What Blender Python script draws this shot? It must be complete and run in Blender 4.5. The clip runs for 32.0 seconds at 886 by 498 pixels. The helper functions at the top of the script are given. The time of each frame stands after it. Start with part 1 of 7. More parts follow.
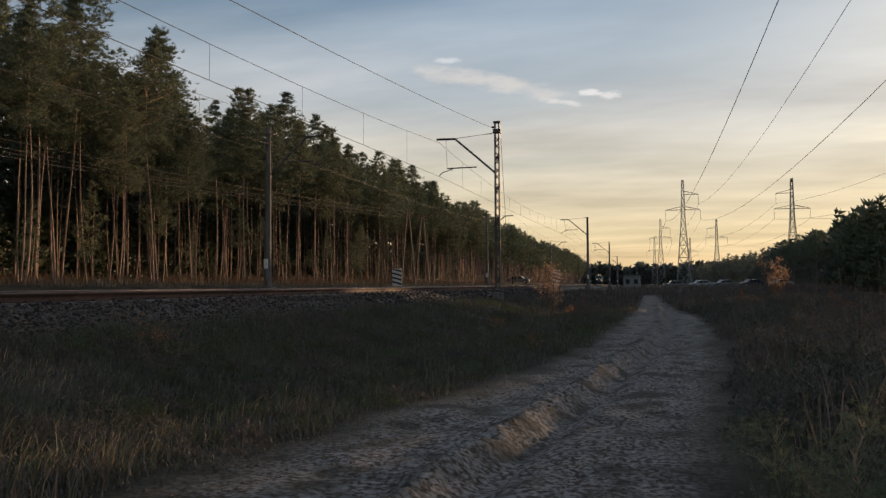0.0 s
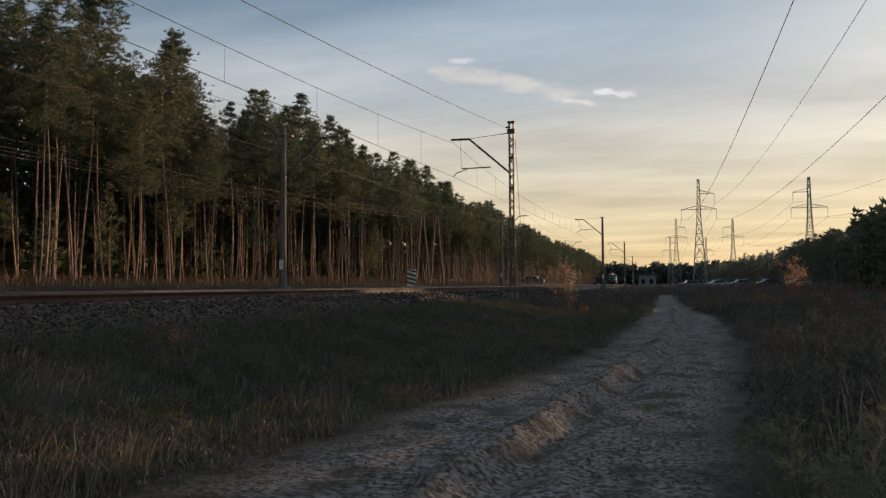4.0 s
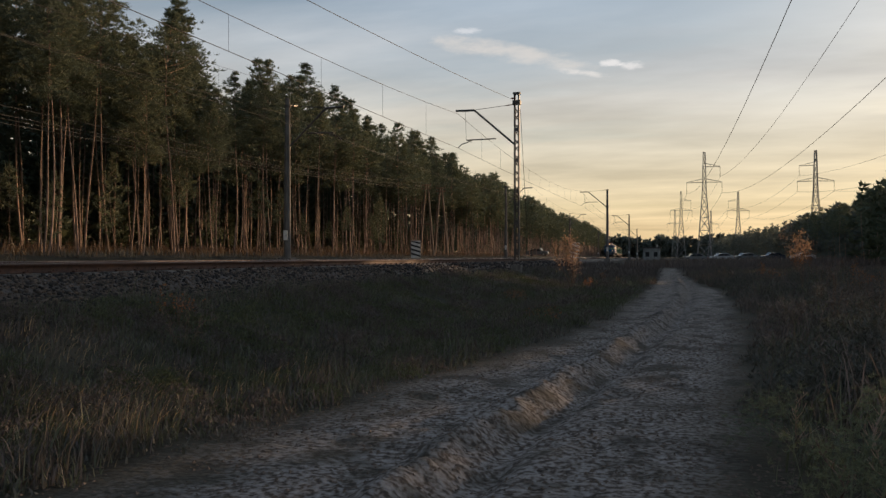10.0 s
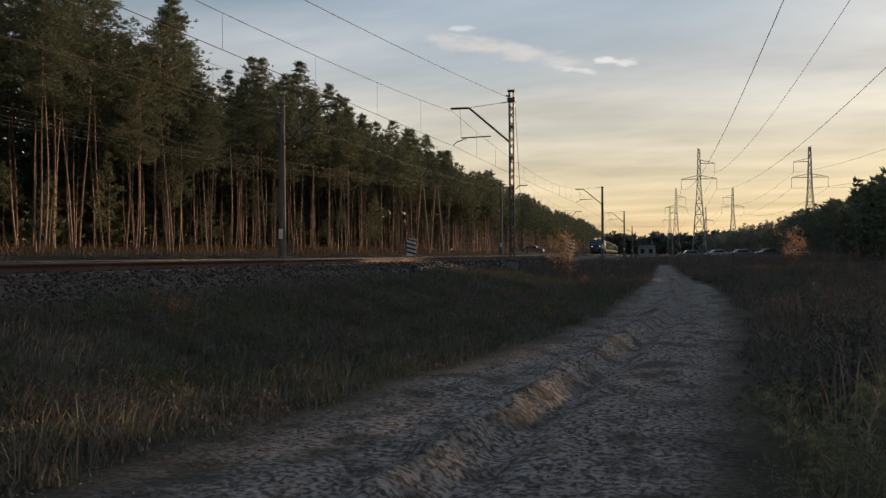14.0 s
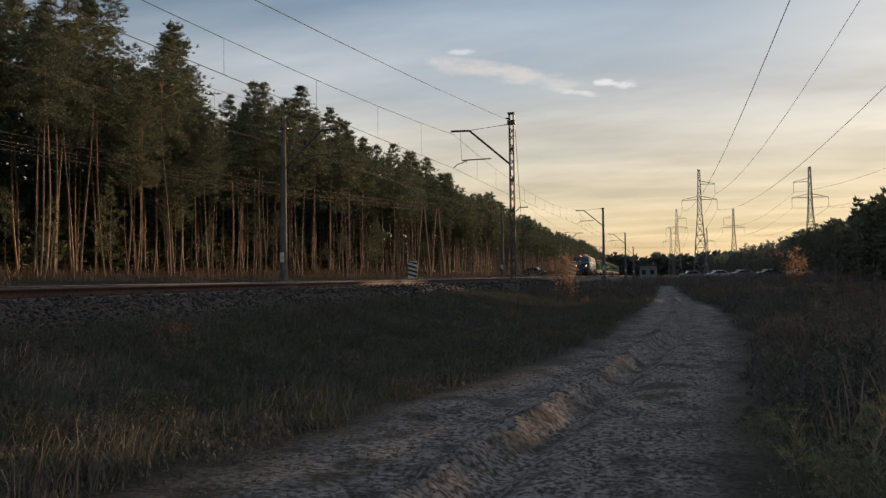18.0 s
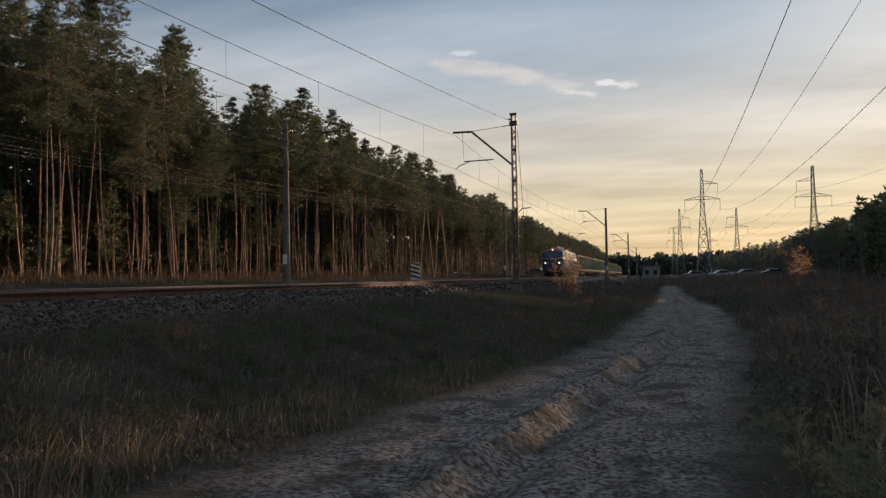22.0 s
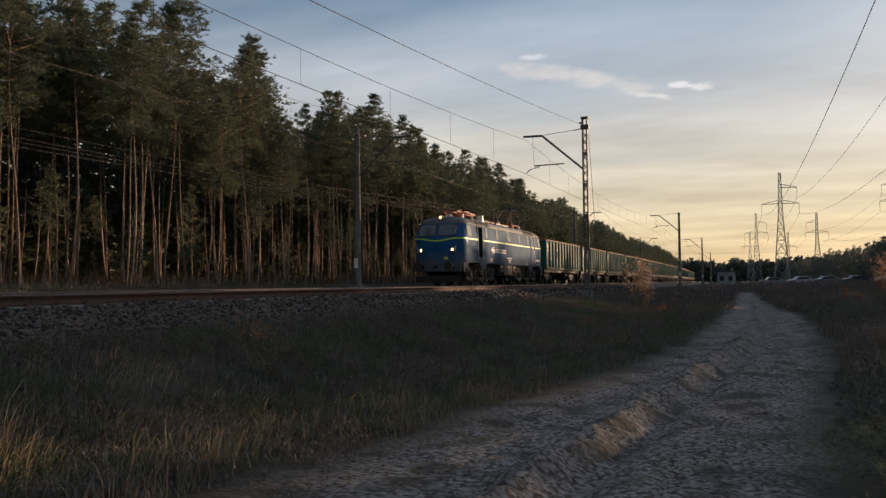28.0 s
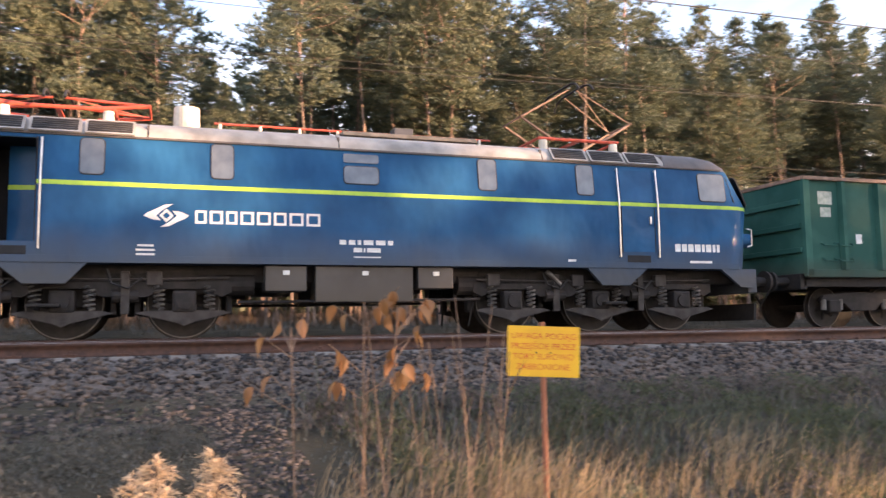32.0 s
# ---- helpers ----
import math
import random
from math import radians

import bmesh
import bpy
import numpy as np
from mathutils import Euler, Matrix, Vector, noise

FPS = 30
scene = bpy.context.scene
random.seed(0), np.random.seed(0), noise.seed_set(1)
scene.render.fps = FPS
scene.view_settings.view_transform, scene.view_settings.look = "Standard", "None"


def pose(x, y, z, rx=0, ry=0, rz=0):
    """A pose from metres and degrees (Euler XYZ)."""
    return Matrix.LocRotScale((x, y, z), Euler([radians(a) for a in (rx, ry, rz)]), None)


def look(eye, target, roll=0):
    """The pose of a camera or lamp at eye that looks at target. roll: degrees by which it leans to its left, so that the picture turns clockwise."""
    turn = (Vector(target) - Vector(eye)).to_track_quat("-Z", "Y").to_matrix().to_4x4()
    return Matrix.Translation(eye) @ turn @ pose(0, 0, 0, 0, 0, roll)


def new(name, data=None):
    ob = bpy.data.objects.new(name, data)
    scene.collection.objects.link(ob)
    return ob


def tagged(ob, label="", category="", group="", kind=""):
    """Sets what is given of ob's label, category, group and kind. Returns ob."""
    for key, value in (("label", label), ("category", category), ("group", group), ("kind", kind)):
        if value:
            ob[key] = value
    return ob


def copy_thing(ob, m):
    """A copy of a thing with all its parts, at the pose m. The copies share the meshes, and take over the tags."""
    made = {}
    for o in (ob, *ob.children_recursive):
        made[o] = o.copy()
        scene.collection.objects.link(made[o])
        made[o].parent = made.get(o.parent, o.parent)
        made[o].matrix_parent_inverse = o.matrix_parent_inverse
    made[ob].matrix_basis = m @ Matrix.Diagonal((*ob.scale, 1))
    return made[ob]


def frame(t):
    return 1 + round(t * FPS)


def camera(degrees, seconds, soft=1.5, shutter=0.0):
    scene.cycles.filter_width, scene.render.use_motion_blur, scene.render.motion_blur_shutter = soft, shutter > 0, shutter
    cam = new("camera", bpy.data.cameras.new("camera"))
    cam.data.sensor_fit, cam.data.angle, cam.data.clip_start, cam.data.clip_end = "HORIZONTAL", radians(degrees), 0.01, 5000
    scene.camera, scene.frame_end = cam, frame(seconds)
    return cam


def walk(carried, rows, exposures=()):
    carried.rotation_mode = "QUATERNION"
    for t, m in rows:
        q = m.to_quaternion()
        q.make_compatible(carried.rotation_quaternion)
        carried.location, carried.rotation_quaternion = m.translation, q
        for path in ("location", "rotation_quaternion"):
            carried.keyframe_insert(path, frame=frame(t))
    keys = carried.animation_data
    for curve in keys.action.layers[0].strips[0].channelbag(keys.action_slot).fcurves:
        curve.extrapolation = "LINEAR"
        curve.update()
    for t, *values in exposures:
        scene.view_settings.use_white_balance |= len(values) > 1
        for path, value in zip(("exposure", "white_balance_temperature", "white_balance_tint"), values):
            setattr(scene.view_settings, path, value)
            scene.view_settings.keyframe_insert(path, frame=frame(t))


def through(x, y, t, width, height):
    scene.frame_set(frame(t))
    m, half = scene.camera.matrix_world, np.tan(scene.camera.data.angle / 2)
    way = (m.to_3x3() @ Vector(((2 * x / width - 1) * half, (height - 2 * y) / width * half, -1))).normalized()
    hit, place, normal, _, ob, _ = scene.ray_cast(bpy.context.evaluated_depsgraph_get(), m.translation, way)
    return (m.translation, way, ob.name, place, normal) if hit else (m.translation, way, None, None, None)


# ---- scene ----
# camera: hand-held, turned at arm's length beside the sand road
cam = camera(57.2, 32.0, soft=1.4, shutter=0.2)
PATH = [
    (0.0, pose(0.00, 0.00, 1.6, 92.52, 0.23, 15.47)),
    (0.5, pose(0.00, 0.00, 1.6, 92.76, 0.77, 15.14)),
    (1.0, pose(0.00, 0.00, 1.6, 92.95, 1.07, 15.41)),
    (1.5, pose(0.00, 0.00, 1.6, 92.62, 0.90, 15.60)),
    (2.0, pose(0.00, 0.00, 1.6, 92.59, 0.93, 15.74)),
    (2.5, pose(0.00, 0.00, 1.6, 92.40, 0.90, 15.70)),
    (3.0, pose(0.00, 0.00, 1.6, 92.41, 0.66, 15.98)),
    (3.5, pose(0.00, 0.00, 1.6, 92.60, 0.45, 16.28)),
    (5.5, pose(0.00, 0.00, 1.6, 91.74, 0.37, 16.80)),
    (6.0, pose(0.00, 0.00, 1.6, 91.37, 0.36, 16.56)),
    (6.5, pose(0.00, 0.00, 1.6, 91.36, 0.33, 16.51)),
    (7.0, pose(0.00, 0.00, 1.6, 91.35, 0.27, 16.56)),
    (7.5, pose(0.00, 0.00, 1.6, 91.24, 0.20, 16.57)),
    (8.0, pose(0.00, 0.00, 1.6, 90.76, 0.09, 16.40)),
    (8.5, pose(0.00, 0.00, 1.6, 90.23, -0.43, 16.39)),
    (9.0, pose(0.00, 0.00, 1.6, 89.89, -0.60, 16.28)),
    (9.5, pose(0.00, 0.00, 1.6, 90.26, -0.05, 16.30)),
    (10.0, pose(0.00, 0.00, 1.6, 90.55, 0.00, 16.79)),
    (10.5, pose(0.00, 0.00, 1.6, 90.58, -0.06, 16.78)),
    (11.0, pose(0.00, 0.00, 1.6, 90.76, -0.12, 16.83)),
    (11.5, pose(0.00, 0.00, 1.6, 90.99, -0.05, 16.66)),
    (12.0, pose(0.00, 0.00, 1.6, 90.87, 0.06, 16.67)),
    (12.5, pose(0.00, 0.00, 1.6, 90.68, 0.37, 16.98)),
    (13.0, pose(0.00, 0.00, 1.6, 90.84, 0.40, 16.84)),
    (13.5, pose(0.00, 0.00, 1.6, 90.61, 0.31, 16.67)),
    (14.0, pose(0.00, 0.00, 1.6, 90.40, 0.29, 16.47)),
    (14.5, pose(0.00, 0.00, 1.6, 90.32, 0.43, 16.63)),
    (16.5, pose(0.00, 0.00, 1.6, 90.45, 0.53, 16.78)),
    (17.0, pose(0.00, 0.00, 1.6, 91.24, 0.49, 16.72)),
    (17.5, pose(0.00, 0.00, 1.6, 91.88, 0.64, 16.54)),
    (18.0, pose(0.00, 0.00, 1.6, 91.97, 0.65, 16.56)),
    (18.5, pose(0.00, 0.00, 1.6, 92.05, 0.73, 16.63)),
    (19.0, pose(0.00, 0.00, 1.6, 92.04, 0.72, 16.66)),
    (19.5, pose(0.00, 0.00, 1.6, 91.85, 0.60, 16.60)),
    (20.0, pose(0.00, 0.00, 1.6, 91.63, 0.65, 16.63)),
    (20.5, pose(0.00, 0.00, 1.6, 91.55, 0.76, 16.77)),
    (21.0, pose(0.00, 0.00, 1.6, 91.59, 0.89, 16.68)),
    (21.5, pose(0.00, 0.00, 1.6, 91.85, 0.91, 16.69)),
    (22.0, pose(0.00, 0.00, 1.6, 92.06, 0.97, 16.77)),
    (22.5, pose(0.00, 0.00, 1.6, 91.71, 0.46, 16.86)),
    (23.0, pose(0.00, 0.00, 1.6, 91.56, 0.11, 17.73)),
    (23.5, pose(0.00, 0.00, 1.6, 91.84, 0.35, 18.40)),
    (24.0, pose(0.00, 0.00, 1.6, 92.55, 0.33, 18.99)),
    (24.5, pose(0.00, 0.00, 1.6, 92.65, 0.35, 19.33)),
    (25.0, pose(0.00, 0.00, 1.6, 92.70, 0.51, 19.42)),
    (25.5, pose(0.00, 0.00, 1.6, 93.10, 0.72, 19.86)),
    (27.5, pose(0.00, 0.00, 1.6, 93.04, 0.57, 20.57)),
    (28.0, pose(-0.05, -0.02, 1.6, 92.44, 0.55, 21.59)),
    (28.5, pose(-0.07, -0.02, 1.6, 92.38, 0.91, 22.78)),
    (29.0, pose(-0.08, -0.03, 1.6, 92.76, 1.28, 23.95)),
    (29.5, pose(-0.10, -0.04, 1.6, 93.33, 1.58, 26.29)),
    (30.0, pose(-0.14, -0.06, 1.6, 93.84, 1.68, 29.24)),
    (30.5, pose(-0.19, -0.09, 1.6, 94.20, 1.50, 34.37)),
    (31.0, pose(-0.29, -0.17, 1.6, 94.27, 1.31, 44.70)),
    (31.5, pose(-0.39, -0.29, 1.6, 94.91, 1.13, 57.52)),
    (32.0, pose(-0.46, -0.45, 1.6, 95.51, 0.82, 71.61)),
]
EXPOSURES = [(0, 0.12, 6200, 10), (14, 0.12, 6200, 10), (24, 0.12, 6170, 12), (29.5, 0.2, 6080, 12), (30.0, 0.32, 6080, 13), (30.5, 0.46, 6300, 18), (31.0, 1.3, 6900, 21), (31.5, 2.03, 6650, 22), (32.0, 2.46, 6200, 23)]
walk(cam, PATH, EXPOSURES)

# low evening sun, thin banded cloud
SUN_AZ, SUN_EL = 32.0, 5.5


def build_world():
    w = bpy.data.worlds.new("evening_sky")
    scene.world = w
    w.use_nodes = True
    nt = w.node_tree
    nt.nodes.clear()
    N = nt.nodes.new
    out, bg = N("ShaderNodeOutputWorld"), N("ShaderNodeBackground")
    sky = N("ShaderNodeTexSky")
    sky.sky_type, sky.sun_disc = "NISHITA", False
    sky.sun_elevation, sky.sun_rotation = radians(SUN_EL), radians(SUN_AZ)
    sky.air_density, sky.dust_density, sky.ozone_density = 1.0, 1.6, 2.0
    tc = N("ShaderNodeTexCoord")
    sep = N("ShaderNodeSeparateXYZ")
    nt.links.new(tc.outputs["Generated"], sep.inputs[0])
    # clouds lie on a plane high above: direction over height
    zz = N("ShaderNodeMath"); zz.operation = "MAXIMUM"; zz.inputs[1].default_value = 0.03
    nt.links.new(sep.outputs["Z"], zz.inputs[0])
    za = N("ShaderNodeMath"); za.operation = "ADD"; za.inputs[1].default_value = 0.08
    nt.links.new(zz.outputs[0], za.inputs[0])
    div = N("ShaderNodeVectorMath"); div.operation = "DIVIDE"
    comb = N("ShaderNodeCombineXYZ")
    for i in range(3):
        nt.links.new(za.outputs[0], comb.inputs[i])
    nt.links.new(tc.outputs["Generated"], div.inputs[0])
    nt.links.new(comb.outputs[0], div.inputs[1])
    mp = N("ShaderNodeMapping")
    mp.inputs["Scale"].default_value = (0.42, 1.15, 0.0)
    mp.inputs["Rotation"].default_value = (0, 0, radians(12))
    mp.inputs["Location"].default_value = (0.4, 0.2, 0)
    nt.links.new(div.outputs[0], mp.inputs[0])
    n1 = N("ShaderNodeTexNoise"); n1.inputs["Scale"].default_value = 0.9
    n1.inputs["Detail"].default_value = 7; n1.inputs["Roughness"].default_value = 0.58
    nt.links.new(mp.outputs[0], n1.inputs["Vector"])
    r1 = N("ShaderNodeValToRGB")
    r1.color_ramp.elements[0].position, r1.color_ramp.elements[1].position = 0.36, 0.66
    nt.links.new(n1.outputs["Fac"], r1.inputs[0])
    # veil thickens towards the horizon
    el = N("ShaderNodeMapRange")
    el.inputs["From Min"].default_value, el.inputs["From Max"].default_value = 0.37, 0.12
    el.inputs["To Min"].default_value, el.inputs["To Max"].default_value = 0.0, 0.85
    nt.links.new(sep.outputs["Z"], el.inputs["Value"])
    mx = N("ShaderNodeMath"); mx.operation = "MULTIPLY_ADD"
    mx.inputs[1].default_value = 0.45
    nt.links.new(r1.outputs[0], mx.inputs[0])
    nt.links.new(el.outputs[0], mx.inputs[2])
    cl = N("ShaderNodeMath"); cl.operation = "MINIMUM"; cl.inputs[1].default_value = 0.92
    nt.links.new(mx.outputs[0], cl.inputs[0])
    # cloud colour: warm yellow low down, cream above
    cr = N("ShaderNodeValToRGB")
    e = cr.color_ramp.elements
    e[0].position, e[0].color = 0.0, (0.74, 0.50, 0.25, 1)
    e[1].position, e[1].color = 0.52, (0.78, 0.88, 1.0, 1)
    for p, c in ((0.06, (0.78, 0.61, 0.36, 1)), (0.13, (0.68, 0.59, 0.44, 1)), (0.22, (0.58, 0.56, 0.53, 1)), (0.32, (0.50, 0.53, 0.56, 1)), (0.40, (0.50, 0.56, 0.63, 1))):
        k = e.new(p); k.color = c
    nt.links.new(sep.outputs["Z"], cr.inputs[0])
    # brighter and duller streaks in the veil
    n2 = N("ShaderNodeTexNoise"); n2.inputs["Scale"].default_value = 1.6
    n2.inputs["Detail"].default_value = 6; n2.inputs["Roughness"].default_value = 0.55
    mp2 = N("ShaderNodeMapping"); mp2.inputs["Scale"].default_value = (0.45, 0.8, 0.0)
    mp2.inputs["Rotation"].default_value = (0, 0, radians(-24)); mp2.inputs["Location"].default_value = (3.0, 1.3, 0)
    nt.links.new(div.outputs[0], mp2.inputs[0]); nt.links.new(mp2.outputs[0], n2.inputs["Vector"])
    br = N("ShaderNodeMapRange")
    br.inputs["From Min"].default_value, br.inputs["From Max"].default_value = 0.35, 0.68
    br.inputs["To Min"].default_value, br.inputs["To Max"].default_value = 0.84, 1.20
    nt.links.new(n2.outputs["Fac"], br.inputs["Value"])
    # thin cloud scatters light forwards: brightest round the sun
    dp = N("ShaderNodeVectorMath"); dp.operation = "DOT_PRODUCT"
    dp.inputs[1].default_value = (math.sin(radians(SUN_AZ)), math.cos(radians(SUN_AZ)), 0.0)
    nt.links.new(tc.outputs["Generated"], dp.inputs[0])
    fwd = N("ShaderNodeMapRange")
    fwd.inputs["From Min"].default_value, fwd.inputs["From Max"].default_value = -0.2, 0.85
    fwd.inputs["To Min"].default_value, fwd.inputs["To Max"].default_value = 0.85, 1.0
    nt.links.new(dp.outputs["Value"], fwd.inputs["Value"])
    pw = N("ShaderNodeMath"); pw.operation = "MULTIPLY"
    nt.links.new(br.outputs[0], pw.inputs[0]); nt.links.new(fwd.outputs[0], pw.inputs[1])
    streak = N("ShaderNodeVectorMath"); streak.operation = "SCALE"
    nt.links.new(cr.outputs[0], streak.inputs[0]); nt.links.new(pw.outputs[0], streak.inputs["Scale"])
    sc = N("ShaderNodeVectorMath"); sc.operation = "SCALE"; sc.inputs["Scale"].default_value = 0.15
    nt.links.new(sky.outputs[0], sc.inputs[0])
    mix = N("ShaderNodeMix"); mix.data_type = "RGBA"
    nt.links.new(cl.outputs[0], mix.inputs["Factor"])
    nt.links.new(sc.outputs[0], mix.inputs["A"])
    nt.links.new(streak.outputs[0], mix.inputs["B"])
    # a cream streak and small white puffs of cloud: bearing, height, half length, half height, slope, fineness, weight
    def maths(op, a, b=None, c=None):
        m = N("ShaderNodeMath"); m.operation = op
        for i, v in enumerate((a, b, c)):
            if v is None:
                continue
            if isinstance(v, (int, float)):
                m.inputs[i].default_value = v
            else:
                nt.links.new(v, m.inputs[i])
        return m.outputs[0]
    last = mix.outputs["Result"]
    for az, el, a, b, slope, fine, weight, color in ((12.0, 14.1, 6.5, 0.9, 0.17, 16, 0.5, (0.84, 0.73, 0.62)), (5.2, 13.15, 1.0, 0.30, 0.0, 45, 0.62, (0.93, 0.86, 0.80)), (3.6, 12.95, 1.1, 0.36, 0.05, 45, 0.55, (0.93, 0.86, 0.80)), (15.2, 15.6, 1.3, 0.30, 0.05, 45, 0.5, (0.82, 0.79, 0.77)), (7.0, 12.6, 2.2, 0.28, 0.12, 40, 0.6, (0.86, 0.78, 0.70))):
        dot = N("ShaderNodeVectorMath"); dot.operation = "DOT_PRODUCT"
        dot.inputs[1].default_value = (math.cos(radians(az)), math.sin(radians(az)), 0.0)
        nt.links.new(tc.outputs["Generated"], dot.inputs[0])
        ahead = N("ShaderNodeVectorMath"); ahead.operation = "DOT_PRODUCT"
        ahead.inputs[1].default_value = (-math.sin(radians(az)), math.cos(radians(az)), 0.0)
        nt.links.new(tc.outputs["Generated"], ahead.inputs[0])
        u = dot.outputs["Value"]
        v = maths("ADD", maths("SUBTRACT", sep.outputs["Z"], math.sin(radians(el))), maths("MULTIPLY", u, slope))
        r2 = maths("ADD", maths("POWER", maths("DIVIDE", u, radians(a)), 2.0), maths("POWER", maths("DIVIDE", v, radians(b)), 2.0))
        n3 = N("ShaderNodeTexNoise"); n3.inputs["Scale"].default_value = fine
        n3.inputs["Detail"].default_value = 6; n3.inputs["Roughness"].default_value = 0.6
        mp3 = N("ShaderNodeMapping"); mp3.inputs["Scale"].default_value = (1, 1, 3.0)
        nt.links.new(tc.outputs["Generated"], mp3.inputs[0]); nt.links.new(mp3.outputs[0], n3.inputs["Vector"])
        soft_edge = maths("ADD", maths("SUBTRACT", 1.0, r2), maths("MULTIPLY_ADD", n3.outputs["Fac"], 2.6, -1.3))
        cut = N("ShaderNodeMapRange"); cut.interpolation_type = "SMOOTHSTEP"
        cut.inputs["From Min"].default_value, cut.inputs["From Max"].default_value = 0.1, 1.1
        cut.inputs["To Max"].default_value = weight
        nt.links.new(soft_edge, cut.inputs["Value"])
        front = maths("GREATER_THAN", ahead.outputs["Value"], 0.2)
        puff = N("ShaderNodeMix"); puff.data_type = "RGBA"
        puff.inputs["B"].default_value = (*color, 1)
        nt.links.new(maths("MULTIPLY", cut.outputs[0], front), puff.inputs["Factor"])
        nt.links.new(last, puff.inputs["A"])
        last = puff.outputs["Result"]
    nt.links.new(last, bg.inputs["Color"])
    bg.inputs["Strength"].default_value = 1.0
    nt.links.new(bg.outputs[0], out.inputs[0])


build_world()
sun_data = bpy.data.lights.new("sun", "SUN")
sun_data.energy, sun_data.angle, sun_data.color = 4.7, radians(0.6), (1.0, 0.65, 0.36)
sun = new("sun", sun_data)
a, e = radians(SUN_AZ), radians(SUN_EL)
sun.matrix_world = look((100 * math.sin(a) * math.cos(e), 100 * math.cos(a) * math.cos(e), 100 * math.sin(e)), (0, 0, 0))


# ---- tools ----
def material(name, base, dark=None, scale=8.0, detail=6.0, rough=0.8, metal=0.0, bump=0.3,
             big=0.6, per_object=0.0, spec=0.4, stretch=(1, 1, 1)):
    """Two scales of noise between two colours, with fine relief."""
    m = bpy.data.materials.new(name)
    m.use_nodes = True
    nt = m.node_tree
    N = nt.nodes.new
    b = nt.nodes["Principled BSDF"]
    b.inputs["Roughness"].default_value, b.inputs["Metallic"].default_value = rough, metal
    b.inputs["Specular IOR Level"].default_value = spec
    tc = N("ShaderNodeTexCoord")
    mp = N("ShaderNodeMapping"); mp.inputs["Scale"].default_value = stretch
    nt.links.new(tc.outputs["Object"], mp.inputs[0])
    dark = dark or tuple(c * 0.6 for c in base)
    n1, n2 = N("ShaderNodeTexNoise"), N("ShaderNodeTexNoise")
    n1.inputs["Scale"].default_value, n1.inputs["Detail"].default_value = scale, detail
    n2.inputs["Scale"].default_value, n2.inputs["Detail"].default_value = scale * 0.13, 4
    for n in (n1, n2):
        nt.links.new(mp.outputs[0], n.inputs["Vector"])
    add = N("ShaderNodeMath"); add.operation = "MULTIPLY_ADD"; add.inputs[1].default_value = big
    nt.links.new(n2.outputs["Fac"], add.inputs[0])
    sub1 = N("ShaderNodeMath"); sub1.operation = "MULTIPLY_ADD"; sub1.inputs[1].default_value = 1.0
    nt.links.new(n1.outputs["Fac"], sub1.inputs[0])
    sub1.inputs[2].default_value = -0.5 * big
    nt.links.new(sub1.outputs[0], add.inputs[2])
    last = add.outputs[0]
    if per_object:
        oi = N("ShaderNodeObjectInfo")
        po = N("ShaderNodeMath"); po.operation = "MULTIPLY_ADD"; po.inputs[1].default_value = per_object
        nt.links.new(oi.outputs["Random"], po.inputs[0])
        s2 = N("ShaderNodeMath"); s2.operation = "SUBTRACT"; s2.inputs[1].default_value = per_object * 0.5
        nt.links.new(last, s2.inputs[0])
        nt.links.new(s2.outputs[0], po.inputs[2])
        last = po.outputs[0]
    ramp = N("ShaderNodeValToRGB")
    ramp.color_ramp.elements[0].position, ramp.color_ramp.elements[1].position = 0.32, 0.68
    ramp.color_ramp.elements[0].color, ramp.color_ramp.elements[1].color = (*dark, 1), (*base, 1)
    nt.links.new(last, ramp.inputs[0])
    nt.links.new(ramp.outputs[0], b.inputs["Base Color"])
    if bump:
        n3 = N("ShaderNodeTexNoise")
        n3.inputs["Scale"].default_value, n3.inputs["Detail"].default_value = scale * 3, 5
        nt.links.new(mp.outputs[0], n3.inputs["Vector"])
        bp = N("ShaderNodeBump"); bp.inputs["Strength"].default_value = bump
        bp.inputs["Distance"].default_value = 0.02
        nt.links.new(n3.outputs["Fac"], bp.inputs["Height"])
        nt.links.new(bp.outputs[0], b.inputs["Normal"])
    return m


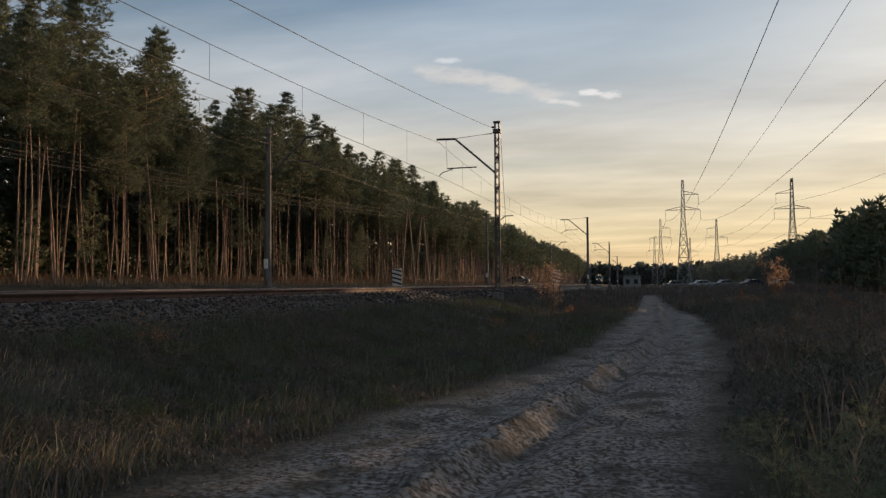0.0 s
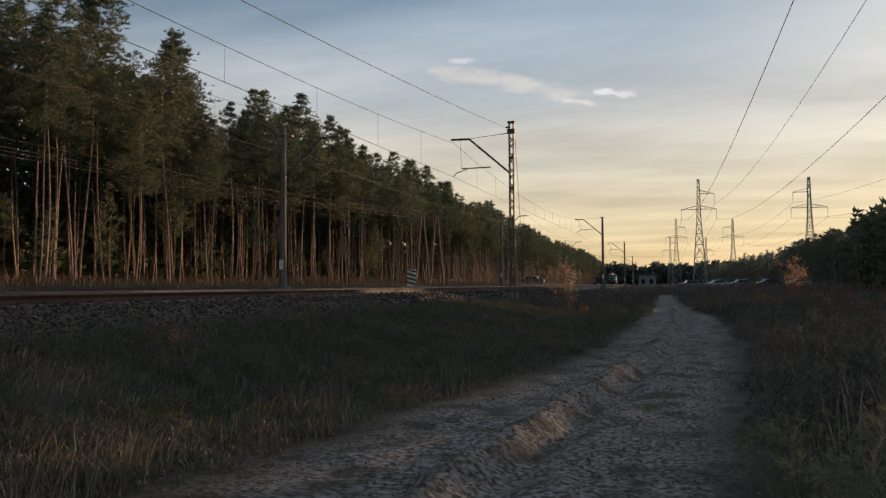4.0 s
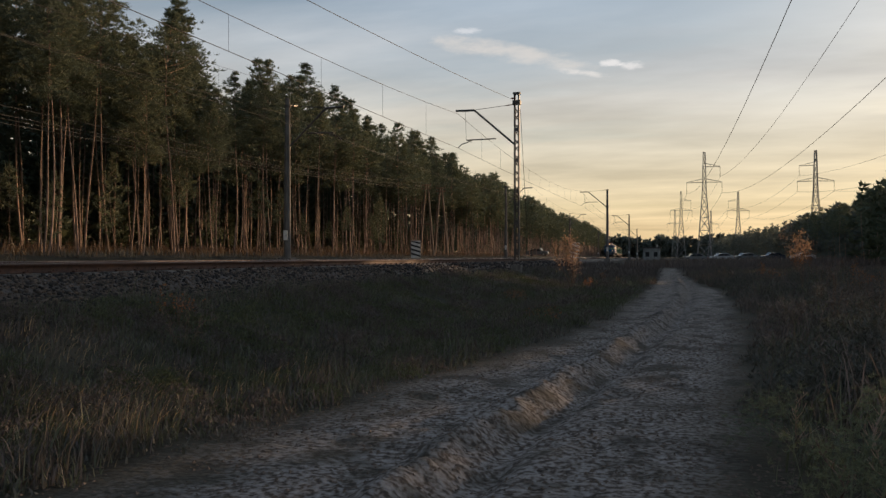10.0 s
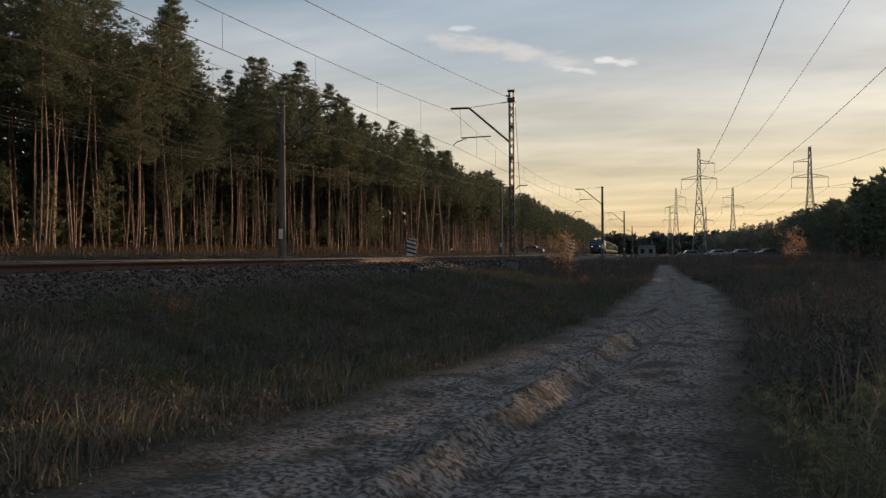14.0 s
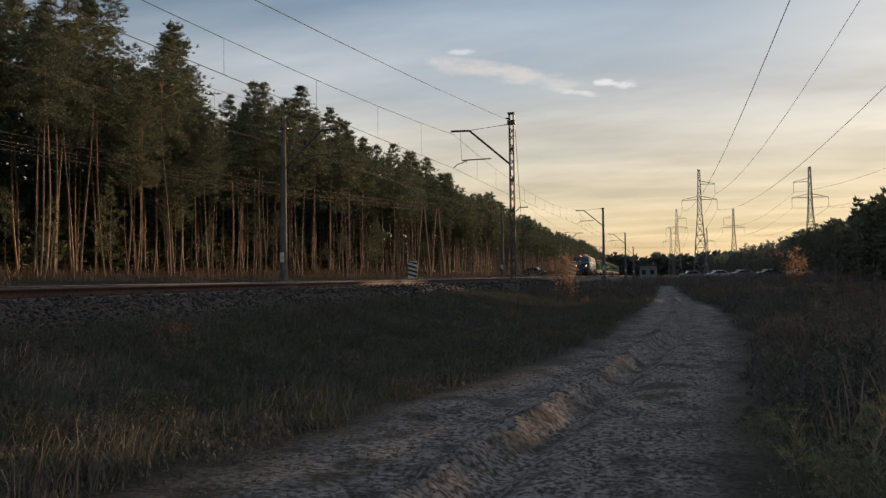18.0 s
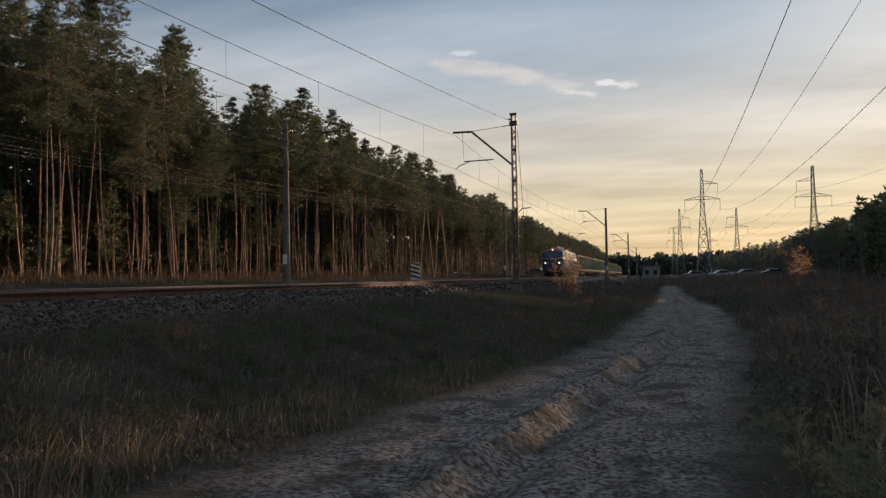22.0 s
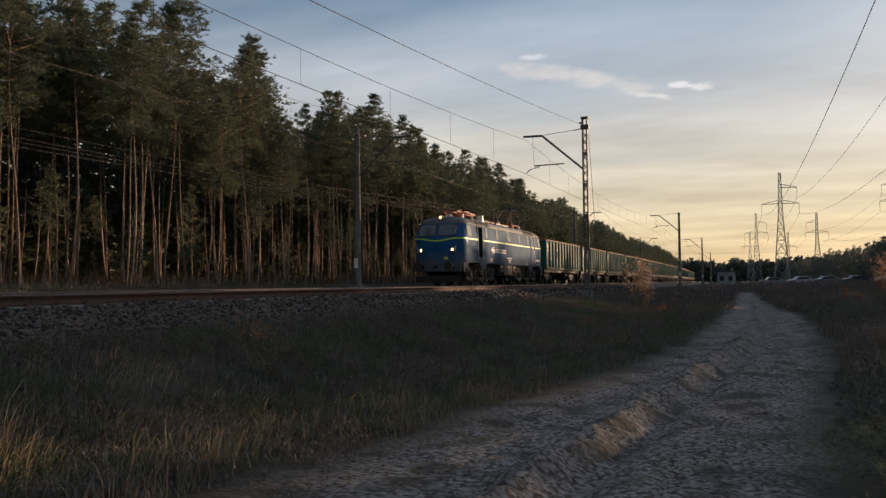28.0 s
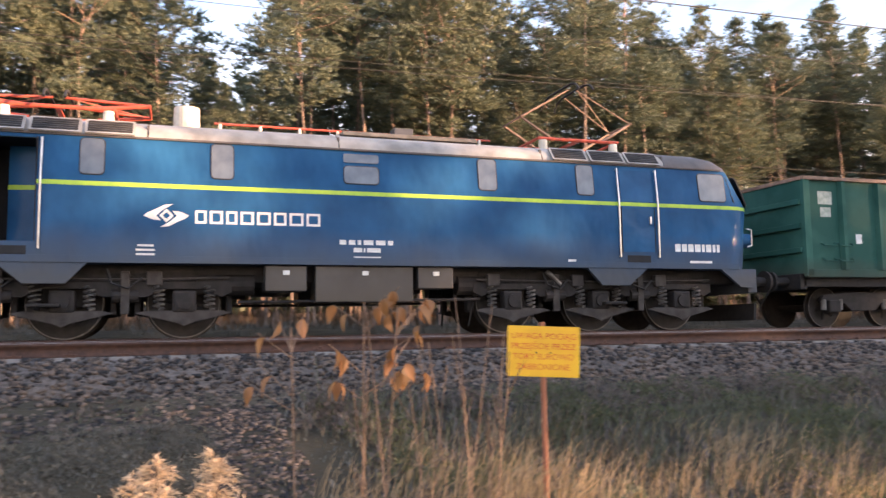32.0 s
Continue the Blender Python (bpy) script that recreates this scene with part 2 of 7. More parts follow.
def leaf_material(name, base, dark, rough=0.6, through=0.35):
    """Thin leaf: colour varies from piece to piece, and some light passes through."""
    m = bpy.data.materials.new(name)
    m.use_nodes = True
    nt = m.node_tree
    N = nt.nodes.new
    nt.nodes.remove(nt.nodes["Principled BSDF"])
    out = nt.nodes["Material Output"]
    geo, oi = N("ShaderNodeNewGeometry"), N("ShaderNodeObjectInfo")
    ad = N("ShaderNodeMath"); ad.operation = "MULTIPLY_ADD"; ad.inputs[1].default_value = 0.35
    nt.links.new(oi.outputs["Random"], ad.inputs[0])
    ml = N("ShaderNodeMath"); ml.operation = "MULTIPLY"; ml.inputs[1].default_value = 0.65
    nt.links.new(geo.outputs["Random Per Island"], ml.inputs[0])
    nt.links.new(ml.outputs[0], ad.inputs[2])
    ramp = N("ShaderNodeValToRGB")
    ramp.color_ramp.elements[0].color, ramp.color_ramp.elements[1].color = (*dark, 1), (*base, 1)
    nt.links.new(ad.outputs[0], ramp.inputs[0])
    d, t, g = N("ShaderNodeBsdfDiffuse"), N("ShaderNodeBsdfTranslucent"), N("ShaderNodeBsdfGlossy")
    g.inputs["Roughness"].default_value = rough
    g.inputs["Color"].default_value = (0.6, 0.6, 0.6, 1)
    nt.links.new(ramp.outputs[0], d.inputs["Color"])
    nt.links.new(ramp.outputs[0], t.inputs["Color"])
    m1, m2 = N("ShaderNodeMixShader"), N("ShaderNodeMixShader")
    m1.inputs[0].default_value, m2.inputs[0].default_value = through, 0.05
    nt.links.new(d.outputs[0], m1.inputs[1]); nt.links.new(t.outputs[0], m1.inputs[2])
    nt.links.new(m1.outputs[0], m2.inputs[1]); nt.links.new(g.outputs[0], m2.inputs[2])
    nt.links.new(m2.outputs[0], out.inputs[0])
    return m


def mesh_from(name, verts, faces, mat, smooth=False):
    me = bpy.data.meshes.new(name)
    me.from_pydata([tuple(v) for v in verts], [], [tuple(f) for f in faces])
    if mat:
        me.materials.append(mat)
    if smooth:
        me.polygons.foreach_set("use_smooth", [True] * len(me.polygons))
    me.update()
    return me


def tri_mesh(name, V, F, mat):
    """A mesh out of arrays of places and triangles."""
    V, F = np.asarray(V, dtype=np.float32), np.asarray(F, dtype=np.int32)
    me = bpy.data.meshes.new(name)
    me.vertices.add(len(V)); me.vertices.foreach_set("co", V.ravel())
    me.loops.add(F.size); me.loops.foreach_set("vertex_index", F.ravel())
    me.polygons.add(len(F))
    me.polygons.foreach_set("loop_start", np.arange(0, F.size, F.shape[1], dtype=np.int32))
    me.update(calc_edges=True)
    me.validate()
    if mat:
        me.materials.append(mat)
    return me


def part(name, bm, mat, parent=None, label="", at=None):
    """Links a bmesh or a mesh as one object, under a thing or a part."""
    if isinstance(bm, bmesh.types.BMesh):
        me = bpy.data.meshes.new(name)
        bm.to_mesh(me)
        bm.free()
    else:
        me = bm
    if mat and not me.materials:
        me.materials.append(mat)
    ob = new(name, me)
    ob.parent = parent
    if at is not None:
        ob.matrix_basis = at
    if label:
        tagged(ob, label)
    return ob


def thing(name, label, category, group="", kind="", at=None):
    ob = new(name)
    ob.empty_display_size = 0.2
    if at is not None:
        ob.matrix_basis = at
    return tagged(ob, label, category, group, kind)


def box(bm, x0, x1, y0, y1, z0, z1, bevel=0.0, m=None):
    """A box between its limits, with rounded edges."""
    g = bmesh.ops.create_cube(bm, size=1.0)
    mm = Matrix.Translation(((x0 + x1) / 2, (y0 + y1) / 2, (z0 + z1) / 2)) @ Matrix.Diagonal((x1 - x0, y1 - y0, z1 - z0, 1))
    if m is not None:
        mm = m @ mm
    bmesh.ops.transform(bm, matrix=mm, verts=g["verts"])
    if bevel:
        es = {ed for v in g["verts"] for ed in v.link_edges}
        bmesh.ops.bevel(bm, geom=list(es), offset=bevel, segments=2, affect="EDGES", profile=0.6)


def rod(bm, p, q, r, r2=None, n=8, caps=True):
    """A round bar from p to q."""
    p, q = Vector(p), Vector(q)
    d = q - p
    if d.length < 1e-6:
        return
    m = Matrix.Translation((p + q) / 2) @ d.to_track_quat("Z", "Y").to_matrix().to_4x4()
    bmesh.ops.create_cone(bm, cap_ends=caps, segments=n, radius1=r, radius2=r if r2 is None else r2, depth=d.length, matrix=m)


def boxed(*dims, bevel=0.0, m=None):
    bm = bmesh.new()
    box(bm, *dims, bevel=bevel, m=m)
    return bm


def rodded(p, q, r, r2=None, n=8):
    bm = bmesh.new()
    rod(bm, p, q, r, r2, n)
    return bm


def prism(outline, x0, x1, axis="x", bevel=0.0):
    """Extrudes an outline (pairs) between two planes."""
    bm = bmesh.new()
    def place(a, b, c):
        return {"x": (c, a, b), "y": (a, c, b), "z": (a, b, c)}[axis]
    lo = [bm.verts.new(place(a, b, x0)) for a, b in outline]
    hi = [bm.verts.new(place(a, b, x1)) for a, b in outline]
    n = len(outline)
    bm.faces.new(lo[::-1]); bm.faces.new(hi)
    for i in range(n):
        bm.faces.new((lo[i], lo[(i + 1) % n], hi[(i + 1) % n], hi[i]))
    bmesh.ops.recalc_face_normals(bm, faces=bm.faces)
    if bevel:
        bmesh.ops.bevel(bm, geom=list(bm.edges), offset=bevel, segments=2, affect="EDGES", profile=0.6)
    return bm


def wire_bm(points, r=0.006, n=5):
    """One unbroken thin tube through the points."""
    bm = bmesh.new()
    P = [Vector(p) for p in points]
    rings = []
    for i, p in enumerate(P):
        d = (P[min(i + 1, len(P) - 1)] - P[max(i - 1, 0)]).normalized()
        q = d.to_track_quat("Z", "Y")
        rings.append([bm.verts.new(p + q @ Vector((r * math.cos(6.2832 * k / n), r * math.sin(6.2832 * k / n), 0))) for k in range(n)])
    for A, B in zip(rings, rings[1:]):
        for k in range(n):
            bm.faces.new((A[k], A[(k + 1) % n], B[(k + 1) % n], B[k]))
    bm.faces.new(rings[0][::-1]); bm.faces.new(rings[-1])
    return bm


def sagging(p, q, sag, n=14):
    p, q = Vector(p), Vector(q)
    return [p.lerp(q, i / n) - Vector((0, 0, sag * 4 * (i / n) * (1 - i / n))) for i in range(n + 1)]


# ---- plan ----
RAIL = 1.476          # top of rail
NEAR, FAR = 12.0, 16.55  # middle of the two tracks, to the left of the camera


def bend(y):
    """The line bends gently away to the left."""
    return 0.96e-4 * max(y, 0.0) ** 2


def smooth(a, b, v):
    t = min(max((v - a) / (b - a), 0.0), 1.0)
    return t * t * (3 - 2 * t)


def lerp_table(table, v):
    for (a, p), (b, q) in zip(table, table[1:]):
        if v <= b:
            t = max((v - a) / (b - a), 0.0)
            return p + (q - p) * t
    return table[-1][1]


ROAD_L = [(-12, -5.2), (4.2, -4.4), (7.2, -4.1), (8.7, -3.85), (10.7, -3.55), (12.8, -3.1), (16, -2.7), (21, -2.15), (32, -1.9), (41.5, -1.75), (63.5, -2.2), (86, -2.7), (150, -4.2)]
ROAD_R = [(-12, 0.3), (5.6, 0.5), (8, 0.65), (11.8, 0.9), (19, 1.3), (27, 1.5), (37, 1.35), (47, 0.5), (65, -0.35), (88, -1.05), (150, -2.2)]
BERM = [(-12, -1.9), (5.6, -1.82), (7.3, -1.77), (8.3, -1.7), (9.1, -1.55), (11, -1.45), (12.5, -1.26), (15.6, -1.04), (19.6, -0.67), (26, -0.4), (33.5, -0.24), (46, -0.3), (70, -1.1), (150, -2.9)]
PROFILE = [(-400, 9.0), (-120, 5.0), (-60, 2.6), (-40, 1.9), (-26, 1.7), (-21.5, 1.55), (-19.6, 1.2), (-18.6, 1.02), (-10.0, 1.02), (-9.2, 0.92), (-8.0, 0.62),
           (-6.6, 0.22), (-5.4, -0.02), (-4.6, -0.03), (1.4, 0.0), (2.2, 0.12), (6, 0.2), (20, 0.35), (60, 0.5), (400, 1.0)]


def rise(y):
    return 0.0034 * min(max(y - 8.0, 0.0), 160.0)


def ground_z(x, y, rough=True):
    u = x + bend(min(y, 800))
    z = lerp_table(PROFILE, u)
    flat = smooth(-7.0, -5.0, u)
    z += rise(y) * flat
    if u > -9.0:
        z = min(z, RAIL - 0.15) if y < 300 else z
    if rough and y < 90:
        z += 0.10 * (noise.noise((x * 0.35, y * 0.35, 2.0))) * (1 if u > -9.2 else 0.3) * (1 - road_mask(x, y) * 0.8)
    if rough and -7 < x < 3 and y < 60:
        r = road_mask(x, y)
        if r > 0:
            b = lerp_table(BERM, y)
            d = x - b
            clod = 1 - 2.2 * abs(noise.noise((x * 3.2, y * 2.6, 3.1)))
            z += r * (0.085 * math.exp(-((d + 0.12 + 0.14 * noise.noise((y * 1.3, 8.0, 0))) / 0.19) ** 2) * (0.8 + 0.9 * clod) - 0.12 * math.exp(-((d - 0.30) / 0.20) ** 2))
            z += r * (0.035 * noise.noise((x * 1.3, y * 0.9, 0.5)) + 0.018 * noise.noise((x * 8.5, y * 7.5, 1.5)))
            if y < 32:   # trodden hollows
                near_cell = noise.voronoi((x * 2.7 + 0.5 * noise.noise((x, y, 2)), y * 2.1, 0.0))[0][0]
                z -= r * 0.055 * math.exp(-(near_cell / 0.30) ** 2) * (0.4 + 0.9 * noise.noise((x * 0.8, y * 0.6, 6.0)) ** 2 * 3)
    return z


def road_mask(x, y):
    if y > 150 or y < -12:
        return 0.0
    l, r = lerp_table(ROAD_L, y), lerp_table(ROAD_R, y)
    w = 0.35 * noise.noise((x * 0.8, y * 0.5, 7.0))
    near_edge = 1 - smooth(12, 40, y)
    return smooth(l - 0.1 + w, l + 0.5 + 0.8 * near_edge + w, x) * (1 - smooth(r - 0.35 - 0.6 * near_edge + w, r + 0.1 + w, x)) * (1 - smooth(88, 100, y))


# ---- materials ----
M_BALLAST = material("ballast_stone", (0.13, 0.105, 0.085), (0.045, 0.037, 0.030), scale=18, rough=0.9, bump=1.0, per_object=0.2)
M_SLEEPER = material("sleeper_concrete", (0.17, 0.145, 0.12), (0.08, 0.068, 0.056), scale=9, rough=0.9, bump=0.4, per_object=0.3)
M_RUST = material("rusty_rail_steel", (0.085, 0.042, 0.027), (0.045, 0.024, 0.016), scale=14, rough=0.75, metal=0.2, bump=0.3)
M_RAILTOP = material("worn_rail_top", (0.42, 0.38, 0.35), (0.28, 0.24, 0.2), scale=20, rough=0.35, metal=0.9, bump=0.05, stretch=(1, 0.05, 1))
M_CONCRETE = material("mast_concrete", (0.17, 0.155, 0.14), (0.085, 0.078, 0.07), scale=6, rough=0.9, bump=0.3, stretch=(1, 1, 0.25))
M_STEEL = material("grey_mast_steel", (0.12, 0.115, 0.105), (0.06, 0.055, 0.05), scale=7, rough=0.6, metal=0.4, bump=0.2, stretch=(1, 1, 0.3))
M_GALV = material("galvanised_lattice_steel", (0.30, 0.29, 0.27), (0.19, 0.18, 0.17), scale=4, rough=0.55, metal=0.5, bump=0.1)
M_CABLE = material("weathered_copper_cable", (0.045, 0.040, 0.037), (0.026, 0.024, 0.023), scale=20, rough=0.8, metal=0.1, bump=0.0)
M_INSUL = material("brown_porcelain", (0.16, 0.07, 0.045), (0.10, 0.04, 0.03), scale=8, rough=0.25, bump=0.0)
M_BARK = material("pine_bark", (0.37, 0.255, 0.19), (0.13, 0.095, 0.075), scale=9, rough=0.95, bump=0.4, stretch=(1, 1, 0.3), per_object=0.25)
M_NEEDLE = leaf_material("pine_needles", (0.205, 0.205, 0.108), (0.058, 0.088, 0.064), through=0.25)
M_NEEDLE_FAR = leaf_material("far_pine_needles", (0.155, 0.160, 0.082), (0.070, 0.092, 0.058), through=0.25)
# lightened and greyed: distance haze is painted into the needle colour
M_NEEDLE_HAZED = leaf_material("hazed_pine_needles", (0.150, 0.165, 0.135), (0.088, 0.108, 0.095), through=0.5)
M_WOODPOLE = material("weathered_pole_wood", (0.30, 0.22, 0.15), (0.15, 0.10, 0.07), scale=7, rough=0.9, bump=0.5, stretch=(1, 1, 0.1))
M_WHITE = material("white_board_paint", (0.75, 0.74, 0.70), (0.52, 0.50, 0.46), scale=5, rough=0.6, bump=0.1)
M_BLACK = material("black_paint", (0.03, 0.03, 0.032), (0.018, 0.018, 0.018), scale=6, rough=0.55, bump=0.1)


def ground_material():
    m = bpy.data.materials.new("heath_ground_and_sand")
    m.use_nodes = True
    nt = m.node_tree
    N = nt.nodes.new
    b = nt.nodes["Principled BSDF"]
    b.inputs["Roughness"].default_value, b.inputs["Specular IOR Level"].default_value = 0.95, 0.2
    tc, at = N("ShaderNodeTexCoord"), N("ShaderNodeAttribute")
    at.attribute_name = "sand"
    def noise_of(scale, detail=6.0):
        n = N("ShaderNodeTexNoise")
        n.inputs["Scale"].default_value, n.inputs["Detail"].default_value = scale, detail
        nt.links.new(tc.outputs["Object"], n.inputs["Vector"])
        return n.outputs["Fac"]
    def ramp_of(fac, *stops):
        r = N("ShaderNodeValToRGB")
        e = r.color_ramp.elements
        e[0].position, e[0].color = stops[0][0], (*stops[0][1], 1)
        e[1].position, e[1].color = stops[-1][0], (*stops[-1][1], 1)
        for p, c in stops[1:-1]:
            k = e.new(p); k.color = (*c, 1)
        nt.links.new(fac, r.inputs[0])
        return r.outputs[0]
    sand = ramp_of(noise_of(17.0, 12), (0.37, (0.052, 0.040, 0.032)), (0.455, (0.120, 0.093, 0.074)), (0.52, (0.200, 0.172, 0.152)), (0.68, (0.300, 0.268, 0.242)))
    soil = ramp_of(noise_of(0.8, 8), (0.32, (0.024, 0.020, 0.013)), (0.5, (0.042, 0.035, 0.021)), (0.70, (0.074, 0.057, 0.036)))
    mix = N("ShaderNodeMix"); mix.data_type = "RGBA"
    # dark litter lies over the sand in patches
    lit = N("ShaderNodeMapRange")
    lit.inputs["From Min"].default_value, lit.inputs["From Max"].default_value = 0.37, 0.51
    lit.inputs["To Min"].default_value, lit.inputs["To Max"].default_value = 0.25, 1.0
    nt.links.new(noise_of(1.6, 9), lit.inputs["Value"])
    lm = N("ShaderNodeMath"); lm.operation = "MULTIPLY"
    nt.links.new(at.outputs["Fac"], lm.inputs[0]); nt.links.new(lit.outputs[0], lm.inputs[1])
    nt.links.new(lm.outputs[0], mix.inputs["Factor"])
    nt.links.new(soil, mix.inputs["A"]); nt.links.new(sand, mix.inputs["B"])
    nt.links.new(mix.outputs["Result"], b.inputs["Base Color"])
    bp = N("ShaderNodeBump"); bp.inputs["Strength"].default_value, bp.inputs["Distance"].default_value = 0.8, 0.03
    nt.links.new(noise_of(13.0, 12), bp.inputs["Height"])
    nt.links.new(bp.outputs[0], b.inputs["Normal"])
    return m


M_GROUND = ground_material()


# ---- ground ----
def steps(*spans):
    out = []
    for a, b, d in spans:
        n = max(1, round((b - a) / d))
        out += [a + (b - a) * i / n for i in range(n)]
    return out + [spans[-1][1]]


def build_ground():
    xs = steps((-1600, -400, 300), (-400, -60, 34), (-60, -28, 4), (-28, -11, 0.7), (-11, -5.6, 0.25), (-5.6, 1.6, 0.085), (1.6, 8, 0.4), (8, 30, 2.2), (30, 120, 10), (120, 400, 70), (400, 1600, 300))
    ys = steps((-500, -100, 100), (-100, -12, 11), (-12, 3.5, 0.6), (3.5, 14, 0.085), (14, 30, 0.17), (30, 60, 0.6), (60, 160, 4), (160, 500, 20), (500, 1000, 100), (1000, 3000, 400))
    nx, ny = len(xs), len(ys)
    V, S = [], []
    for y in ys:
        for x in xs:
            V.append((x, y, ground_z(x, y)))
            S.append(road_mask(x, y))
    i = np.arange(nx - 1)[None, :] + nx * np.arange(ny - 1)[:, None]
    F = np.stack([i, i + 1, i + nx + 1, i + nx], -1).reshape(-1, 4)
    me = tri_mesh("ground", V, F, M_GROUND)
    at = me.attributes.new("sand", "FLOAT", "POINT")
    at.data.foreach_set("value", np.array(S, dtype=np.float32))
    me.polygons.foreach_set("use_smooth", [True] * len(me.polygons))
    tagged(new("ground", me), "dark heath ground with a pale rutted sand road", "ground", kind="structure")


build_ground()


# ---- permanent way ----
TRACK_Y = steps((-70, 60, 2.5), (60, 760, 10))


def sweep(outline, lateral, name, mat, parent, label="", ys=TRACK_Y):
    """Sweeps an outline (offset to the right, height) along the bent line."""
    V, F, n = [], [], len(outline)
    for y in ys:
        V += [(-lateral - bend(y) + a, y, z) for a, z in outline]
    for k in range(len(ys) - 1):
        for j in range(n):
            F.append((k * n + j, k * n + (j + 1) % n, (k + 1) * n + (j + 1) % n, (k + 1) * n + j))
    return part(name, tri_mesh(name, V, F, mat), mat, parent, label)


def rail_outline(o):
    t = RAIL
    return [(o - 0.036, t - 0.012), (o - 0.030, t - 0.002), (o + 0.030, t - 0.002), (o + 0.036, t - 0.012), (o + 0.034, t - 0.04), (o + 0.009, t - 0.055), (o + 0.009, t - 0.135),
            (o + 0.070, t - 0.155), (o + 0.070, t - 0.17), (o - 0.070, t - 0.17), (o - 0.070, t - 0.155), (o - 0.009, t - 0.135), (o - 0.009, t - 0.055), (o - 0.034, t - 0.04)]


bed = thing("ballast_bed", "grey-brown crushed stone ballast bed under two tracks", "ballast", kind="structure")
mid = (NEAR + FAR) / 2
sweep([(-5.3, 0.7), (-3.85, RAIL - 0.2), (3.85, RAIL - 0.2), (4.35, RAIL - 0.32), (5.4, 0.62)], mid, "ballast_body", M_BALLAST, bed)


def sleeper_mesh():
    bm = prism([(-1.3, 0), (-1.3, 0.17), (-1.24, 0.2), (-0.5, 0.2), (-0.4, 0.165), (0.4, 0.165), (0.5, 0.2), (1.24, 0.2), (1.3, 0.17), (1.3, 0)], -0.13, 0.13, axis="y")
    me = bpy.data.meshes.new("sleeper")
    bm.to_mesh(me); bm.free()
    me.materials.append(M_SLEEPER)
    return me


def clip_mesh():
    bm = bmesh.new()
    for o in (-0.753, 0.753):
        for s in (-1, 1):
            box(bm, o + s * 0.10 - 0.04, o + s * 0.10 + 0.04, -0.07, 0.07, 0.0, 0.035)
            rod(bm, (o + s * 0.12, 0, 0.0), (o + s * 0.12, 0, 0.07), 0.014, n=6)
    me = bpy.data.meshes.new("rail_fastening")
    bm.to_mesh(me); bm.free()
    me.materials.append(M_RUST)
    return me


SLEEPER, CLIP = sleeper_mesh(), clip_mesh()
for lateral, word in ((NEAR, "nearer"), (FAR, "farther")):
    track = thing("railway_track", f"rusty rails on concrete sleepers, {word} of the two tracks", "railway track", "tracks", kind="structure")
    for o in (-0.7535, 0.7535):
        r = sweep(rail_outline(o), lateral, "rail", M_RUST, track)
        sweep([(o - 0.026, RAIL - 0.004), (o - 0.024, RAIL), (o + 0.024, RAIL), (o + 0.026, RAIL - 0.004)], lateral, "rail_running_surface", M_RAILTOP, r, "polished steel running surface")
    y = -28.0
    while y < 70:
        s = part("sleeper", SLEEPER, None, track, at=pose(-lateral - bend(y), y, RAIL - 0.172 - 0.2))
        part("rail_fastening", CLIP, None, s, at=pose(0, 0, 0.2))
        y += 0.6
    V, F = [], []
    q = np.array([[v.co.x, v.co.y, v.co.z] for v in SLEEPER.vertices])
    while y < 300:
        k = len(V)
        V += [tuple(w) for w in q + np.array([-lateral - bend(y), y, RAIL - 0.372])]
        F += [[k + i for i in p.vertices] for p in SLEEPER.polygons]
        y += 0.6
    far_sl = part("sleepers_beyond", mesh_from("sleepers_beyond", V, F, M_SLEEPER), None, track)
    tagged(far_sl, kind="stuff")


